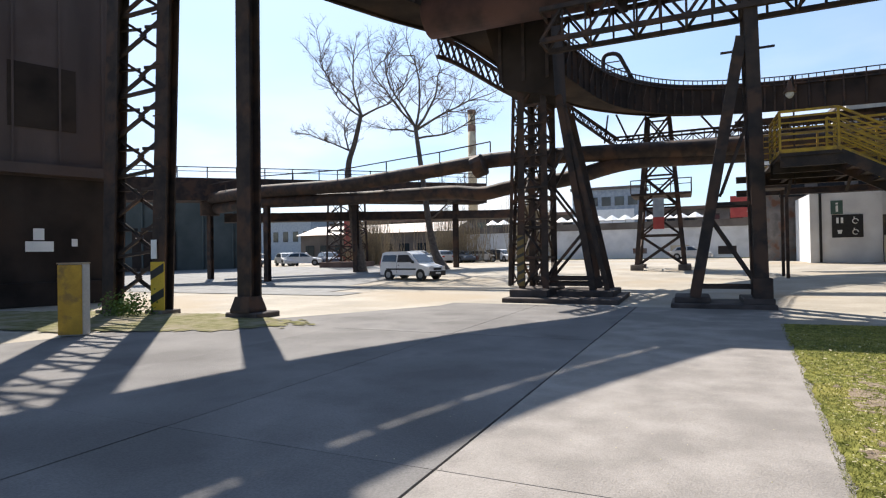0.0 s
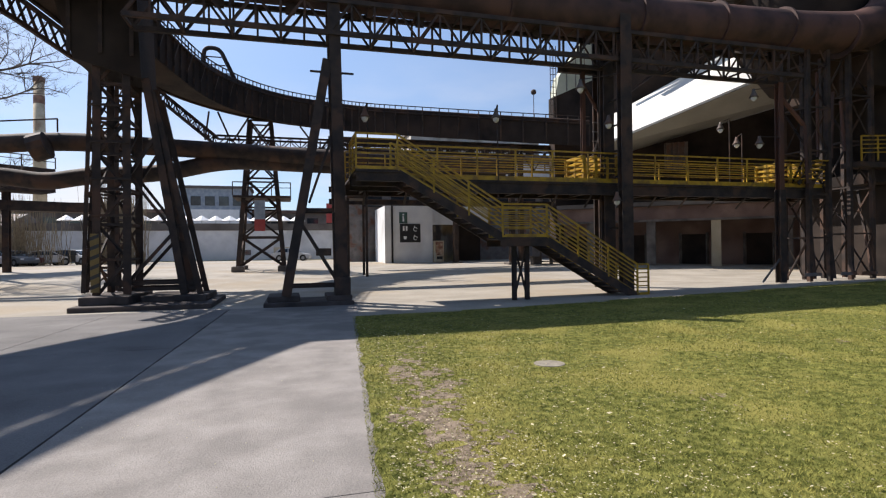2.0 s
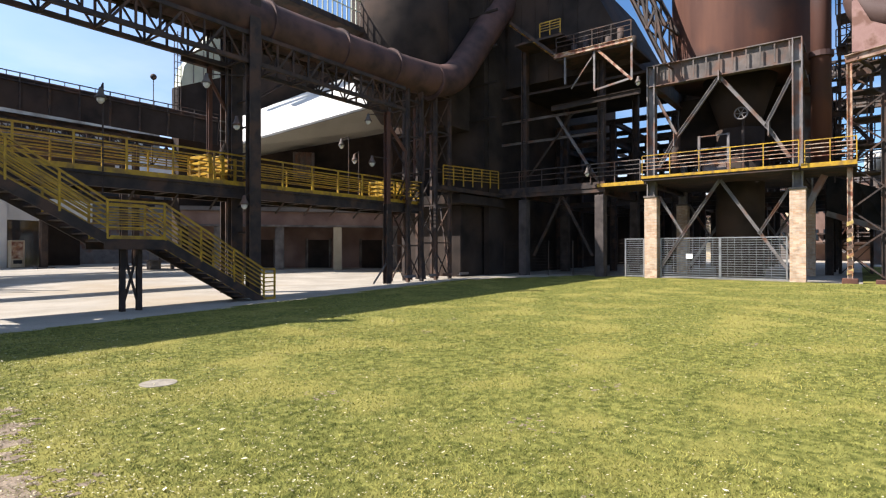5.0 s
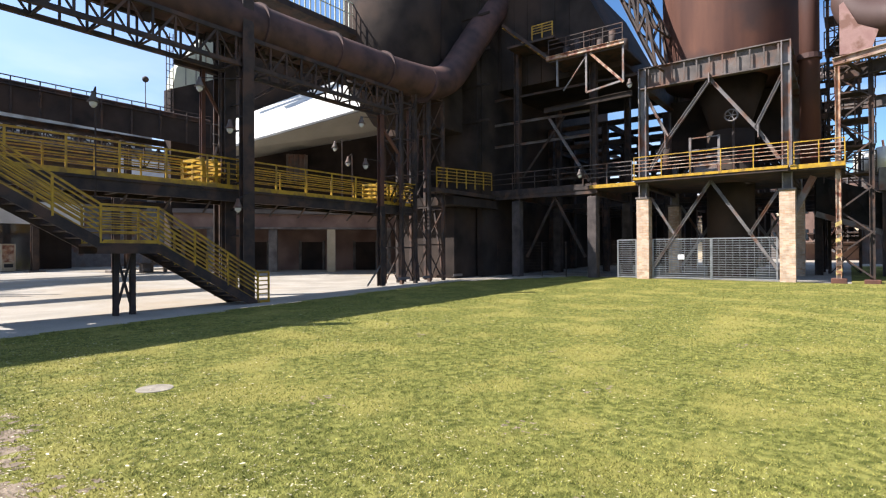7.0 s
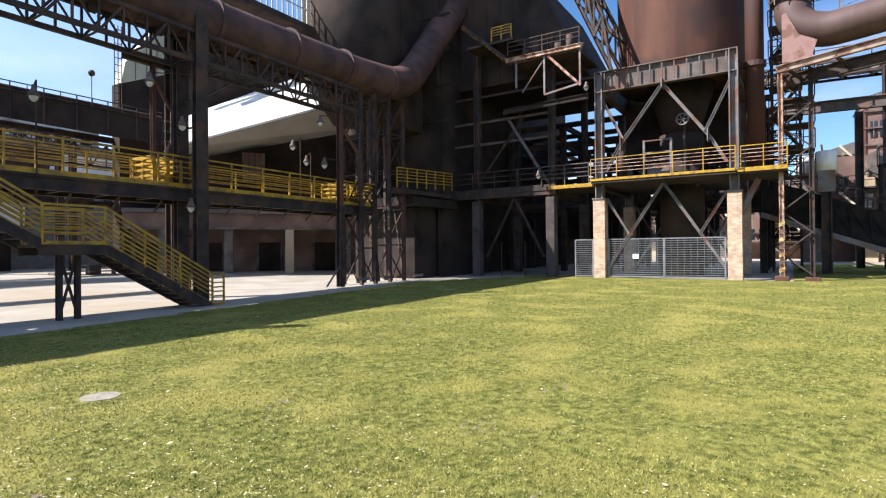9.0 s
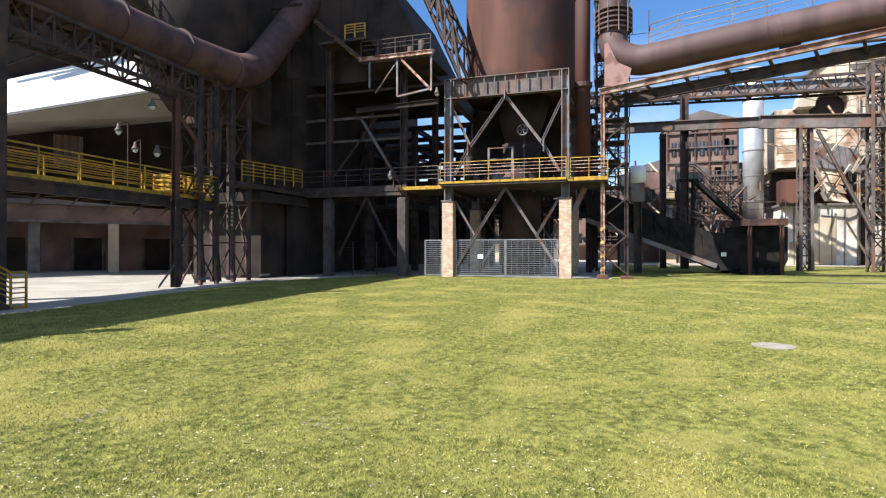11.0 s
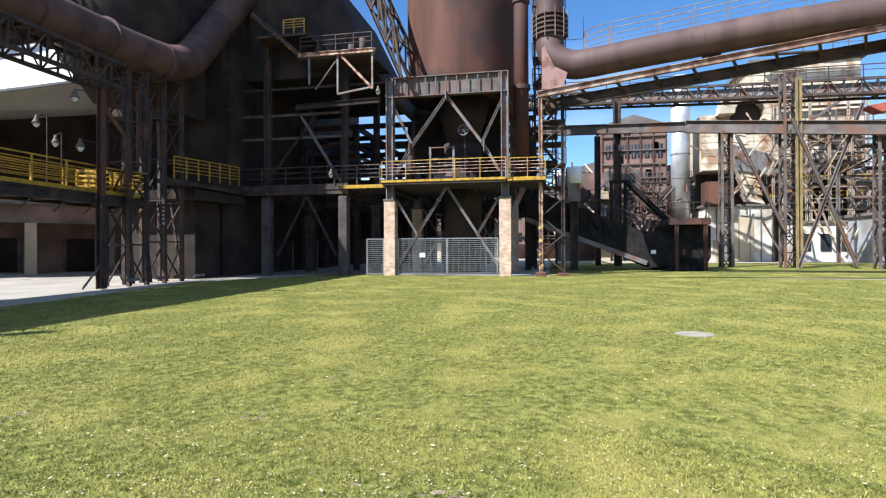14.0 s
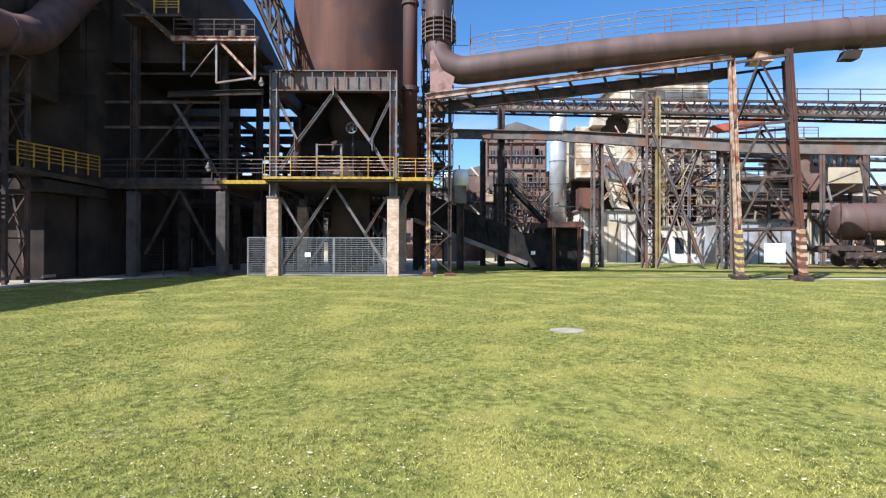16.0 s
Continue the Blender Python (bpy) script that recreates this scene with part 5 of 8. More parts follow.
def striped_trestle():
    z0 = gz(28, -16)
    t = thing("striped_trestle", (28, -16.8, z0), "rusty lattice trestle with hazard-striped feet under the pipe", "trestle")
    b0 = [(28.4, -15.6), (27.1, -18.0), (28.9, -18.9), (30.2, -16.4)]
    b1 = [(28.5, -15.2), (27.3, -17.4), (29.0, -18.3), (30.2, -16.1)]
    mats = (ORANGE_RUST, RUST, STEEL, STEEL)
    z1 = 11.75

    def at(i, z):
        s = (z - z0) / (z1 - z0)
        a, b = b0[i % 4], b1[i % 4]
        return Vector((a[0] + (b[0] - a[0]) * s, a[1] + (b[1] - a[1]) * s, z))
    for i in range(4):
        member("leg", at(i, z0), at(i, z1), 0.3 if i < 2 else 0.22, 0.26, mats[i], t, "I")
    for f in range(4):
        zs = [z0 + 0.3, z0 + 2.6, z0 + 5.2, z0 + 7.9, z1 - 0.3]
        for za, zb in zip(zs, zs[1:]):
            mid = (at(f, zb) + at(f + 1, zb)) / 2
            member("brace", at(f, za), mid, 0.11, 0.1, STEEL, t, "U")
            member("brace", at(f + 1, za), mid, 0.11, 0.1, STEEL, t, "U")
            member("strut", at(f, zb), at(f + 1, zb), 0.12, 0.12, STEEL, t, "U")
    for i in (0, 1):
        for k in range(12):
            p = at(i, z0 + 0.3 + k * 0.19)
            bm = prism([(-0.165, -0.16, -0.05), (0.165, -0.16, 0.05), (0.165, -0.16, 0.24), (-0.165, -0.16, 0.14)], (0, 0.31, 0))
            part("hazard_band", bm, (STRIPE_FADED if i == 0 else ORANGE_RUST) if k % 2 else (STRIPE_WORN if i == 0 else RUST), t, at=p)
    for i in range(4):
        p = at(i, z0)
        part("foot_plate", box((p.x - 0.35, p.y - 0.3, z0 - 0.05), (p.x + 0.35, p.y + 0.3, z0 + 0.22), 0.02), STEEL, t)
    s = part("board", box((27.45, -17.35, 1.2), (27.5, -16.3, 2.15)), WHITE_SIGN, t, "plain white notice board")
    u = thing("striped_mast", (31, 0.2, gz(31, 0)), "slim lattice mast with yellow and black striped post", "mast")
    z0 = gz(31, 0)
    member("post", (30.9, 0.45, z0), (30.9, 0.45, 10.5), 0.22, 0.2, ORANGE_RUST, u, "I")
    member("post", (31.2, -0.75, z0), (31.2, -0.75, 10.3), 0.2, 0.2, STEEL, u, "I")
    for k in range(10):
        a, b = (0.45, -0.75) if k % 2 else (-0.75, 0.45)
        member("brace", (31, a, z0 + 0.3 + k), (31, b, z0 + 1.3 + k), 0.07, 0.07, STEEL, u, "L")
    for k in range(7):
        z = z0 + 0.4 + k * 0.36
        part("hazard_bar", prism([(30.775, 0.57, z), (30.775, 0.33, z + 0.12), (30.775, 0.33, z + 0.3), (30.775, 0.57, z + 0.18)], (0.006, 0, 0)), STRIPE_WORN if k % 2 else STRIPE_FADED, u)
    part("foot_plate", box((30.6, 0.15, z0 - 0.05), (31.3, 0.75, z0 + 0.25), 0.03), RUST, u)
    part("foot_plate", box((30.9, -1.05, z0 - 0.05), (31.5, -0.45, z0 + 0.2), 0.03), RUST, u)


striped_trestle()


def far_columns():
    def col(x, y, z1, w, mats, name="gantry_column"):
        z0 = gz(x, y)
        t = thing(name, (x, y, z0), "tall weathered lattice gantry column", "steel column", "gantry columns")
        lattice(t, square(x, y, w), square(x, y, w * 0.9), z0 - 0.05, z1, max(6, int(z1 / 1.1)), 0.2, 0.08, mats[0], mats[1])
        return t
    col(43.6, -12.6, 10.3, 0.7, (WEATHERED, STEEL))
    t = col(42.3, -16.3, 13.9, 0.9, (WEATHERED, STEEL))
    member("ochre_post", (41.7, -16.7, 0.5), (41.7, -16.7, 13.5), 0.35, 0.3, material("ochre_paint", (0.2, 0.15, 0.06), (0.3, 0.22, 0.1), 1.5), t, "I")
    col(40.8, -21.2, 10.0, 0.7, (WEATHERED, STEEL))
    u = thing("plain_column", (45.1, -5.2, 0.5), "plain dark steel gantry column", "steel column", "gantry columns")
    member("shaft", (45.1, -5.2, 0.45), (45.1, -5.2, 13.6), 0.6, 0.55, STEEL, u, "I")
    v = thing("plain_column", (45.2, -3.7, 0.5), "plain dark steel gantry column", "steel column", "gantry columns")
    member("shaft", (46.4, -3.8, 0.45), (46.4, -3.8, 11.0), 0.55, 0.45, STEEL, v, "I")
    w = thing("raking_brace", (41, -18, 0.5), "long weathered raking steel braces between gantry columns", "brace")
    for a, c in (((-20.3, 11.4), (-16.4, 0.6)), ((-16.05, 10.6), (-19.9, 0.6)), ((-20.4, 10.0), (-23.4, 5.6)), ((-12.6, 9.6), (-15.6, 3.0))):
        member("raker", (41.1, *a), (41.1, *c), 0.2, 0.18, WEATHERED, w, "I")
    b = thing("crane_beam", (44, -10, 11), "weathered grey crane runway beam", "beam")
    member("beam", (45.6, 3, 11.5), (44.2, -10, 11.0), 0.4, 0.75, WEATHERED, b, "I")
    member("beam", (44.2, -10, 11.0), (39.6, -22.5, 9.3), 0.4, 0.9, WEATHERED, b, "I")
    member("beam", (39.6, -22.5, 9.3), (34.6, -31, 8.2), 0.4, 0.9, WEATHERED, b, "I")
    # enclosed conveyor bridge
    c = thing("conveyor_bridge", (46, -18, 14.5), "long dark lattice conveyor bridge with rail", "conveyor bridge")
    p0, p1 = Vector((54, 4, 15.6)), Vector((36.5, -42, 10.3))
    girder(c, p0, p1, 1.0, 1.8, 26, 0.18, 0.1)
    d = (p1 - p0)
    s = Vector((-d.y, d.x, 0)).normalized()
    part("trough", prism([p0 - s * 0.6 + Vector((0, 0, 0.1)), p0 + s * 0.6 + Vector((0, 0, 0.1)), p0 + s * 0.6 + Vector((0, 0, 0.8)), p0 - s * 0.6 + Vector((0, 0, 0.8))], d), STEEL_GREY, c)
    railing(c, [p0 - s + Vector((0, 0, 1.05)), p1 - s + Vector((0, 0, 1.05))], 0.9, 2.0, 2, STEEL, 0.05)


far_columns()


def coal_conveyor():
    t = thing("skip_conveyor", (39, -4, 3), "dark inclined conveyor running down to a loading box", "conveyor")
    z0 = 0.4
    part("trough", prism([(38.3, 1.6, 6.1), (38.3, 1.6, 4.1), (38.0, -6.4, z0 + 0.2), (38.0, -8.2, z0 + 0.4), (38.0, -8.2, z0 + 2.5), (38.2, -6.0, 3.0)], (2.2, 0, 0)), SHADE_STEEL, t)
    member("lower_flange", (38.2, 1.6, 3.9), (37.9, -6.2, z0 + 0.5), 0.15, 0.3, STEEL_GREY, t, "U")
    railing(t, [(38.2, 1.6, 6.1), (38.1, -6.0, 3.0)], 0.9, 1.5, 2, STEEL, 0.05)
    part("loading_box", prism([(38.2, -6.9, z0), (38.2, -9.75, z0), (38.2, -10.15, 1.3), (38.2, -10.15, 3.3), (38.2, -6.9, 3.3)], (2.6, 0, 0)), SHADE_STEEL, t)
    part("box_beam", box((37.2, -9.9, 3.35), (40.7, -7.4, 3.75)), RUST, t)
    for k in range(9):
        y = 1.0 - k * 0.9
        zt = 6.1 - (1.6 - y) * 0.408
        member("side_rib", (38.18, y, zt - 0.2), (38.1, y - 0.15, zt - 1.75), 0.1, 0.08, SHADE_STEEL, t)
        if k < 8:
            member("side_brace", (38.16, y, zt - 0.2), (38.1, y - 1.0, zt - 1.95), 0.07, 0.07, SHADE_STEEL, t)
    for k in range(5):
        part("rubble", tube_bm([(37.5, -7.6 - k * 0.45, z0), (37.6, -7.7 - k * 0.45, z0 + 0.35)], [0.3, 0.12], 6), SHADE_STEEL, t)
    for y in (-9.6, -7.9):
        member("post", (37.3, y, z0), (37.3, y, 3.4), 0.22, 0.2, RUST, t, "I")
    railing(t, [(37.3, -9.8, 3.75), (37.3, -7.5, 3.75)], 1.0, 1.0, 2, STEEL, 0.04)
    part("notice", box((37.9, -6.75, 1.5), (37.92, -6.45, 1.75)), WHITE_SIGN, t)
    # steep flight from the box platform to a landing above the trough
    u = thing("service_stair", (38.9, -7.5, 3.75), "steep dark steel stair rising from the loading platform", "stair")
    lo, hi = Vector((0, -7.6, 3.75)), Vector((0, -5.06, 6.4))
    for x in (38.5, 39.3):
        member("stringer", Vector((x, 0, 0)) + lo, Vector((x, 0, 0)) + hi, 0.08, 0.26, SHADE_STEEL, u)
        for y in (-5.0, -4.1):
            member("landing_post", (x, y, 2.6), (x, y, 6.4), 0.12, 0.12, SHADE_STEEL, u)
        railing(u, [Vector((x, 0, 0)) + lo, Vector((x, 0, 0)) + hi, (x, -4.0, 6.4)], 0.95, 0.9, 2, STEEL, 0.04)
    for k in range(12):
        p = lo.lerp(hi, (k + 0.5) / 12)
        part("tread", box((38.54, p.y - 0.12, p.z - 0.02), (39.26, p.y + 0.12, p.z + 0.02)), SHADE_STEEL, u)
    part("landing", box((38.45, -5.1, 6.36), (39.35, -4.0, 6.44)), SHADE_STEEL, u)


coal_conveyor()


def window_row(parent, x, y0, y1, z0, z1, n, mat=None):
    """Windows in a wall that faces the lawn, along y."""
    w = (y1 - y0) / n
    for k in range(n):
        a = y0 + (k + 0.15) * w
        b = y0 + (k + 0.85) * w
        part("window", box((x - 0.06, a, z0), (x - 0.02, b, z1)), mat or WINDOW, parent)
        part("window_frame", box((x - 0.09, (a + b) / 2 - 0.04, z0), (x - 0.05, (a + b) / 2 + 0.04, z1)), STEEL_GREY, parent)


def far_plant():
    z = 0.6
    f = thing("silver_flue", (59, -12, z), "tall bright aluminium-clad flue", "chimney")
    part("shaft", tube_bm([(59, -12.85, 4.6), (59, -12.85, 19.2)], 0.9, 24), ALU, f, smooth=True)
    for k in range(6):
        part("band", tube_bm([(59, -12.85, 6.5 + k * 2.4), (59, -12.85, 6.6 + k * 2.4)], 0.94, 24), STEEL_GREY, f)
    part("base", box((57.5, -14.0, 0.5), (60.5, -10.8, 4.7), 0.05), RUST, f)
    a = thing("brick_plant_building", (66, -8, z), "tall sooty red-brick plant building with window bands", "building")
    part("wall", box((64, -12.6, z - 0.2), (72, -5.6, 15.6)), REDBRICK, a)
    part("roof", prism([(63.8, -12.8, 15.6), (63.8, -5.4, 15.6), (63.8, -9.1, 16.8)], (8.4, 0, 0)), ROOF, a)
    for zz in (12.0, 8.9, 5.8):
        window_row(a, 64, -12.2, -6.0, zz, zz + 1.5, 9)
    for k in range(9):
        member("girt", (63.86, -12.6, 2.0 + k * 1.55), (63.86, -5.6, 2.0 + k * 1.55), 0.12, 0.14, WEATHERED, a)
    for k in range(26):
        y, zz = -12.4 + (k % 9) * 0.74, 2.3 + (k * 7 % 9) * 1.5
        part("patch", box((63.93, y, zz), (63.97, y + 0.6, zz + 0.9)), (CREAM, WEATHERED, PALE_WALL)[k % 3], a)
    for k in range(6):
        member("pilaster", (63.95, -12.5 + k * 1.36, 0.5), (63.95, -12.5 + k * 1.36, 15.4), 0.2, 0.16, RUST, a)
    b = thing("lower_plant_building", (66, -2, z), "lower dark brick plant building with broken parapet", "building")
    part("wall", box((62, -7.4, z - 0.2), (66, -1.2, 10.2)), REDBRICK, b)
    part("gable", prism([(61.2, -7.6, 8.0), (61.2, -4.6, 8.0), (61.2, -6.1, 9.1)], (1.5, 0, 0)), CREAM, b)
    part("wall_block", box((61.0, -7.5, 0.5), (62.2, -4.7, 8.0)), CREAM, b)
    window_row(b, 62, -4.4, -1.6, 7.2, 8.4, 3)
    window_row(b, 61, -7.2, -5.0, 5.4, 6.6, 2)
    for zz in (3.2, 5.0, 7.0):
        part("gallery", box((59.6, -7.4, zz), (61.0, -0.6, zz + 0.15)), STEEL, b)
        railing(b, [(59.6, -7.4, zz + 0.15), (59.6, -0.6, zz + 0.15)], 1.0, 1.4, 2, STEEL, 0.06)
    # pale sorting house with a curved duct and galleries
    c = thing("sorting_house", (60, -22, z), "pale stained panel-clad sorting house with curved duct", "plant building")
    rnd = random.Random(11)
    part("lower_wall", box((57.0, -20.6, z - 0.2), (64, -14.6, 5.9)), PALE_WALL, c, "grey-white stained lower wall")
    part("lower_wall", box((56.4, -29.5, z - 0.2), (62, -22.0, 4.2)), PALE_WALL, c)
    part("wall_return", box((58.0, -22.0, z - 0.2), (63, -20.6, 4.9)), CLAD, c)
    part("wall_cap", box((56.8, -20.8, 5.9), (64.2, -14.4, 6.1)), ROOF, c)
    part("wall_cap", box((56.2, -29.6, 4.2), (62, -21.9, 4.4)), ROOF, c)
    part("shutter", box((56.93, -18.9, 0.7), (56.97, -16.9, 4.9)), CREAM, c, "stained cream roller shutter")
    part("door", box((56.93, -16.3, 0.6), (56.97, -15.3, 2.7)), CREAM, c)
    for k in range(4):
        y = -28.6 + k * 1.7
        part("opening", box((56.34, y, 1.6), (56.38, y + 0.9, 3.2)), WINDOW, c)
    for k in range(7):
        y = -20.5 + k * 0.97
        member("wall_rib", (56.96, y, 0.6), (56.96, y, 5.9), 0.1, 0.08, STEEL_GREY, c)
    # panel-clad hulls, strip over strip
    part("core", box((59.2, -29.4, 9.6), (68, -14.8, 15.2)), CREAM, c)
    part("core", box((60.2, -29.6, 15.2), (68, -20.0, 20.4)), CREAM, c)
    part("roof", box((59.8, -30.0, 20.4), (68.5, -19.6, 20.7)), ROOF, c)
    for i in range(9):
        for j in range(8):
            y, zz = -29.3 + i * 1.61, 9.7 + j * 0.69
            if rnd.random() < 0.9:
                part("panel", box((59.1 - rnd.uniform(0, 0.06), y, zz), (59.2, y + 1.56, zz + 0.64)), PALE_CLAD, c)
    for i in range(6):
        for j in range(6):
            y, zz = -29.5 + i * 1.58, 15.4 + j * 0.82
            if j != 2:
                part("panel", box((60.1 - rnd.uniform(0, 0.06), y, zz), (60.2, y + 1.54, zz + 0.76)), PALE_CLAD, c)
            else:
                part("window", box((60.12, y + 0.2, zz), (60.2, y + 1.4, zz + 0.7)), WINDOW, c)
    # arched duct over the dark mouth, with a chute below it
    cy, cz = -18.9, 15.0
    for k in range(10):
        a0, a1 = radians(180 - k * 21), radians(180 - k * 21 - 19.5)
        ring = [(57.7, cy - r * math.cos(a), cz + r * math.sin(a)) for a, r in ((a0, 1.35), (a1, 1.35), (a1, 2.75), (a0, 2.75))]
        part("duct_segment", prism(ring, (1.4, 0, 0)), PALE_CLAD, c)
    part("duct_mouth", box((58.9, cy - 1.4, cz - 1.6), (59.1, cy + 1.4, cz + 1.4)), CLAD, c)
    for k in range(9):
        y, zz = -17.4 - k * 0.2, 13.6 - k * 0.82
        part("chute_segment", prism([(57.5, y + 0.75, zz + 0.2), (57.5, y - 0.75, zz - 0.2), (57.5, y - 1.1, zz - 0.92), (57.5, y + 0.4, zz - 0.6)], (1.3, 0, 0)), PALE_CLAD, c)
    for k in range(7):
        y = -17.2 - k * 0.5
        part("chute_sheet", prism([(57.3, y, 11.9 - k * 0.16), (57.3, y - 0.46, 11.75 - k * 0.16), (57.3, y - 0.76, 9.3 - k * 0.1), (57.3, y - 0.3, 9.45 - k * 0.1)], (0.1, 0, 0)), STEEL_GREY, c)
    part("hopper", prism([(58.6, -25.5, 9.6), (58.6, -20.5, 9.6), (58.6, -22.0, 5.4), (58.6, -23.8, 5.4)], (4, 0, 0)), STEEL_GREY, c)
    part("hopper_shadow_wall", box((61.5, -29.0, 4.3), (62, -15.0, 9.7)), CLAD, c)
    for zz, y0, y1 in ((6.2, -28.8, -20.9), (8.0, -28.8, -20.5), (10.2, -29, -20.6), (12.6, -29, -21.4), (15.4, -29.0, -20.2), (20.7, -29, -20)):
        part("gallery", box((58.5, y0, zz), (59.05, y1, zz + 0.12)), STEEL, c)
        railing(c, [(58.5, y0, zz + 0.12), (58.5, y1, zz + 0.12)], 1.0, 1.3, 2, YELLOW if zz in (6.2,) else WEATHERED, 0.06)
    for k in range(6):
        y = -28.8 + k * 1.6
        member("post", (57.5, y, 0.6), (57.5, y, 15.6), 0.2, 0.2, PALE_STEEL, c, "I")
    for k in range(46):
        y, zz = rnd.uniform(-30, -15.5), rnd.uniform(1.5, 11)
        if y > -20.5 and zz < 6:
            zz += 4.5
        s = rnd.choice((-1, 1))
        member("strut", (56.0 - rnd.uniform(0, 2), y, zz), (56.0 - rnd.uniform(0, 2), y + s * rnd.uniform(0.8, 2.8), zz + rnd.uniform(1.2, 4.2)), 0.12, 0.12, rnd.choice((WEATHERED, PALE_STEEL, CREAM, ORANGE_RUST, PALE_CLAD)), c, "I")
    for s0, s1 in (((-21.5, 6.2), (-25.0, 10.2)), ((-27.5, 10.3), (-23.5, 12.6)), ((-24.5, 0.7), (-28, 6.2)), ((-22.4, 12.7), (-26.2, 15.4))):
        for o in (0.0, 0.9):
            member("stair_string", (56.9 + o * 0.6, *s0), (56.9 + o * 0.6, *s1), 0.08, 0.22, WEATHERED, c)
        for k in range(12):
            y, zz = s0[0] + (s1[0] - s0[0]) * k / 12, s0[1] + (s1[1] - s0[1]) * k / 12
            part("tread", box((56.9, y - 0.13, zz), (57.4, y + 0.13, zz + 0.05)), WEATHERED, c)
    for i in range(5):
        y = -21.2 - i * 1.9
        member("frame_post", (56.2, y, 4.4), (56.2, y, 13.5), 0.18, 0.18, PALE_STEEL, c, "I")
        for j in range(4):
            zz = 5.4 + j * 2.1
            member("frame_beam", (56.2, y, zz), (56.2, y - 1.9, zz), 0.14, 0.18, PALE_STEEL, c, "I")
            member("frame_brace", (56.15, y, zz), (56.15, y - 1.9, zz + (2.1 if (i + j) % 2 else -2.1)), 0.1, 0.1, WEATHERED if j % 2 else PALE_STEEL, c, "L")
            if (i + j) % 3:
                railing(c, [(56.0, y, zz + 0.1), (56.0, y - 1.9, zz + 0.1)], 0.9, 0.95, 2, YELLOW if j == 1 else PALE_STEEL, 0.05)
    part("stair_box", box((55.8, -16.4, 6.1), (57.5, -14.4, 8.2)), RUST, c)
    # low buildings and pipes before the brick plant
    w = thing("pipe_cluster", (58, -9, z), "tangle of brown steel galleries, pipes and stairs", "steel frame")
    for k in range(6):
        member("post", (59.5, -14.2 + k * 1.6, 0.6), (59.5, -14.2 + k * 1.6, 8 + (k % 3) * 1.3), 0.2, 0.2, WEATHERED, w, "I")
    for k in range(5):
        member("gallery_beam", (59.4, -14.2, 2.6 + k * 1.5), (59.4, -6, 2.6 + k * 1.5), 0.2, 0.2, WEATHERED, w, "I")
        railing(w, [(59.3, -14.0, 2.8 + k * 1.5), (59.3, -6.2, 2.8 + k * 1.5)], 0.9, 1.2, 2, WEATHERED, 0.05)
    for k in range(34):
        y, zz = rnd.uniform(-14, -3), rnd.uniform(2, 8)
        member("strut", (58.8 - rnd.uniform(0, 2), y, zz), (58.8, y + rnd.uniform(-2.6, 2.6), zz + rnd.uniform(0.6, 2.4)), 0.13, 0.13, rnd.choice((WEATHERED, RUST, STEEL_GREY, CREAM)), w, "I")
    member("stair_string", (58.6, -8.2, 7.4), (58.6, -12.2, 3.6), 0.12, 0.3, STEEL, w)
    railing(w, [(58.6, -8.2, 7.5), (58.6, -12.2, 3.7)], 1.0, 0.8, 2, STEEL, 0.06)
    part("hut", prism([(58.4, -8.9, 8.0), (58.4, -5.5, 8.0), (58.4, -5.5, 9.8), (58.4, -7.2, 10.6), (58.4, -8.9, 9.8)], (2, 0, 0)), WEATHERED, w)
    part("hut_window", box((58.3, -8.3, 8.7), (58.38, -6.1, 9.5)), WINDOW, w)
    part("round_tank", tube_bm([(60, -1.8, 8.4), (60, -1.8, 9.9), (60, -1.8, 10.2)], [1.6, 1.6, 1.2], 20), PALE_WALL, w, "pale round tank", smooth=True)
    part("tank_stand", box((59, -3, 0.5), (61.2, -0.6, 8.4)), WEATHERED, w)
    # grey shed and jumble to the far right
    d = thing("grey_shed", (54, -32, z), "long low grey sheet-metal shed", "shed")
    part("wall", box((52, -36, z - 0.2), (58, -26.5, 4.6)), SHED_GREY, d)
    for k in range(9):
        member("rib", (51.96, -35.6 + k * 1.05, 0.5), (51.96, -35.6 + k * 1.05, 4.5), 0.1, 0.08, STEEL_GREY, d)
    part("roof", box((51.8, -36.2, 4.6), (58.2, -26.3, 4.85)), ROOF, d)
    e = thing("ore_bunker", (50, -38, z), "weathered concrete ore bunker on posts with steel clutter", "bunker")
    part("hull", box((49, -38.6, 7.2), (56, -33.2, 10.6)), REDBRICK, e)
    part("hull_bay", box((48.4, -37.6, 7.8), (49, -34.4, 9.2)), CREAM, e)
    part("hull_roof", box((48.6, -39.0, 10.6), (56.4, -32.9, 10.85)), ROOF, e)
    window_row(e, 49, -38.4, -33.4, 9.4, 10.4, 5)
    for k in range(12):
        y = -32.2 - k * 0.75
        member("canopy_slat", (47.6, y, 11.5), (52.5, y - 0.8, 12.7), 0.3, 0.06, STEEL_GREY, e)
    member("canopy_beam", (47.6, -31.8, 11.4), (47.6, -41.2, 11.4), 0.25, 0.5, WEATHERED, e, "I")
    for y in (-33.4, -37.2, -40.8):
        member("canopy_post", (47.7, y, 0.6), (47.7, y, 11.3), 0.3, 0.3, WEATHERED, e, "I")
    for k in range(6):
        member("post", (49.2, -43 + k * 1.3, 0.6), (49.2, -43 + k * 1.3, 6), 0.3, 0.3, STEEL, e, "I")
        member("brace", (49.1, -43 + k * 1.3, 0.8), (49.1, -41.7 + k * 1.3, 5.8), 0.12, 0.12, STEEL, e, "L")
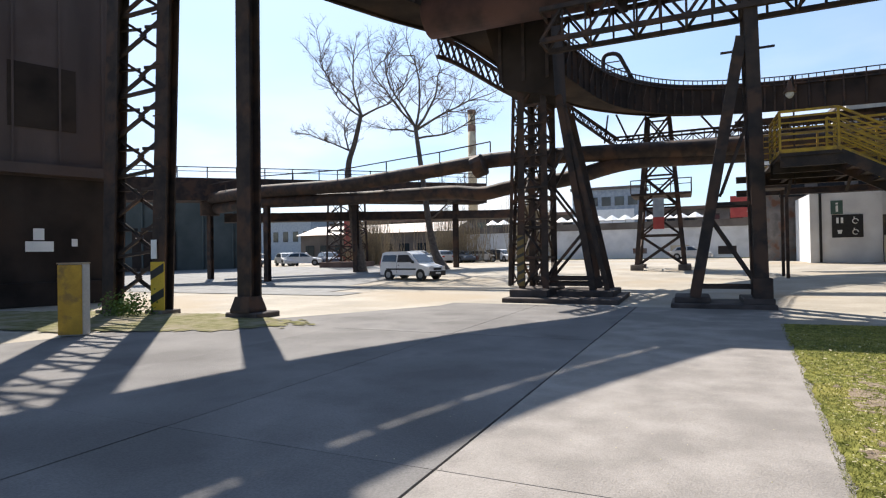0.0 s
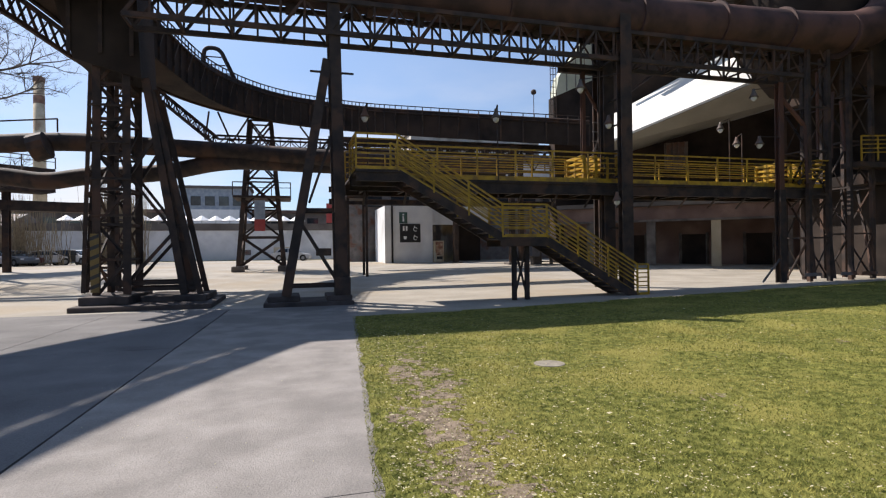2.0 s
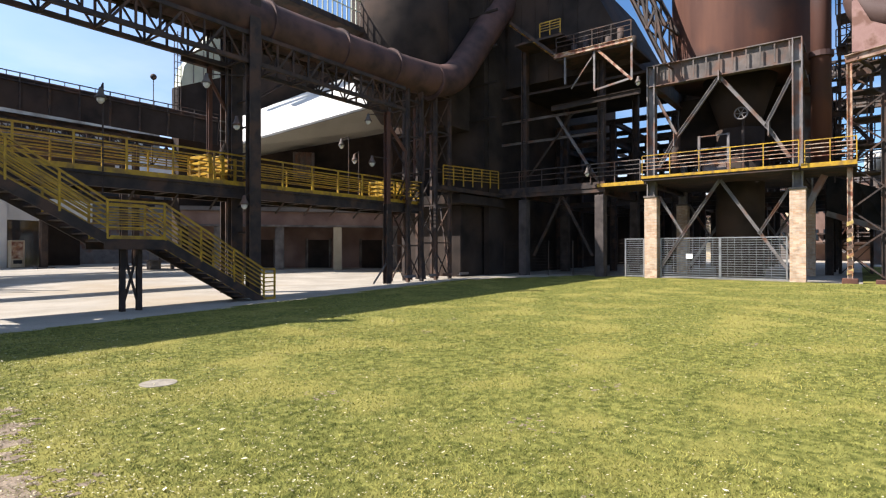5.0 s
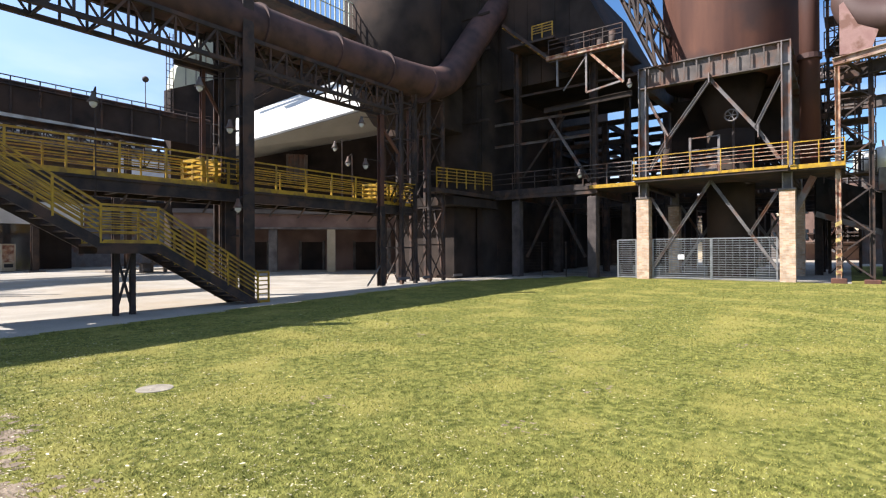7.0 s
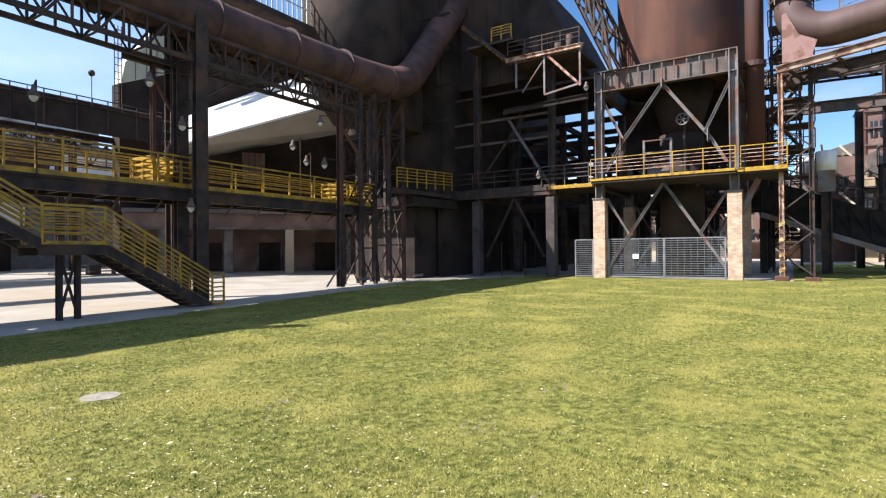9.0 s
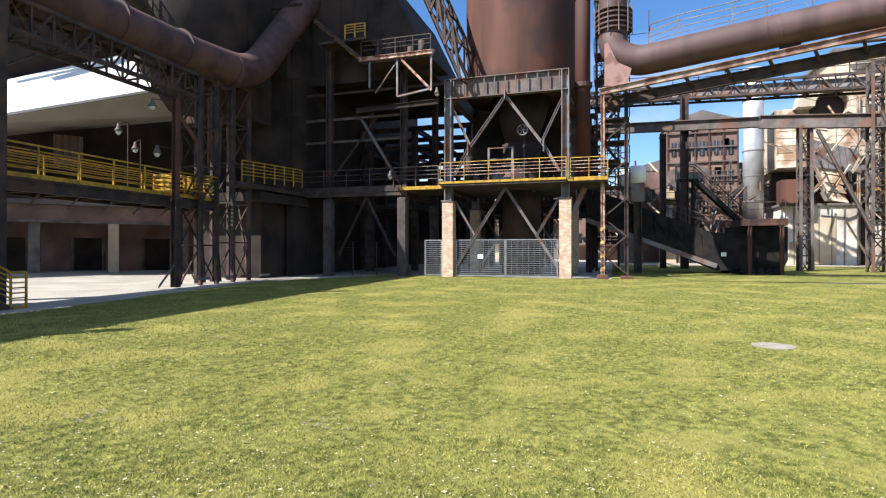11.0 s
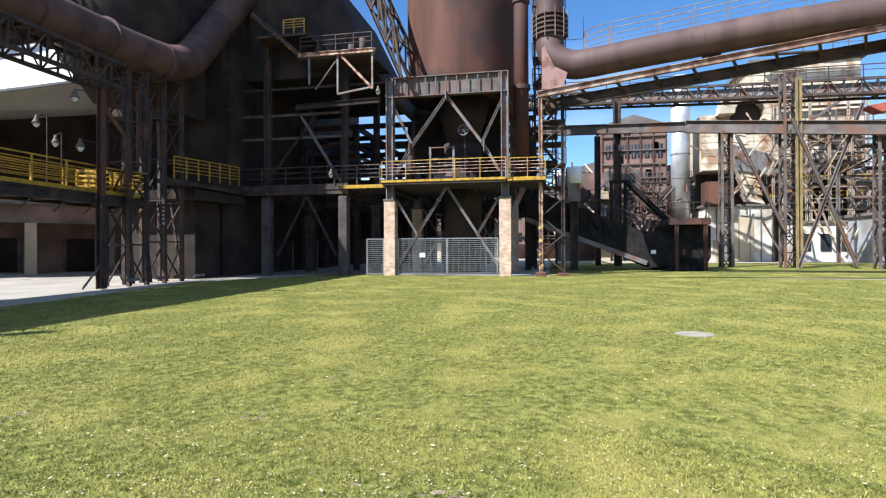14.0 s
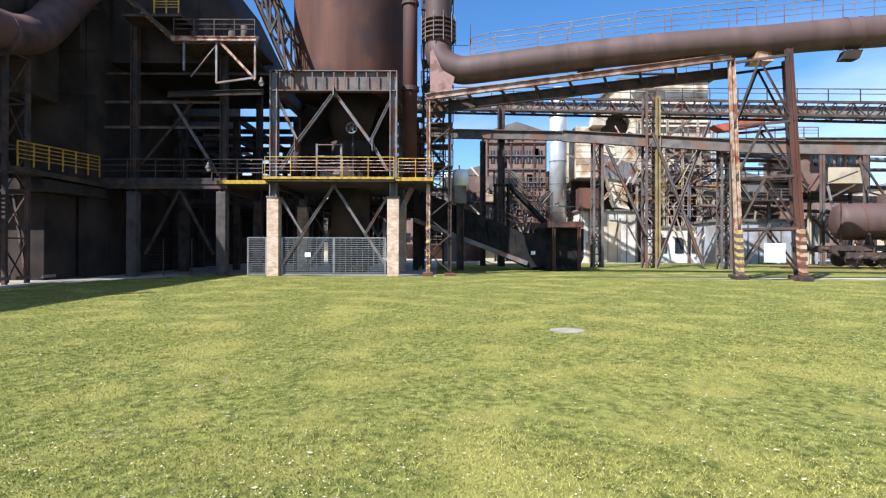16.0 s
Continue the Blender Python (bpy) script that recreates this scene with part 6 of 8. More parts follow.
    for k in range(26):
        y, zz = rnd.uniform(-46, -30), rnd.uniform(1, 8)
        member("strut", (47.5 + rnd.uniform(-1.5, 1.5), y, zz), (47.5 + rnd.uniform(-1.5, 1.5), y + rnd.uniform(-3, 3), zz + rnd.uniform(0.5, 3.5)), 0.14, 0.14, rnd.choice((STEEL, STEEL_GREY, RUST)), e, "I")
    part("red_chute", prism([(48, -24.1, 12.8), (48, -28.6, 13.6), (48, -28.6, 12.9), (48, -25, 12.3)], (1.2, 0, 0)), STRIPE_RED, e, "faded red sheet chute")
    g = thing("far_furnace", (75, 30, 0.7), "distant dark furnace structure", "furnace")
    for k in range(5):
        part("stack", tube_bm([(88 + 3 * k, -26 - 6 * k, 0.5), (88 + 3 * k, -26 - 6 * k, 10 + 2 * (k % 3))], 1.1, 14), REDBRICK, g, smooth=True)


far_plant()


def tank_wagon():
    z0 = gz(31, -24)
    t = thing("tank_wagon", (28.5, -23, z0), "rusty brown railway tank wagon on bogies", "tank wagon")
    ax = Vector((30.8, -19.9, 0)), Vector((29.7, -25.3, 0))
    d = (ax[1] - ax[0]).normalized()
    n = Vector((-d.y, d.x, 0))
    c0 = ax[0] + d * 0.2
    L = 9.5
    zc = z0 + 2.6
    prof = [(0.0, 0.2), (0.06, 0.6), (0.2, 0.9), (0.42, 1.0), (L - 0.42, 1.0), (L - 0.2, 0.9), (L, 0.4)]
    part("tank", tube_bm([c0 + d * s + Vector((0, 0, zc)) for s, r in prof], [r for s, r in prof], 28), RUST_PIPE, t, smooth=True)
    for s in (1.2, 3.2, 5.4):
        p = c0 + d * s + Vector((0, 0, zc))
        part("strap", tube_bm([p, p + d * 0.08], 1.02, 28), RUST, t)
    p = c0 + d * 2.6 + Vector((0, 0, zc + 0.92))
    part("dome", tube_bm([p, p + Vector((0, 0, 0.45))], 0.4, 16), RUST_PIPE, t)
    part("dome_lid", tube_bm([p + Vector((0, 0, 0.45)), p + Vector((0, 0, 0.55))], 0.32, 16), RUST, t)
    for s in (0.9, -0.9):
        member("sole_bar", c0 - d * 0.5 + n * s + Vector((0, 0, z0 + 1.15)), c0 + d * (L + 0.5) + n * s + Vector((0, 0, z0 + 1.15)), 0.12, 0.3, STEEL, t, "U")
    member("headstock", c0 - d * 0.5 - n * 1.2 + Vector((0, 0, z0 + 1.1)), c0 - d * 0.5 + n * 1.2 + Vector((0, 0, z0 + 1.1)), 0.16, 0.36, STEEL, t)
    for s in (0.85, -0.85):
        q = c0 - d * 0.5 + n * s + Vector((0, 0, z0 + 1.1))
        part("buffer", tube_bm([q, q - d * 0.45, q - d * 0.46, q - d * 0.5], [0.1, 0.1, 0.24, 0.22], 14), STEEL, t)
    for i, s in enumerate((0.7, 2.3, 6.6, 8.2)):
        for k in (0.75, -0.75):
            q = c0 + d * s + n * k + Vector((0, 0, z0 + 0.46 + 0.12))
            part("wheel", tube_bm([q - n * 0.06, q + n * 0.06], 0.46, 20), STEEL, t)
        member("axle", c0 + d * s - n * 0.9 + Vector((0, 0, z0 + 0.58)), c0 + d * s + n * 0.9 + Vector((0, 0, z0 + 0.58)), 0.14, 0.14, STEEL, t, "tube")
    for s in (0.2, 6.1):
        for k in (1.0, -1.0):
            member("bogie_frame", c0 + d * s + n * k + Vector((0, 0, z0 + 0.75)), c0 + d * (s + 2.6) + n * k + Vector((0, 0, z0 + 0.75)), 0.12, 0.34, STEEL, t)
    for s in (0.7, 1.5, 2.3, 3.4, 4.2, 5.2, 6.6, 7.4, 8.2):
        q = c0 + d * s - n * 1.05 + Vector((0, 0, z0 + 0.7))
        part("spring_box", tube_bm([q - d * 0.28, q - d * 0.1 - Vector((0, 0, 0.1)), q + d * 0.1 - Vector((0, 0, 0.1)), q + d * 0.28], 0.1, 6), STEEL, t)
        member("brake_hanger", q + Vector((0, 0, -0.35)), q + Vector((0, 0, 0.5)), 0.08, 0.06, STEEL, t)
    for s in (1.4, 3.0, 4.6, 6.2, 7.8):
        member("tank_saddle", c0 + d * s - n * 0.8 + Vector((0, 0, z0 + 1.3)), c0 + d * s - n * 0.6 + Vector((0, 0, zc - 0.6)), 0.3, 0.16, STEEL, t)
    part("air_tank", tube_bm([c0 + d * 3.6 - n * 0.7 + Vector((0, 0, z0 + 0.8)), c0 + d * 5.0 - n * 0.7 + Vector((0, 0, z0 + 0.8))], 0.2, 10), STEEL, t)
    member("ladder", c0 + d * 0.1 - n * 0.7 + Vector((0, 0, z0 + 1.2)), c0 + d * 0.1 - n * 0.7 + Vector((0, 0, zc + 1)), 0.06, 0.06, STEEL, t)
    zr = gz(41, -30)
    t.scale = (1.38, 1.38, 1.38)
    t.location = (38.8, -34.1, zr)
    r = thing("rail_track", (41, -35, zr), "rusty railway rails in the lawn", "track", kind="structure")
    q = t.location + (c0 - Vector((28.5, -23, 0))) * 1.38
    for k in (1.03, -1.03):
        member("rail", Vector((q.x, q.y, zr + 0.08)) - d * 4 + n * k, Vector((q.x, q.y, zr + 0.08)) + d * 40 + n * k, 0.08, 0.15, RUST, r, "I")


tank_wagon()



# ---- left: masts, buildings, van, trees, distance ----
def left_masts():
    t = thing("round_mast", (-11.8, 12.4, 0), "plain dark tapering steel mast on a footing", "mast")
    part("footing", box((-12.4, 12.0, -0.05), (-11.2, 13.0, 0.14), 0.03), PIER_DARK, t)
    member("shaft", (-11.82, 12.4, 0.14), (-11.7, 12.4, 16.5), 0.5, 0.46, STEEL, t, "I")
    member("shaft_plate", (-11.82, 12.2, 0.14), (-11.7, 12.2, 16.5), 0.46, 0.05, STEEL, t)
    part("base_flare", loft([[(-11.82 + x * w, 12.35 + y * w, z) for x, y in ((-1, -1), (1, -1), (1, 1), (-1, 1))] for z, w in ((0.14, 0.36), (0.22, 0.36), (0.6, 0.26))]), STEEL, t)
    u = thing("lattice_mast", (-16, 12.0, 0), "dark lattice mast with hazard-striped legs", "mast")
    a, b = Vector((-17.2, 11.95, 0)), Vector((-15.4, 12.35, 0))
    for p, q in ((a, a + Vector((0.75, 0, 0))), (b, b + Vector((0.8, 0, 0)))):
        member("leg", p, Vector((q.x, q.y, 18)), 0.52, 0.36, STEEL, u, "I")
        member("leg_plate", p + Vector((0.0, -0.2, 0)), Vector((q.x, q.y - 0.2, 18)), 0.55, 0.04, STEEL, u)
        part("foot", box((p.x - 0.4, p.y - 0.35, -0.05), (p.x + 0.4, p.y + 0.35, 0.12), 0.02), PLINTH, u)
    zs = [0.5 + 1.3 * k for k in range(13)]
    for k, (z0, z1) in enumerate(zip(zs, zs[1:])):
        up0, up1 = Vector((0, 0, z0)), Vector((0, 0, z1))
        sh0, sh1 = Vector((z0 * 0.043, 0, 0)), Vector((z1 * 0.043, 0, 0))
        mid = (a + b) / 2 + (up0 + up1) / 2 + (sh0 + sh1) / 2
        for p, e in ((a, -1), (b, 1)):
            member("brace", (a if e < 0 else b) + up0 + sh0, mid + Vector((-0.12 * e, 0, 0)), 0.1, 0.1, STEEL, u, "L")
            member("brace", mid + Vector((-0.12 * e, 0, 0)), p + up1 + sh1, 0.08, 0.08, STEEL, u, "L")
            member("batten", mid + Vector((0.12 * e, 0, 0.25)), p + up0 + sh0 + Vector((0, 0, 0.9)), 0.1, 0.1, STEEL, u, "L")
        if k % 2 == 0:
            member("strut", a + up1 + sh1, b + up1 + sh1 + Vector((0, 0, 0.25)), 0.12, 0.1, STEEL, u, "L")
    stripes(u, -15.33, 12.3, 0.1, 1.65, 0.6)
    part("notice", box((-15.55, 12.06, 1.75), (-15.3, 12.08, 2.35)), WHITE_SIGN, u, "worn white notice")
    for k in range(7):
        part("step_iron", box((-15.2, 11.9, 3 + k * 1.6), (-14.9, 11.94, 3.04 + k * 1.6)), STEEL, u)
    c = thing("control_cabinet", (-12.6, 7.9, 0), "yellow and grey painted sheet-metal control cabinet", "cabinet")
    cm = Matrix.Translation((-13.1, 8.15, 0)) @ Matrix.Rotation(radians(35), 4, "Z")

    def cab(nm, lo, hi, mat, lab="", bev=0.01):
        ob = new(nm, mesh_of(nm, box(lo, hi, bev), mat))
        put(ob, c, cm)
        return tagged(ob, lab) if lab else ob
    cab("body", (-0.26, -0.2, 0), (0.26, 0.2, 1.66), paint("cabinet_grey", (0.42, 0.43, 0.42), 0.5), "", 0.02)
    cab("door", (-0.255, -0.22, 0.03), (0.255, -0.203, 1.64), YELLOW, "faded yellow door")
    cab("roof", (-0.27, -0.23, 1.66), (0.27, 0.21, 1.69), CREAM, "", 0.008)
    s = thing("shrub", (-16.0, 12.4, 0), "small leafy green shrub between mast legs", "shrub")
    rnd = random.Random(3)
    bm = bmesh.new()
    for _ in range(700):
        v = Vector((rnd.gauss(0, 0.42), rnd.gauss(0, 0.3), abs(rnd.gauss(0.25, 0.2))))
        p = Vector((-16.1, 11.6, 0)) + v
        ax = Vector((rnd.uniform(-1, 1), rnd.uniform(-1, 1), rnd.uniform(-0.3, 1))).normalized() * 0.09
        sd = ax.orthogonal().normalized() * 0.035
        bm.faces.new([bm.verts.new(q) for q in (p, p + ax * 0.5 + sd, p + ax, p + ax * 0.5 - sd)])
    part("foliage", bm, LEAF, s)


left_masts()


def left_building():
    t = thing("clad_hall", (-24, 12, 0), "tall dark brown clad industrial hall", "hall")
    a, b = Vector((-22.1, 15.5, 0)), Vector((-25.5, 6.5, 0))
    d = (b - a).normalized()
    n = Vector((-d.y, d.x, 0))
    n = n if n.x > 0 else -n

    def wall(nm, s0, s1, z0, z1, out, deep, mat, lab=""):
        p, q = a + d * s0 + n * out, a + d * s1 + n * out
        return part(nm, prism([p + Vector((0, 0, z0)), p + Vector((0, 0, z1)), q + Vector((0, 0, z1)), q + Vector((0, 0, z0))], -n * deep), mat, t, lab)
    wall("wall", 0, 14, 0, 15, 0, 12, HALL_BROWN)
    wall("lower_band", 0.1, 14, 0, 5.0, 0.06, 0.055, CLAD)
    wall("ledge", 0, 14, 5.1, 5.5, 0.3, 0.3, HALL_BROWN)
    for k in range(9):
        wall("cladding_rib", 0.4 + k * 1.5, 0.48 + k * 1.5, 5.55, 14.9, 0.05, 0.045, HALL_BROWN)
    wall("window_band", 1.4, 3.6, 6.9, 9.4, 0.03, 0.025, CLAD)
    wall("plinth", 0.2, 14, 0, 0.9, 0.35, 0.35, CLAD)
    wall("notice", 2.2, 3.1, 2.1, 2.5, 0.09, 0.025, WHITE_SIGN, "small white notices")
    wall("notice", 2.5, 2.85, 2.55, 3.0, 0.09, 0.025, WHITE_SIGN)
    wall("notice", 1.4, 1.6, 2.3, 2.6, 0.09, 0.025, WHITE_SIGN)
    wall("door", 4.0, 5.2, 0.9, 3.1, 0.1, 0.03, RUST)
    u = thing("grey_hall", (-45, 45, 0.3), "large dark grey-green sheet hall beyond the car park", "hall")
    c0, c1, c2, c3 = Vector((-42.5, 44.5, 0)), Vector((-75, 27, 0)), Vector((-84, 50, 0)), Vector((-52, 54.5, 0))
    part("wall", prism([c0, c1, c2, c3], (0, 0, 8.2)), GREY_HALL, u)
    part("roof", prism([p + Vector((0, 0, 8.2)) for p in (c0, c1, c2, c3)], (0, 0, 0.4)), ROOF, u)
    for k in range(12):
        p = c0.lerp(c1, (k + 0.5) / 12) + Vector((0.06, -0.1, 0))
        member("rib", p + Vector((0, 0, 0.2)), p + Vector((0, 0, 8.1)), 0.2, 0.12, GREY_HALL, u)
    p = c0.lerp(c1, 0.2) + Vector((0.05, -0.1, 0))
    q = c0.lerp(c1, 0.32) + Vector((0.05, -0.1, 0))
    part("gate", prism([p, q, q + Vector((0, 0, 4.6)), p + Vector((0, 0, 4.6))], (-0.02, 0.04, 0)), CLAD, u)


left_building()


def left_pipes():
    t = thing("yard_pipes", (-10, 27, 5.5), "long dark pipes on posts crossing the yard", "pipe")
    a = bend([(-34, 31.0, 6.3), (-27.1, 29, 6.24), (-20.1, 29, 6.16), (-13, 29, 6.68), (-9.9, 29, 6.98), (-5.8, 29, 6.86), (3, 28.6, 6.5), (12, 28.2, 6.3)], 2, 6)
    part("pipe_shell", tube_bm(a, 0.42, 14), STEEL, t, smooth=True)
    b = bend([(-34, 31.4, 5.5), (-27.1, 29.4, 5.55), (-20.1, 29.4, 5.38), (-12.3, 29.4, 5.36), (-10.6, 29.4, 5.1), (-9, 29.4, 5.43), (-5.8, 29.2, 5.58), (-2.7, 29.0, 6.3), (12, 29.2, 6.0)], 1.2, 6)
    part("pipe_shell", tube_bm(b, 0.4, 14), STEEL, t, smooth=True)
    railing(t, [(-34, 30.8, 6.7), (-27.1, 28.8, 6.65), (-20.1, 28.8, 6.55), (-13, 28.8, 7.05), (-9.9, 28.8, 7.35)], 0.6, 3, 1, STEEL, 0.045)
    part("pipe_drum", tube_bm([(-33.4, 31.0, 5.0), (-33.4, 31.0, 7.0)], 0.7, 14), STEEL, t, smooth=True)
    for x, y in ((-33.4, 31.0), (-26.2, 29.2)):
        member("post", (x, y, -0.1), (x, y, 5.2), 0.35, 0.35, STEEL, t, "I")
    part("valve", tube_bm([(-10.6, 28.0, 6.4), (-10.0, 28.0, 6.6)], 0.6, 12), STEEL, t)
    u = thing("pipe_trestle", (-24, 46, 0), "dark lattice trestle on a brick base under the pipes", "trestle")
    lattice(u, square(-31.0, 46, 3.2, 2.4), square(-31.0, 46, 2.8, 2.2), 1.1, 7.4, 4, 0.22, 0.1, cross=True)
    part("base", box((-33.3, 44.4, 0), (-28.9, 47.6, 1.15), 0.03), REDBRICK, u)
    v = thing("pipe_viaduct", (-40, 50, 7), "long brown pipe viaduct in the distance", "viaduct")
    part("trough", prism([(-42, 22.0, 6.0), (-42, 22.0, 7.7), (-43.5, 23.6, 7.7), (-43.5, 23.6, 6.0)], (26, 23.4, 0.2)), STEEL, v)
    part("lower_trough", prism([(-34, 33.0, 4.6), (-34, 33.0, 5.3), (-35, 34, 5.3), (-35, 34, 4.6)], (20, 14, 0.3)), STEEL, v)
    railing(v, [(-42, 22.0, 7.7), (-16, 45.4, 7.9)], 0.8, 2, 2, STEEL, 0.05)
    for k in range(4):
        x, y = -38 + k * 6.5, 26.6 + k * 5.85
        member("post", (x, y, -0.1), (x, y, 6.1), 0.4, 0.4, STEEL, v, "I")


left_pipes()


def vehicle(name, m, outline, roofline, width, wheels, r, col, label, glass_cells, lights):
    """A car: body between half-widths, greenhouse above, wheels, panes, lamps. x runs forward, y across."""
    t = tagged(new(name), label, "car", "parked cars" if name == "car" else "")
    put(t, None, m)

    def sub(nm, bm, mat, lab="", smooth=False):
        ob = new(nm, mesh_of(nm, bm, mat, smooth))
        ob.parent = t
        WORLD[ob.name] = m
        return tagged(ob, lab) if lab else ob
    secs = []
    for y, k in ((-1.0, 0.94), (-0.9, 1.0), (0.9, 1.0), (1.0, 0.94)):
        cx = sum(p[0] for p in outline) / len(outline)
        cz = sum(p[1] for p in outline) / len(outline)
        secs.append([(cx + (x - cx) * (0.985 if abs(y) == 1 else 1), y * width / 2, cz + (z - cz) * k) for x, z in outline])
    sub("body", loft(secs), col)
    secs = []
    for y in (-1, -0.97, 0.97, 1):
        secs.append([(x, (y * width / 2) * (0.97 if z < roofline[0][1] + 0.05 else 0.84), z) for x, z in roofline])
    sub("cabin", loft(secs), col)
    for side in (-1, 1):
        for cell in glass_cells:
            pts = [Vector((x, side * (width / 2) * (0.985 if z < roofline[0][1] + 0.1 else 0.87), z)) for x, z in cell]
            sub("side_window", prism(pts, (0, side * 0.012, 0)), WINDOW)
    (xa, za), (xb, zb) = roofline[-1], roofline[-2]
    for (p, q, nm) in (((xa, za), (xb, zb), "windscreen"), (roofline[0], roofline[1], "rear_window")):
        p, q = Vector((p[0], 0, p[1])), Vector((q[0], 0, q[1]))
        d = q - p
        a, b = p + d * 0.1, p + d * 0.86
        o = Vector((0.014 if nm == "windscreen" else -0.014, 0, 0.012))
        wa, wb = width * 0.45, width * 0.4
        bm = prism([a + o + Vector((0, -wa, 0)), a + o + Vector((0, wa, 0)), b + o + Vector((0, wb, 0)), b + o + Vector((0, -wb, 0))], o * 0.3)
        sub(nm, bm, WINDOW)
    for x in wheels:
        for s in (-1, 1):
            y = s * (width / 2 - 0.1)
            ob = sub("wheel", tube_bm([(x, y - 0.1 * s, r), (x, y + 0.11 * s, r)], r, 22), TYRE)
            hub = new("rim", mesh_of("rim", tube_bm([(x, y + 0.1 * s, r), (x, y + 0.12 * s, r)], r * 0.62, 14), GALV))
            hub.parent = ob
            arch = tube_bm([(x, y - 0.12 * s, r + 0.02), (x, y + 0.105 * s, r + 0.02)], r * 1.16, 22)
            sub("wheel_arch", arch, BLACK)
    for nm, lo, hi, mat in lights:
        sub(nm, box(lo, hi, 0.01), mat)
    return t


LAMP_CLEAR = paint("headlamp_glass", (0.6, 0.62, 0.65), 0.1)
LAMP_RED = paint("tail_lamp_red", (0.4, 0.02, 0.02), 0.2)
VAN_WHITE = paint("white_car_paint", (0.72, 0.73, 0.74), 0.25)


def van():
    m = Matrix.Translation((-16.35, 31.6, gz(-16, 31.6))) @ Matrix.Rotation(radians(-12), 4, "Z")
    out = [(-2.05, 0.3), (2.0, 0.25), (2.06, 0.55), (2.02, 0.8), (1.3, 1.0), (1.0, 1.08), (-2.02, 1.08), (-2.06, 0.7)]
    roof = [(-2.02, 1.05), (-1.9, 1.7), (-1.6, 1.8), (0.1, 1.8), (0.45, 1.68), (1.22, 1.04)]
    cells = ([(-1.85, 1.15), (-1.78, 1.58), (-0.65, 1.58), (-0.65, 1.15)], [(-0.55, 1.12), (-0.55, 1.58), (0.3, 1.58), (0.85, 1.12)])
    lights = [("bumper", (1.9, -0.8, 0.25), (2.1, 0.8, 0.55), BLACK), ("rear_bumper", (-2.12, -0.8, 0.28), (-1.95, 0.8, 0.5), BLACK),
              ("side_strip", (-1.5, -0.875, 0.62), (1.0, -0.855, 0.72), BLACK), ("side_strip", (-1.5, 0.855, 0.62), (1.0, 0.875, 0.72), BLACK),
              ("headlamp", (1.75, -0.8, 0.66), (2.05, -0.45, 0.85), LAMP_CLEAR), ("headlamp", (1.75, 0.45, 0.66), (2.05, 0.8, 0.85), LAMP_CLEAR),
              ("tail_lamp", (-2.08, -0.83, 0.75), (-2.0, -0.7, 1.2), LAMP_RED), ("tail_lamp", (-2.08, 0.7, 0.75), (-2.0, 0.83, 1.2), LAMP_RED),
              ("grille", (2.0, -0.4, 0.6), (2.07, 0.4, 0.75), BLACK), ("mirror", (0.72, -1.0, 1.05), (0.85, -0.84, 1.22), BLACK), ("mirror", (0.72, 0.84, 1.05), (0.85, 1.0, 1.22), BLACK),
              ("door_handle", (-0.5, -0.88, 0.9), (-0.35, -0.855, 0.94), BLACK), ("door_seam", (-0.6, -0.872, 0.4), (-0.585, -0.85, 1.08), BLACK),
              ("number_plate", (2.1, -0.26, 0.36), (2.11, 0.26, 0.47), WHITE_SIGN)]
    vehicle("van", m, out, roof, 1.72, (-1.3, 1.35), 0.31, VAN_WHITE, "small white panel-sided van parked on the yard", cells, lights)


van()


def parked_cars():
    rnd = random.Random(8)
    cols = [paint("car_silver", (0.42, 0.43, 0.44)), paint("car_black", (0.02, 0.02, 0.022)), paint("car_red", (0.22, 0.025, 0.025)), paint("car_blue", (0.04, 0.06, 0.12)), VAN_WHITE, paint("car_grey", (0.12, 0.125, 0.13))]
    names = ["silver", "black", "dark red", "dark blue", "white", "dark grey"]
    out = [(-2.1, 0.28), (2.08, 0.25), (2.15, 0.5), (2.05, 0.72), (1.0, 0.92), (-1.6, 0.95), (-2.12, 0.88)]
    roof = [(-1.85, 0.9), (-1.35, 1.36), (-0.6, 1.46), (0.25, 1.42), (1.15, 0.88)]
    cells = ([(-1.5, 0.98), (-1.2, 1.3), (-0.35, 1.36), (-0.35, 0.98)], [(-0.25, 0.98), (-0.25, 1.36), (0.2, 1.33), (0.85, 0.98)])
    lights = [("headlamp", (1.95, -0.8, 0.58), (2.12, -0.5, 0.72), LAMP_CLEAR), ("headlamp", (1.95, 0.5, 0.58), (2.12, 0.8, 0.72), LAMP_CLEAR),
              ("tail_lamp", (-2.14, -0.8, 0.65), (-2.08, -0.5, 0.82), LAMP_RED), ("tail_lamp", (-2.14, 0.5, 0.65), (-2.08, 0.8, 0.82), LAMP_RED)]
    spots = [(-45.5 + 2.1 * k + rnd.uniform(-0.3, 0.3), 46 + 1.35 * k + rnd.uniform(-0.6, 0.6), rnd.choice((-35, 30, 145))) for k in range(13)]
    spots += [(-20.5, 62, 5), (0.3, 66, -8), (-24.5, 60, 20)]
    for i, (x, y, a) in enumerate(spots):
        c = (i * 5 + i // 3) % 6
        if i == 13:
            c = 1
        if i == 14:
            c = 0
        m = Matrix.Translation((x, y, gz(x, y))) @ Matrix.Rotation(radians(a), 4, "Z")
        vehicle("car", m, out, roof, 1.75, (-1.3, 1.35), 0.31, cols[c], names[c] + " hatchback parked in the yard", cells, lights)


parked_cars()


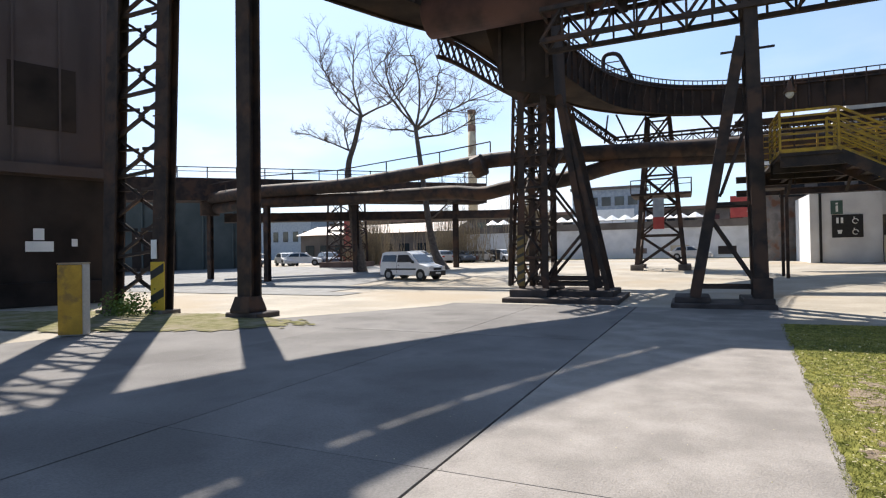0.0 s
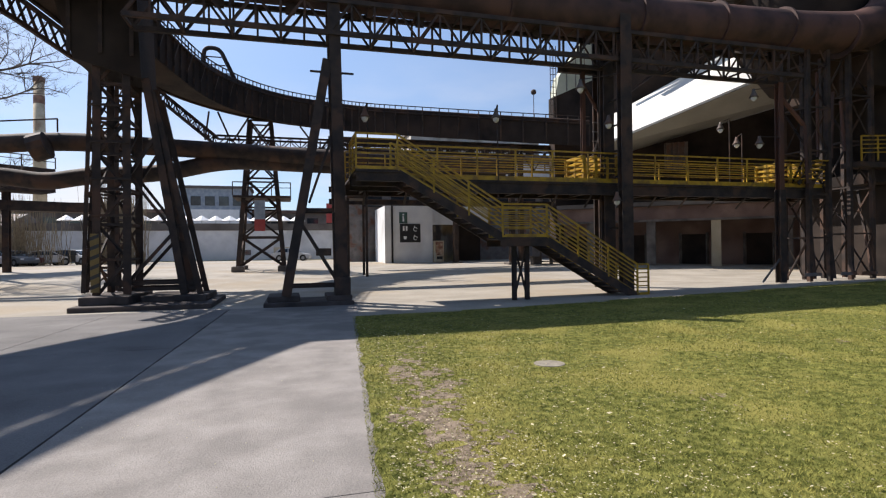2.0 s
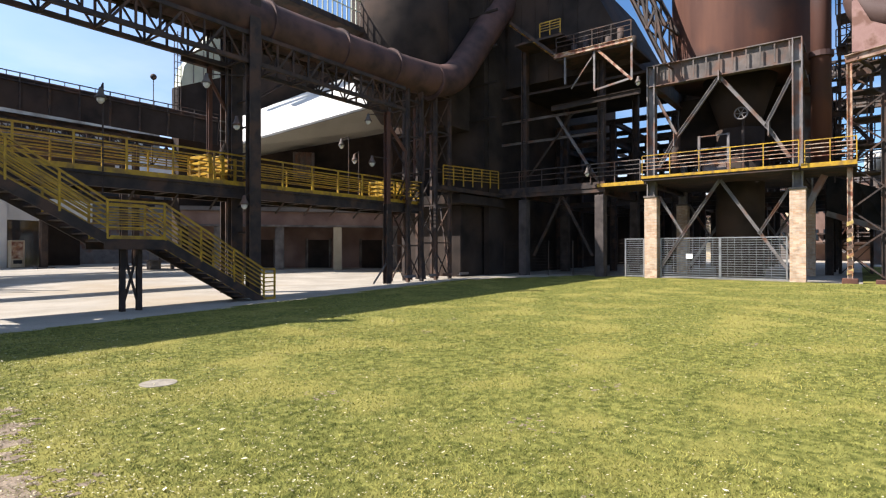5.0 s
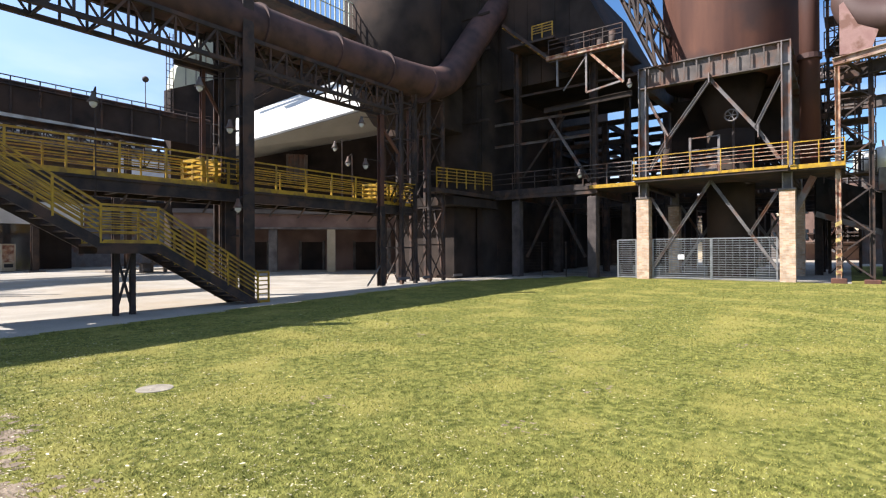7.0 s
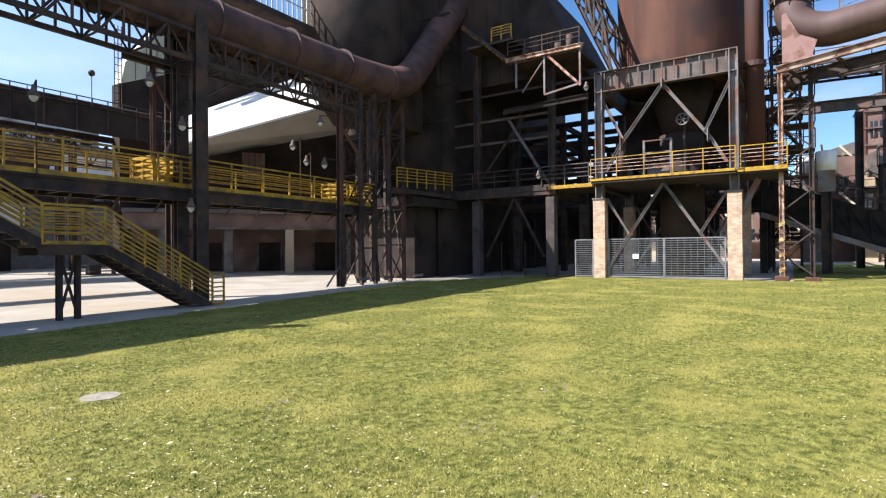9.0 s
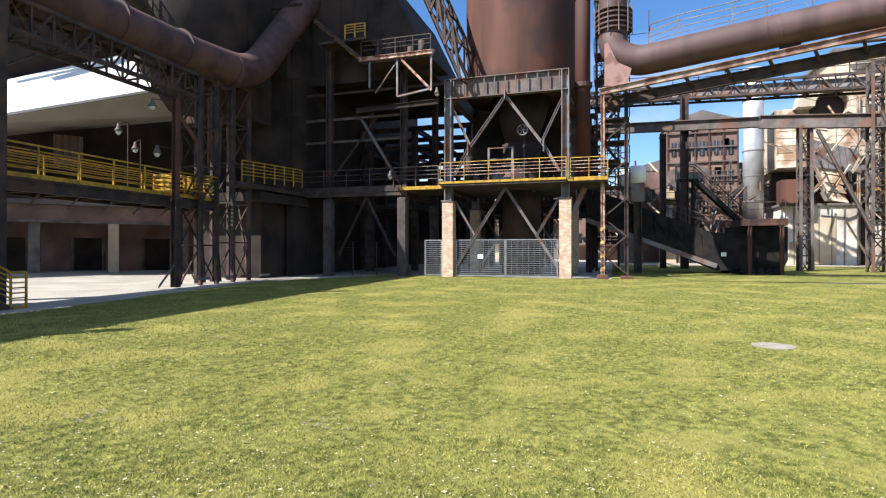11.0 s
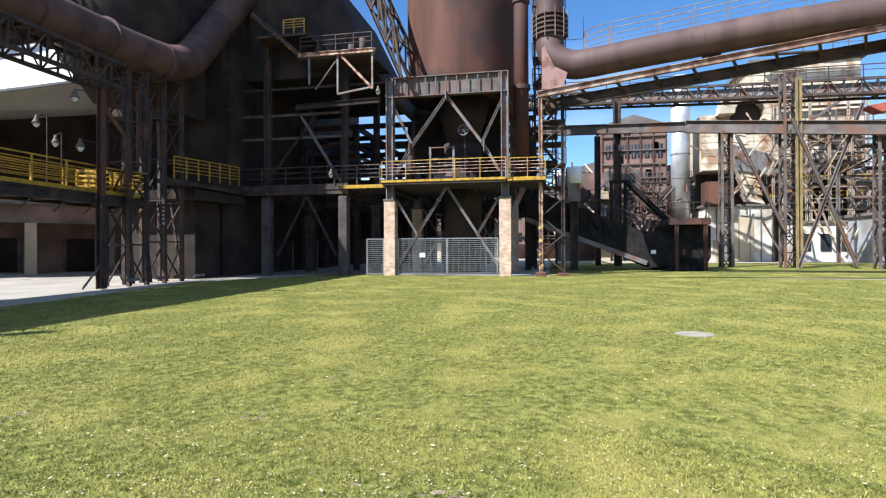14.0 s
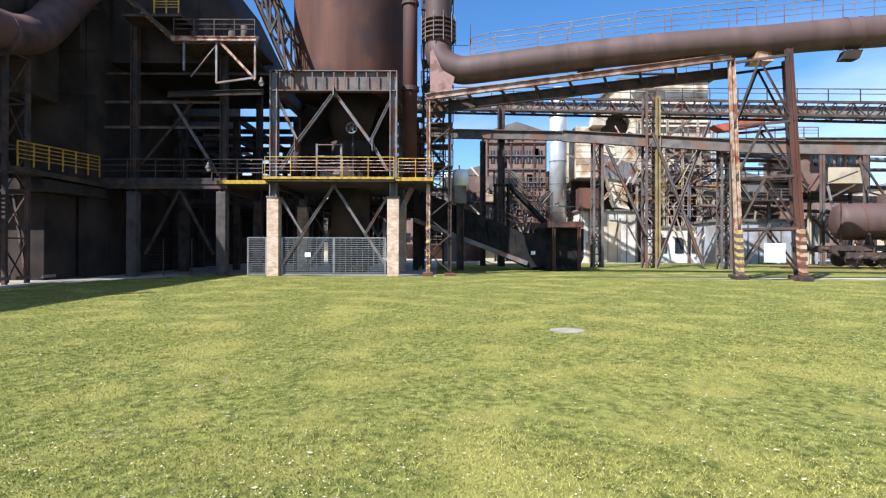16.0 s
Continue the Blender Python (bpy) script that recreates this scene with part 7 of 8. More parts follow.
def tree(name, trunk_pts, limbs, seed, label):
    """A bare tree: a bent tapered trunk, limbs (place on the trunk, lean in degrees, length) and fine twigs."""
    rnd = random.Random(seed)
    pts = [Vector(p) for p in trunk_pts]
    t = thing(name, pts[0], label, "tree", "bare trees")
    trunk, crown = bmesh.new(), bmesh.new()
    line = smooth_path(pts, 6)
    n = len(line) - 1
    tube_bm(line, [0.28 * (1 - k / n) ** 5 + 0.32 - 0.15 * k / n for k in range(n + 1)], 12, bm=trunk)

    def grow(p, d, ln, r, level):
        seg = 6 if level == 0 else 4
        way = [p]
        for k in range(seg):
            d = (d + Vector((rnd.gauss(0, 0.17), rnd.gauss(0, 0.17), rnd.gauss(0.015, 0.13)))).normalized()
            way.append(way[-1] + d * ln / seg)
        tube_bm(way, [r * (1 - 0.62 * k / seg) for k in range(seg + 1)], (8, 6, 4, 3)[level], bm=crown, cap=False)
        if level >= 3:
            return
        for k in range((10, 8, 6)[level]):
            s = rnd.uniform(0.2, 1.0) if k else 1.0
            i = min(seg - 1, int(s * seg))
            q = way[i].lerp(way[i + 1], s * seg - i)
            out = Vector((rnd.gauss(0, 1), rnd.gauss(0, 1), rnd.gauss(0.1, 0.5))).normalized()
            grow(q, (d * 0.5 + out * 0.62 + Vector((0, 0, 0.08))).normalized(), ln * rnd.uniform(0.3, 0.52), max(0.009, r * 0.4), level + 1)
    for s, lean, ln in limbs:
        i = min(n - 1, int(s * n))
        p = line[i].lerp(line[i + 1], s * n - i)
        a = radians(lean)
        grow(p, Vector((math.sin(a) * 0.92, rnd.uniform(-0.45, 0.45) + math.sin(a) * 0.4, math.cos(a))).normalized(), ln * 0.88, 0.05 + 0.009 * ln, 0)
    part("trunk", trunk, BARK, t, smooth=True)
    part("crown", crown, BARK, t, smooth=True)


tree("tree", [(-24.8, 38.8, 0.0), (-25.5, 38.8, 4.8), (-26.05, 38.9, 9.0), (-25.4, 39, 11.3), (-24.75, 39, 13.6)],
     [(0.98, -66, 4.0), (1.0, -36, 6.4), (1.0, 8, 5.6), (0.97, 58, 5.8), (0.66, -78, 4.2), (0.64, -45, 3.6)], 4, "tall leafless tree with a crooked forked grey trunk")
tree("tree", [(-18.3, 41.5, 0.0), (-19.5, 41.5, 2.6), (-20.45, 41.5, 9.0), (-20.95, 41.5, 12.6)],
     [(1.0, -38, 6.6), (1.0, -10, 7.2), (0.99, 14, 7.2), (0.98, 38, 7.6), (0.97, 60, 7.6), (0.9, 78, 5.6), (0.96, -70, 4.0), (0.45, 66, 4.4)], 9, "tall leafless tree with a leaning grey trunk")


def brush(name, x, y, w, h, seed, mat, label):
    """A thicket of thin upright stems."""
    rnd = random.Random(seed)
    bm = bmesh.new()
    z0 = gz(x, y)
    for _ in range(420):
        p = Vector((x + rnd.gauss(0, w / 3), y + rnd.gauss(0, 0.8), z0))
        q = p + Vector((rnd.gauss(0, 0.5), rnd.gauss(0, 0.4), h * rnd.uniform(0.45, 1)))
        tube_bm([p, (p + q) / 2 + Vector((rnd.gauss(0, 0.2), 0, 0)), q], [0.03, 0.022, 0.01], 3, bm=bm, cap=False)
    whole(name, bm, mat, label, "shrub", kind="stuff")


brush("thicket", -25, 60, 6, 7, 1, TWIG, "dry brown leafless thicket beside the yard")
brush("thicket", -16.5, 62, 3.2, 9, 2, TWIG, "pale leafless birch thicket beside the wall")
brush("thicket", -31, 50, 4, 6, 5, TWIG, "dry brown shrubs at the trestle foot")


def far_wall():
    t = thing("yard_wall", (-5, 75, 0.7), "long white rendered boundary wall with dark coping", "wall", kind="structure")
    part("wall", box((-45, 75, 0.3), (12, 75.6, 4.6)), WHITE, t)
    part("coping", box((-45, 74.9, 4.6), (12, 75.8, 5.5)), ROOF, t)
    part("graffiti", box((-6.5, 74.97, 1.4), (-4.8, 74.99, 2.1)), STEEL_GREY, t, "dark painted mark")
    part("graffiti", box((3.4, 74.97, 1.2), (5.4, 74.99, 2.2)), STEEL, t, "dark painted mark")
    part("hatch", box((-2.0, 74.94, 1.2), (0.2, 74.99, 2.4)), CREAM, t)
    part("verge", box((-45, 73.5, 0.5), (30, 75, 0.78)), LAWN, t)
    rnd = random.Random(2)
    for k in range(17):
        x = -27 + k * 1.75
        p = thing("parasol", (x, 79, 5), "white open parasol of a terrace", "parasol", "terrace parasols")
        bm = bmesh.new()
        bmesh.ops.create_cone(bm, cap_ends=True, segments=8, radius1=1.15, radius2=0.05, depth=0.7, matrix=Matrix.Translation((x, 79, 6.4)))
        part("canopy", bm, WHITE_SIGN, p)
        member("pole", (x, 79, 3.0), (x, 79, 6.2), 0.06, 0.06, GALV, p)
    b = thing("terrace", (-14, 80, 3), "raised terrace deck behind the wall", "terrace", kind="structure")
    part("deck", box((-45, 76, 2.6), (12, 84, 3.0)), PLINTH, b)
    c = thing("long_hall", (-5, 96, 1), "long low brown-roofed hall behind the terrace", "hall")
    part("wall", box((-60, 95, 0), (40, 110, 8.2)), ROOF, c)
    for k in range(30):
        part("window", box((-58 + k * 3.2, 94.9, 5.4), (-56.2 + k * 3.2, 94.97, 7.4)), WINDOW, c)
    part("roof", box((-60, 94.5, 8.2), (40, 110.5, 8.7)), REDBRICK, c)
    d = thing("office_block", (-13, 92, 1), "blue-grey office block with pale sign band", "building")
    part("wall", box((-17, 90, 0), (-6, 96, 11.6)), BLUE_SIGN, d)
    part("roof", box((-17.3, 89.7, 11.6), (-5.7, 96.3, 12.0)), ROOF, d)
    part("sign_band", box((-16.5, 89.9, 6.0), (-7.5, 89.97, 8.4)), WHITE_SIGN, d)
    for k in range(5):
        part("window", box((-16.4 + k * 2.0, 89.9, 9.0), (-15.0 + k * 2.0, 89.97, 10.4)), WINDOW, d)
    e = thing("red_banner", (9, 74.8, 6), "long red banner with pale lines on the wall", "banner")
    part("cloth", box((4.8, 74.7, 5.6), (12, 74.76, 8.2)), RED_SIGN, e)
    for k in range(2):
        part("line", box((6.6, 74.66, 6.2 + k * 0.9), (11.6, 74.69, 6.5 + k * 0.9)), WHITE_SIGN, e)
    f = thing("long_shed", (-40, 62, 0.5), "long low shed with dark openings and pale roof", "shed")
    part("wall", box((-56, 70, 0), (-30, 80, 5.0)), ROOF, f)
    part("roof", prism([(-56.5, 69.4, 5.0), (-56.5, 80.5, 5.0), (-56.5, 75, 6.6)], (27, 0, 0)), STEEL_GREY, f)
    for k in range(9):
        part("window", box((-55 + k * 2.8, 69.9, 1.6), (-53.4 + k * 2.8, 69.97, 3.4)), WINDOW, f)
    part("banner", box((-47.6, 69.7, 3.0), (-44.5, 69.8, 7.5)), RED_SIGN, f, "faded red banner")


far_wall()


def info_house():
    z0 = gz(10, 46)
    t = thing("info_house", (11, 47, z0), "white kiosk building with pictogram board", "kiosk")
    part("wall", box((8.0, 46.4, z0 - 0.2), (12.2, 52, 5.6)), WHITE, t)
    part("wing", box((12.2, 46.6, 4.0), (17.5, 52, 5.6)), WHITE, t)
    part("wing_back", box((12.2, 49, z0 - 0.2), (17.5, 52, 4.0)), CLAD, t)
    part("glazing", box((12.3, 46.9, z0), (14.2, 46.95, 4.0)), WINDOW, t)
    part("corner_post", box((8.55, 46.3, z0), (8.7, 46.4, 5.6)), BLACK, t)
    part("info_plate", box((9.25, 46.33, 4.1), (9.95, 46.38, 5.05)), INFO_GREEN, t, "grey-green plate with letter i")
    part("letter_dot", box((9.53, 46.31, 4.78), (9.67, 46.33, 4.9)), WHITE_SIGN, t)
    part("letter_stem", box((9.53, 46.31, 4.25), (9.67, 46.33, 4.7)), WHITE_SIGN, t)
    b = part("pictogram_board", box((9.3, 46.33, 2.45), (11.1, 46.38, 4.05)), BLACK, t, "black board with four pale pictograms")
    for x in (9.62, 9.88):
        part("pictogram", box((x - 0.07, 46.31, 3.45), (x + 0.07, 46.33, 3.85), 0.005), WHITE_SIGN, t)
    for x, z in ((10.65, 3.58), (10.65, 2.82)):
        ring = [(x + 0.16 * math.cos(a), 46.32, z + 0.16 * math.sin(a)) for a in (2 * math.pi * k / 14 for k in range(13))]
        part("pictogram", tube_bm(ring, 0.03, 6), WHITE_SIGN, t)
        part("pictogram", box((x - 0.1, 46.31, z + 0.14), (x - 0.04, 46.33, z + 0.3), 0.005), WHITE_SIGN, t)
    part("pictogram", prism([(9.6, 46.31, 2.98), (9.66, 46.31, 2.72), (9.84, 46.31, 2.72), (9.9, 46.31, 2.98)], (0, 0.02, 0)), WHITE_SIGN, t)
    v = thing("vending_machine", (12.6, 46.0, z0), "pale vending machine against the kiosk", "vending machine")
    part("body", box((12.2, 45.6, z0), (13.0, 46.3, z0 + 1.85), 0.03), CREAM, v)
    part("display", box((12.26, 45.57, z0 + 0.6), (12.9, 45.6, z0 + 1.75)), ORANGE_RUST, v, "orange printed front")
    part("slot", box((12.35, 45.57, z0 + 0.25), (12.85, 45.6, z0 + 0.5)), BLACK, v)
    r = thing("rear_hall", (18, 52, 5), "pale grey hall behind the viaduct with window strips", "hall")
    part("wall", box((5.5, 53, 0.5), (32, 56, 11.2)), STEEL_GREY, r)
    part("roof", box((5.2, 52.8, 11.2), (32.3, 56.3, 11.6)), ROOF, r)
    part("upper_band", box((5.6, 52.9, 8.2), (31.9, 52.98, 10.6)), WHITE, r, "pale panel band")
    for k in range(9):
        part("window", box((7 + k * 2.7, 52.8, 6.0), (8.8 + k * 2.7, 52.9, 7.4)), WINDOW, r)
    w = thing("canopy_columns", (15, 40, z0), "dark steel columns and beams behind the stairs", "steel frame")
    for x, y in ((13.6, 44), (17, 40), (19.5, 44), (22, 42)):
        member("column", (x, y, 0.4), (x, y, 10), 0.4, 0.4, STEEL, w, "I")
        part("foot", box((x - 0.5, y - 0.5, 0.2), (x + 0.5, y + 0.5, 0.75), 0.03), PLINTH, w)
    for z in (5.4, 6.3, 10.0):
        member("beam", (3, 41, z), (24, 41, z), 0.3, 0.4, STEEL, w, "I")
    girder(w, (3, 42, 8.2), (24, 42, 8.2), 1.6, 0.0, 10, 0.14, 0.1)
    x = thing("side_stair", (7.0, 40, 0.4), "slender steel stair tower seen under the girder", "stair tower")
    for p in ((3.6, 33), (4.7, 33), (3.6, 34.5), (4.7, 34.5)):
        member("post", (p[0], p[1], 0.2), (p[0], p[1], 8), 0.14, 0.14, STEEL, x, "I")
    for k in range(5):
        member("tread_frame", (3.6, 33, 5.3 + k * 0.4), (4.7, 33, 5.3 + k * 0.4), 0.05, 0.05, STEEL, x)
    part("floor", box((3.5, 32.9, 4.9), (4.8, 34.6, 5.05)), STEEL, x)
    y = thing("picnic_table", (19, 40, 0.5), "dark wooden bench table in the yard", "table")
    part("top", box((18, 38.6, 1.15), (20, 39.3, 1.22)), BARK, y)
    for sx in (18.2, 19.8):
        member("leg", (sx, 38.95, 0.35), (sx, 38.95, 1.15), 0.08, 0.5, BARK, y)
    for yy in (38.2, 39.5):
        part("bench", box((18, yy, 0.75), (20, yy + 0.25, 0.8)), BARK, y)


info_house()


def distance():
    t = thing("brick_chimney", (-90, 236, 0.7), "tall distant brick chimney with pale bands", "chimney")
    part("shaft", tube_bm([(-90, 236, 0), (-90, 236, 67)], [2.5, 1.7], 20), CREAM, t, smooth=True)
    for z in (58,):
        part("band", tube_bm([(-90, 236, z), (-90, 236, z + 3)], [1.86, 1.84], 20), REDBRICK, t)
    part("crown", tube_bm([(-90, 236, 66), (-90, 236, 68)], 1.95, 20), REDBRICK, t)
    for i, (x, y, w, h, mat) in enumerate(((-95, 150, 40, 12, ROOF), (-60, 165, 30, 15, REDBRICK), (-130, 140, 44, 13, BLUE_SIGN), (0, 180, 60, 14, ROOF), (60, 160, 50, 13, ROOF), (-40, 140, 24, 10, WHITE))):
        b = thing("distant_building", (x, y, 0.7), "distant low industrial building", "building", "distant buildings")
        part("wall", box((x - w / 2, y, 0), (x + w / 2, y + 14, h)), mat, b)
        part("roof", box((x - w / 2 - 0.4, y - 0.4, h), (x + w / 2 + 0.4, y + 14.4, h + 0.5)), ROOF, b)
        for k in range(int(w / 4)):
            part("window", box((x - w / 2 + 1 + k * 4, y - 0.1, h * 0.5), (x - w / 2 + 3 + k * 4, y - 0.03, h * 0.75)), WINDOW, b)
    bm = bmesh.new()
    rnd = random.Random(4)
    prev = None
    for k in range(121):
        a = 2 * math.pi * k / 120
        r = 1400
        h = 46 + 26 * noise.noise((math.cos(a) * 3, math.sin(a) * 3, 0)) + 8 * noise.noise((math.cos(a) * 14, math.sin(a) * 14, 2))
        cur = bm.verts.new((r * math.cos(a), r * math.sin(a), -5)), bm.verts.new((r * math.cos(a), r * math.sin(a), h))
        if prev:
            bm.faces.new((prev[0], cur[0], cur[1], prev[1]))
        prev = cur
    whole("backdrop", bm, HILL, "low wooded hills on the horizon", "hills", kind="structure", smooth=True)


distance()


def pale_works():
    t = thing("pale_works_building", (19, 55, 0.2), "pale rendered works building with a row of windows", "building")
    part("wall", box((12.2, 55, -0.2), (26.5, 62, 13.9)), PALE_WALL, t)
    part("cornice", box((12.0, 54.8, 13.9), (26.7, 62.2, 14.3)), PLINTH, t)
    for k in range(8):
        x = 13.0 + k * 1.7
        part("window", box((x, 54.94, 11.0), (x + 0.9, 54.98, 12.9)), WINDOW, t)
        part("window_sill", box((x - 0.1, 54.85, 10.85), (x + 1.0, 54.99, 10.98)), PLINTH, t)


pale_works()



# ---- lamps, valve wheels and the rest of the small steel ----
def bell_lamp(x, y, z, arm, label="grey bell-shaped yard lamp on a bracket"):
    t = thing("bell_lamp", (x, y, z), label, "lamp", "yard lamps")
    part("shade", tube_bm([(x, y, z + 0.42), (x, y, z + 0.3), (x, y, z + 0.16), (x, y, z + 0.08)], [0.05, 0.07, 0.13, 0.18], 14), WEATHERED, t, smooth=True)
    part("globe", tube_bm([(x, y, z + 0.1), (x, y, z), (x, y, z - 0.08)], [0.12, 0.11, 0.04], 12), LAMP_GLASS, t, smooth=True)
    member("bracket", (x, y, z + 0.4), (x + arm[0], y + arm[1], z + 0.5 + arm[2]), 0.04, 0.04, STEEL, t, "tube")
    return t


bell_lamp(10.6, 18.0, 7.5, (1.8, 0, 0.3))
bell_lamp(11.75, 18.0, 6.25, (0.6, 0, 0.2))
bell_lamp(18.5, 18.1, 7.7, (1.6, 0.3, 0.2))
bell_lamp(18.75, 18.1, 5.8, (1.4, 0.3, 0))
bell_lamp(12.0, 17.9, 3.4, (0.5, 0, 0.2))
bell_lamp(30.2, 12.4, 6.1, (0.5, 0, 0.1))
bell_lamp(30.4, 9.6, 10.8, (0.5, 0, 0.0))
bell_lamp(7.60, 18.8, 6.45, (0.1, 0.1, 0.1))
bell_lamp(2.82, 18.8, 6.23, (0.1, 0.1, 0.1))


def post_lamp(x, y, z0, z1):
    t = thing("post_lamp", (x, y, z0), "slim post with a round lamp head", "lamp", "yard lamps")
    member("post", (x, y, z0), (x, y, z1), 0.05, 0.05, STEEL, t, "tube")
    bm = bmesh.new()
    bmesh.ops.create_uvsphere(bm, u_segments=14, v_segments=8, radius=0.2, matrix=Matrix.Translation((x, y, z1 + 0.15)))
    part("globe", bm, STEEL, t, smooth=True)


post_lamp(17.4, 36.6, 11.2, 13.0)
bell_lamp(19.4, 20.9, 7.05, (0.5, 0, 0.1))
bell_lamp(20.3, 20.9, 6.4, (0.3, 0, 0.1))
for px, pz in ((19.9, 7.6), (20.6, 6.95)):
    member("lamp_pole", (px, 20.9, 4.0), (px, 20.9, pz), 0.06, 0.06, STEEL, bpy.data.objects["raised_walkway"], "tube")
for px, pz in ((7.70, 7.05), (2.92, 6.83)):
    member("lamp_pole", (px, 18.9, 3.6), (px, 18.9, pz), 0.05, 0.05, STEEL, bpy.data.objects["raised_walkway"], "tube")


def hand_wheel(x, y, z, r):
    t = thing("hand_wheel", (x, y, z), "grey spoked valve hand wheel on a stand", "valve wheel")
    pts = [(x, y + r * math.cos(a), z + r * math.sin(a)) for a in (2 * math.pi * k / 16 for k in range(17))]
    part("rim", tube_bm(pts, 0.04, 8), STEEL_GREY, t, smooth=True)
    for k in range(3):
        a = math.pi * k / 3
        member("spoke", (x, y + r * math.cos(a), z + r * math.sin(a)), (x, y - r * math.cos(a), z - r * math.sin(a)), 0.04, 0.04, STEEL_GREY, t)
    member("spindle", (x, y, z), (x + 0.8, y, z - 0.1), 0.07, 0.07, STEEL_GREY, t, "tube")
    member("stand", (x + 0.6, y, 5.72), (x + 0.6, y, z), 0.12, 0.12, STEEL, t)


hand_wheel(31.9, 4.9, 8.8, 0.3)


def stove_clutter():
    t = thing("valve_gear", (32, 6.2, 5.72), "grey valve gear frame on the stove platform", "valve gear")
    for y in (6.9, 5.5):
        member("post", (32, y, 5.72), (32, y, 7.9), 0.12, 0.12, STEEL_GREY, t, "L")
    for z in (6.4, 6.8, 7.2, 7.85):
        member("bar", (32, 6.9, z), (32, 5.5, z), 0.08, 0.06, STEEL_GREY, t)
    part("box", box((32.2, 5.6, 6.0), (33, 6.8, 6.6), 0.03), STEEL_GREY, t)
    part("cylinder", tube_bm([(33, 8.4, 5.72), (33, 8.4, 8.2)], 0.3, 14), STEEL, t, smooth=True)
    u = thing("side_ladder_cage", (33, 0.9, 5.7), "dark caged ladder tower with small galleries", "ladder")
    for x, y in ((34.6, 0.4), (35.6, 0.4), (34.6, -0.8), (35.6, -0.8)):
        member("post", (x, y, 0.4), (x, y, 19), 0.1, 0.1, STEEL, u, "L")
    for k in range(10):
        z = 5.6 + k * 1.35
        part("gallery", box((34.4, -1.0, z), (35.8, 0.6, z + 0.08)), STEEL, u)
        railing(u, [(34.4, 0.6, z + 0.08), (34.4, -1.0, z + 0.08)], 1.0, 0.8, 2, STEEL, 0.05)
    v = thing("white_vat", (36, -1.6, 5.5), "pale tank on the platform beside the conveyor", "tank")
    part("tank", tube_bm([(38, -1.6, 6.2), (38, -1.6, 7.3)], 0.5, 18), WHITE_SIGN, v, smooth=True)
    part("stand", box((37.6, -2.0, 5.0), (38.4, -1.2, 6.2)), STEEL_GREY, v)
    member("leg", (38, -1.6, 0.4), (38, -1.6, 5.0), 0.5, 0.5, STEEL, v, "I")
    member("pipe_brace", (31.5, 1.4, 5.3), (31.5, 2.3, 3.4), 0.3, 0.28, STEEL_GREY, bpy.data.objects["stove_trestle"], "box")
    w = thing("whip_mast", (31, -2, 12.8), "thin antenna mast beside the pipe", "mast")
    member("mast", (31.4, -1.9, 11.5), (31.4, -1.9, 14.6), 0.04, 0.04, STEEL, w, "tube")
    member("arm", (31.4, -1.9, 13.4), (31.4, -0.9, 13.4), 0.03, 0.03, STEEL, w, "tube")


stove_clutter()


def yard_girder():
    t = thing("pipe_footbridge", (4, 29.6, 7.1), "light dark lattice footbridge under the viaduct", "footbridge")
    girder(t, (-3.2, 29.8, 7.1), (13, 29.8, 7.1), 0.5, 0.9, 16, 0.09, 0.05)
    girder(t, (-6.2, 29.6, 9.6), (-3.2, 29.8, 7.1), 0.45, 0.6, 7, 0.09, 0.05)


yard_girder()


def stair_mast():
    t = thing("stair_mast", (41.5, 0.4, 0.5), "tall dark stair tower of thin steel behind the stove", "stair tower")
    lattice(t, square(41.6, 0.3, 1.5, 1.5), square(41.6, 0.3, 1.5, 1.5), 0.4, 21, 12, 0.14, 0.06)
    for k in range(10):
        z = 2.5 + k * 1.9
        part("landing", box((40.7, -0.6, z), (42.5, 1.2, z + 0.08)), STEEL, t)
        railing(t, [(40.7, -0.6, z + 0.08), (40.7, 1.2, z + 0.08)], 1.0, 0.9, 2, STEEL, 0.05)
        s = 1 if k % 2 else -1
        member("flight", (41.0, 0.3 - s * 0.7, z), (41.0, 0.3 + s * 0.7, z + 1.9), 0.1, 0.2, STEEL, t)


stair_mast()


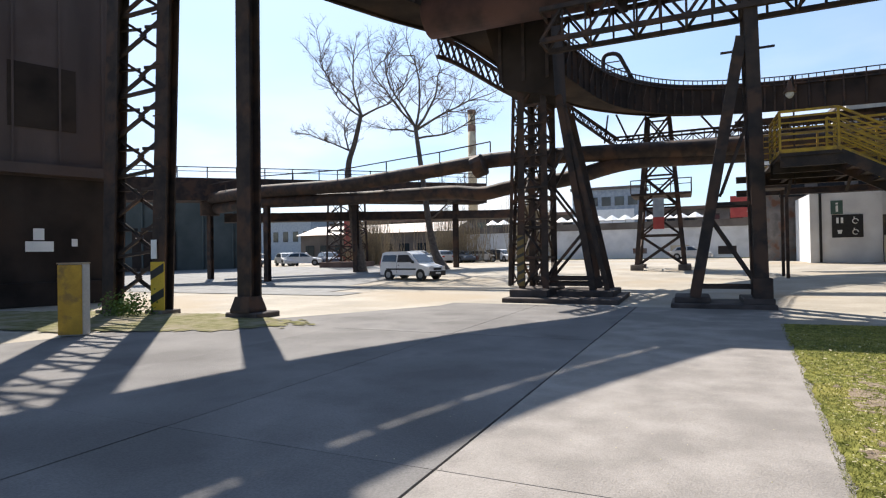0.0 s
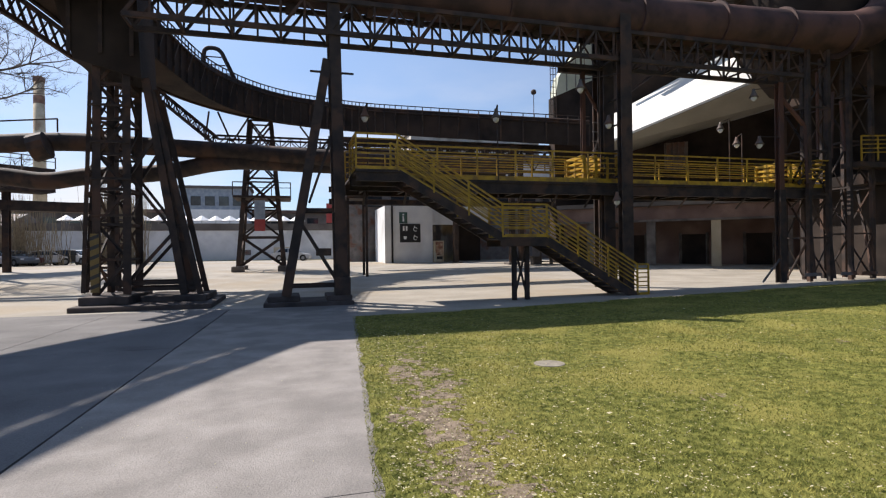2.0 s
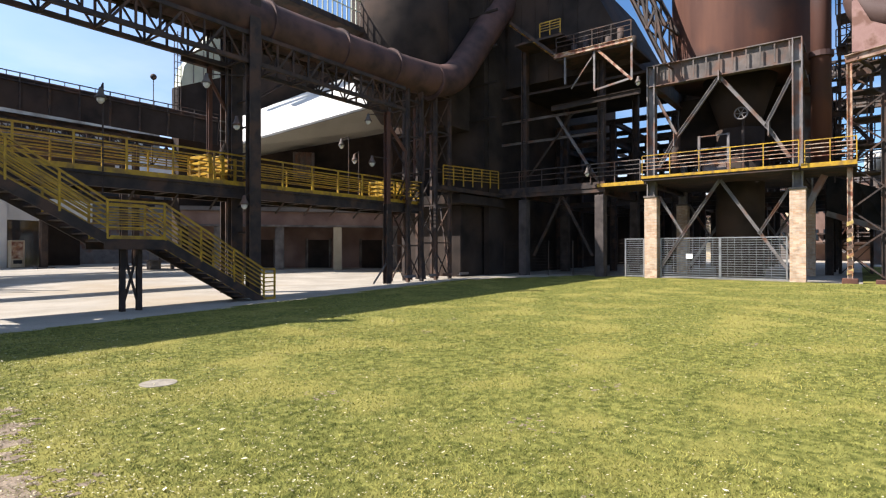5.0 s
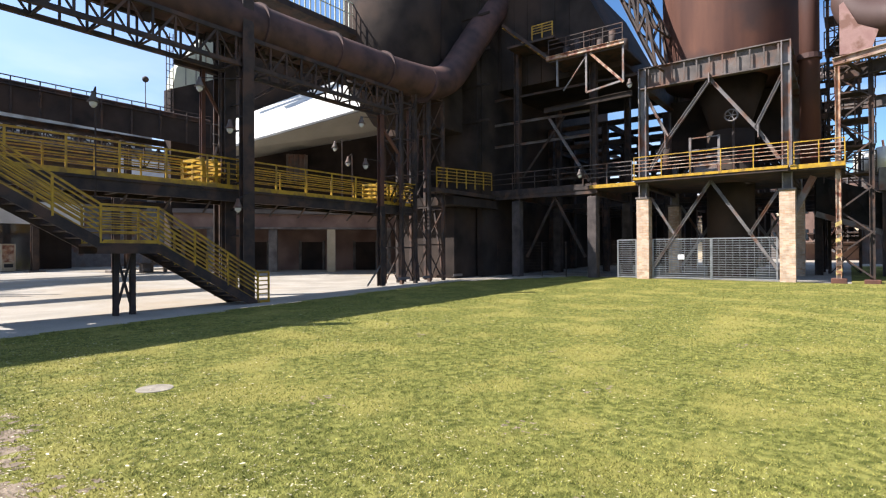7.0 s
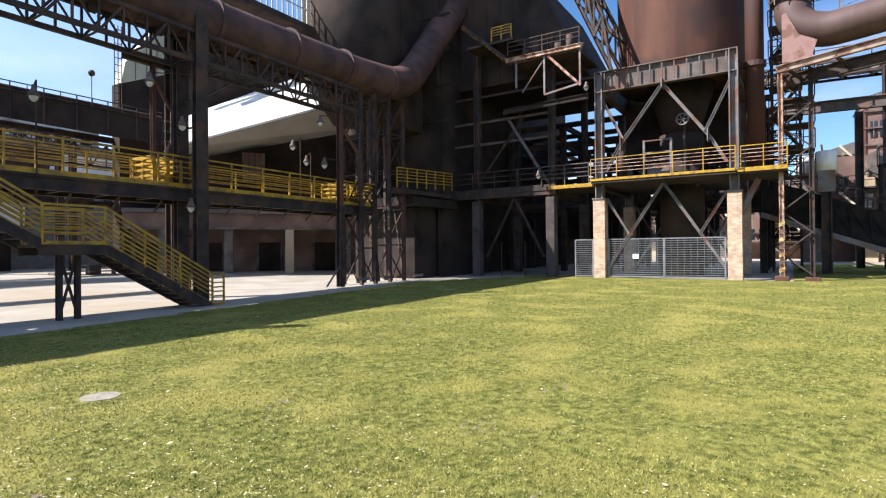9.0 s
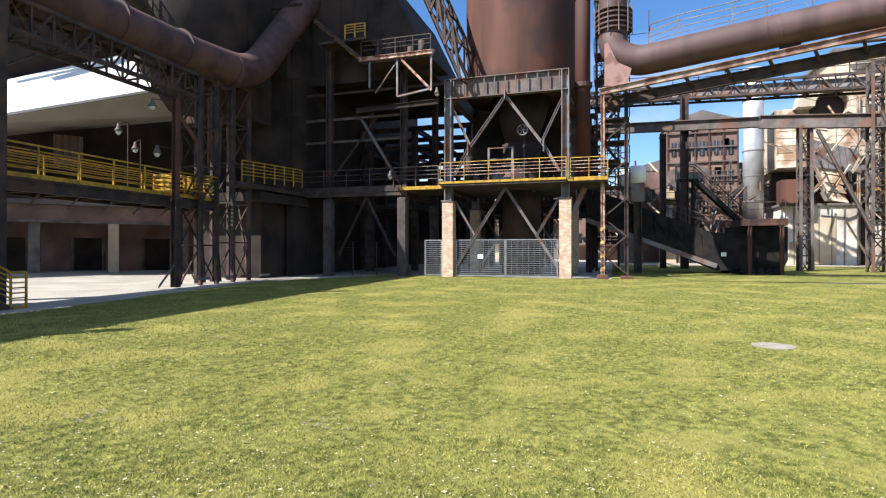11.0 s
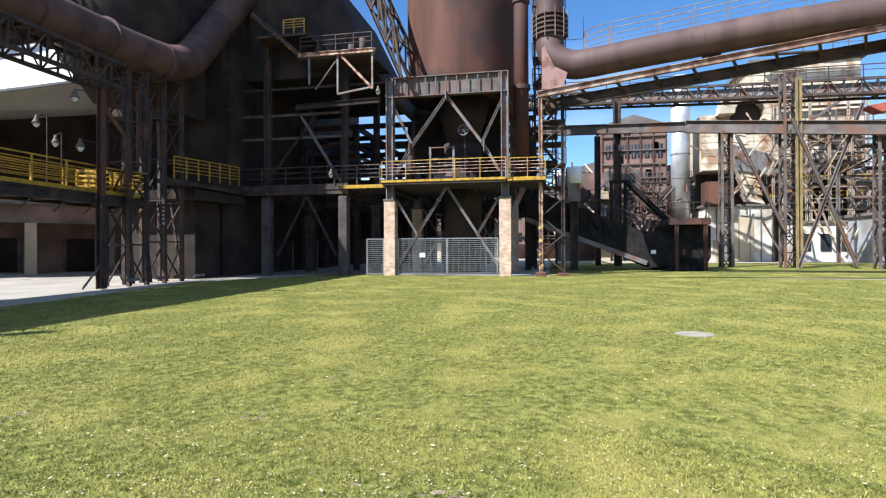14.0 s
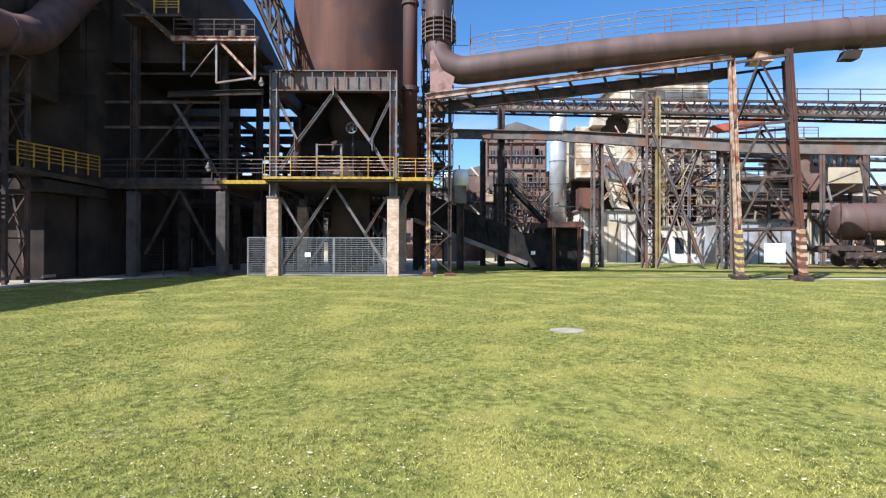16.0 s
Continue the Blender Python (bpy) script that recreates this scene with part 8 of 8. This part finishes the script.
def plant_ridge():
    """The jumble of plant buildings that closes the view behind the gantries."""
    rnd = random.Random(21)
    rows = [(74, 2, 7, 9.5, REDBRICK), (78, -6, 9, 12.5, ROOF), (73, -14.5, 6, 11.0, CREAM), (80, -22, 12, 13.0, REDBRICK), (72, -33, 8, 9.0, CREAM), (76, -42, 10, 11.5, ROOF), (70, -51, 9, 8.5, REDBRICK), (66, -62, 12, 10.0, CREAM), (58, -72, 12, 8.0, ROOF), (84, 10, 9, 10.0, ROOF), (80, 22, 14, 9.0, CREAM)]
    for x, y, w, h, mat in rows:
        t = thing("plant_building", (x, y, 0.7), "weathered plant building with galleries and window bands", "building", "plant buildings")
        part("wall", box((x, y - w / 2, 0.2), (x + 8, y + w / 2, h)), mat, t)
        if rnd.random() < 0.5:
            part("roof", prism([(x - 0.3, y - w / 2 - 0.3, h), (x - 0.3, y + w / 2 + 0.3, h), (x - 0.3, y, h + 1.4)], (8.6, 0, 0)), ROOF, t)
        else:
            part("roof", box((x - 0.3, y - w / 2 - 0.3, h), (x + 8.3, y + w / 2 + 0.3, h + 0.4)), ROOF, t)
        for z in range(3, int(h) - 1, 3):
            window_row(t, x, y - w / 2 + 0.4, y + w / 2 - 0.4, z, z + 1.2, max(2, int(w / 1.7)))
        for k in range(rnd.randint(2, 4)):
            z = rnd.uniform(2.5, h - 1)
            part("gallery", box((x - 1.5, y - w / 2, z), (x - 0.1, y + w / 2 * rnd.uniform(0, 1), z + 0.14)), STEEL, t)
            railing(t, [(x - 1.5, y - w / 2, z + 0.14), (x - 1.5, y, z + 0.14)], 1.0, 1.4, 2, rnd.choice((STEEL, WEATHERED, STEEL_GREY)), 0.07)
        for k in range(9):
            a = y + rnd.uniform(-w / 2, w / 2)
            z = rnd.uniform(0.6, h - 2)
            member("strut", (x - rnd.uniform(0.6, 3), a, z), (x - rnd.uniform(0.6, 3), a + rnd.uniform(-3, 3), z + rnd.uniform(1, 5)), 0.2, 0.2, rnd.choice((STEEL, STEEL_GREY, RUST, CREAM, ORANGE_RUST)), t, "I")
        if rnd.random() < 0.6:
            a = y + rnd.uniform(-w / 3, w / 3)
            part("vent_stack", tube_bm([(x + 2, a, h - 0.5), (x + 2, a, h + rnd.uniform(1.5, 3.5))], rnd.uniform(0.25, 0.5), 10), rnd.choice((RUST, GALV)), t, smooth=True)
    g = thing("pipe_rack", (52, -28, 0.6), "dense rack of rusty pipes and struts in front of the plant", "pipe rack")
    for k in range(5):
        z = 6.2 + k * 1.2
        r = rnd.uniform(0.1, 0.28)
        part("pipe", tube_bm([(53 + rnd.uniform(-1, 1), -27 + rnd.uniform(-2, 2), z), (50 + rnd.uniform(-1, 1), -48, z + rnd.uniform(-1.5, 1))], r, 8), rnd.choice((RUST_PIPE, STEEL_GREY, STEEL)), g, smooth=True)
    for k in range(8):
        y = -24 - k * 3.6
        x = 52.5 - k * 0.35
        member("post", (x, y, 0.5), (x, y, rnd.uniform(8, 12)), 0.24, 0.24, rnd.choice((WEATHERED, STEEL_GREY, CREAM)), g, "I")
        for j in range(3):
            z = rnd.uniform(4, 9)
            member("brace", (x, y, z), (x, y - 4.1, z + rnd.uniform(-2.6, 2.6)), 0.14, 0.14, rnd.choice((STEEL, STEEL_GREY, RUST)), g, "I")
    for k in range(4):
        z = 6.4 + 1.9 * k
        part("gallery", box((50.5, -38 + k, z), (52, -29 + k * 2, z + 0.12)), STEEL, g)
        railing(g, [(50.5, -38 + k, z + 0.12), (50.5, -29 + k * 2, z + 0.12)], 1.0, 1.3, 3, WEATHERED, 0.06)


plant_ridge()


# ---- grass blades, bare soil and litter ----
def bare(x, y):
    """How bare the trodden strip beside the path is, from 0 to 1."""
    d = x - lawn_edge(y) - 0.75 - 0.25 * noise.noise((0, y * 0.8, 5))
    s = max(0.0, 1 - (d / 0.55) ** 2) * max(0.0, min(1.0, (10.5 - y) / 3))
    n = 0.8 * noise.noise((x * 2.6, y * 2.6, 9)) + 0.6 * noise.noise((x * 7, y * 7, 4))
    spots = noise.noise((x * 0.9 + 40, y * 0.9, 2)) + 0.4 * noise.noise((x * 4, y * 4, 8))
    f = noise.noise((x * 13, y * 13, 6)) * 0.5
    return max(0.0, min(1.0, s * 0.75 + n * 0.75 + f - 0.1)) if s > 0.02 else max(0.0, min(1.0, (spots + f * 1.2 - 0.74) * 4))


def soil():
    bm = bmesh.new()
    st = 0.03
    vs = {}

    def v(i, j):
        if (i, j) not in vs:
            x, y = i * st, j * st
            vs[i, j] = bm.verts.new((x, y, gz(x, y) + 0.027 + 0.006 * noise.noise((x * 5, y * 5, 0))))
        return vs[i, j]
    for i in range(20, 400):
        for j in range(-107, 387):
            x, y = (i + 0.5) * st, (j + 0.5) * st
            if x > lawn_edge(y) + 0.15 and x * x + y * y > 5 and bare(x, y) > 0.5:
                bm.faces.new((v(i, j), v(i + 1, j), v(i + 1, j + 1), v(i, j + 1)))
    whole("bare_soil", bm, DIRT, "trodden bare soil and gravel patches in the lawn", "soil", kind="stuff", smooth=True)


soil()


def blades():
    rs = np.random.RandomState(7)
    pos = []
    for r0, r1, dens in ((2.6, 5.5, 4600), (5.5, 8.5, 2600), (8.5, 13, 1200), (13, 20, 440), (20, 31, 140)):
        a0, a1 = radians(-45), radians(92)
        n = int((r1 ** 2 - r0 ** 2) / 2 * (a1 - a0) * dens)
        r = np.sqrt(rs.uniform(r0 ** 2, r1 ** 2, n))
        a = rs.uniform(a0, a1, n)
        x, y = r * np.cos(a), r * np.sin(a)
        big = np.full(n, 1.0 + max(0, r0 - 5) * 0.10)
        pos.append(np.stack([x, y, big], 1))
    p = np.concatenate(pos)
    e = 0.63 + 0.091 * p[:, 1]
    top = np.where(p[:, 0] < 24, 14.5 + (p[:, 0] - 2) * 0.12, 16.9 - (p[:, 0] - 24) * 0.5)
    p = p[(p[:, 0] > e - 0.06) & (p[:, 1] < top) & (p[:, 0] < 30.4)]
    near = (p[:, 0] ** 2 + p[:, 1] ** 2) < 150
    keep = np.ones(len(p), bool)
    for i in np.nonzero(near)[0]:
        if rs.rand() < (bare(p[i, 0], p[i, 1]) - 0.3) * 1.25 or math.hypot(p[i, 0] - 4.05, p[i, 1] - 7.5) < 0.28:
            keep[i] = False
    keep &= np.hypot(p[:, 0] - 11.6, p[:, 1] + 2.8) > 0.37
    p = p[keep]
    n = len(p)
    h = rs.uniform(0.012, 0.028, n) * p[:, 2] ** 0.5
    w = rs.uniform(0.0022, 0.0048, n) * p[:, 2]
    a = rs.uniform(0, 2 * np.pi, n)
    z = np.minimum(0.75, np.maximum(0, p[:, 0] - 6) * 0.0125) + 0.024
    lean = rs.normal(0, 0.9, (n, 2)) * h[:, None]
    co = np.zeros((n, 3, 3), np.float32)
    co[:, 0, 0], co[:, 0, 1], co[:, 0, 2] = p[:, 0] - np.cos(a) * w, p[:, 1] - np.sin(a) * w, z
    co[:, 1, 0], co[:, 1, 1], co[:, 1, 2] = p[:, 0] + np.cos(a) * w, p[:, 1] + np.sin(a) * w, z
    co[:, 2, 0], co[:, 2, 1], co[:, 2, 2] = p[:, 0] + lean[:, 0], p[:, 1] + lean[:, 1], z + h
    me = bpy.data.meshes.new("grass_blades")
    me.vertices.add(n * 3)
    me.vertices.foreach_set("co", co.ravel())
    me.loops.add(n * 3)
    me.loops.foreach_set("vertex_index", np.arange(n * 3, dtype=np.int32))
    me.polygons.add(n)
    me.polygons.foreach_set("loop_start", np.arange(0, n * 3, 3, dtype=np.int32))
    me.update(calc_edges=True)
    me.materials.append(BLADE)
    tagged(new("grass_blades", me), "short grass blades of the mown lawn", "grass", kind="stuff")


blades()


def litter():
    """Pale dry leaves and pebbles scattered on the lawn and the path."""
    rnd = random.Random(12)
    bm = bmesh.new()
    for _ in range(60000):
        r, a = 3 + 17 * rnd.random() ** 1.2, radians(rnd.uniform(-50, 95))
        x, y = r * math.cos(a), r * math.sin(a)
        if x < lawn_edge(y) + 0.05 or y > 13.5:
            continue
        clump = 0.5 + 0.9 * noise.noise((x * 1.1, y * 1.1, 3))
        if rnd.random() > 0.3 * clump + bare(x, y) + max(0.0, 0.6 - 0.14 * (x - lawn_edge(y))):
            continue
        s = rnd.uniform(0.004, 0.0095) * (2.0 if rnd.random() < 0.04 else 1) * (1 + 0.04 * r)
        z = gz(x, y) + rnd.uniform(0.035, 0.055)
        b = rnd.uniform(0, 6.28)
        pts = [(x + s * k * math.cos(b + t), y + s * k * math.sin(b + t), z + rnd.uniform(0, s * 0.7)) for t, k in ((0, 1.5), (1.4, 0.8), (3.1, 1.3), (4.6, 0.7))]
        bm.faces.new([bm.verts.new(q) for q in pts])
    for _ in range(160):
        y = rnd.uniform(2.5, 11)
        x = rnd.uniform(-2.5, lawn_edge(y))
        s = rnd.uniform(0.003, 0.006)
        bmesh.ops.create_cone(bm, cap_ends=True, segments=5, radius1=s, radius2=s * 0.5, depth=s, matrix=Matrix.Translation((x, y, 0.008 + s / 2)))
    whole("leaf_litter", bm, LITTER, "pale dry leaves and pebbles strewn over the ground", "litter", kind="stuff")


litter()

pavement()
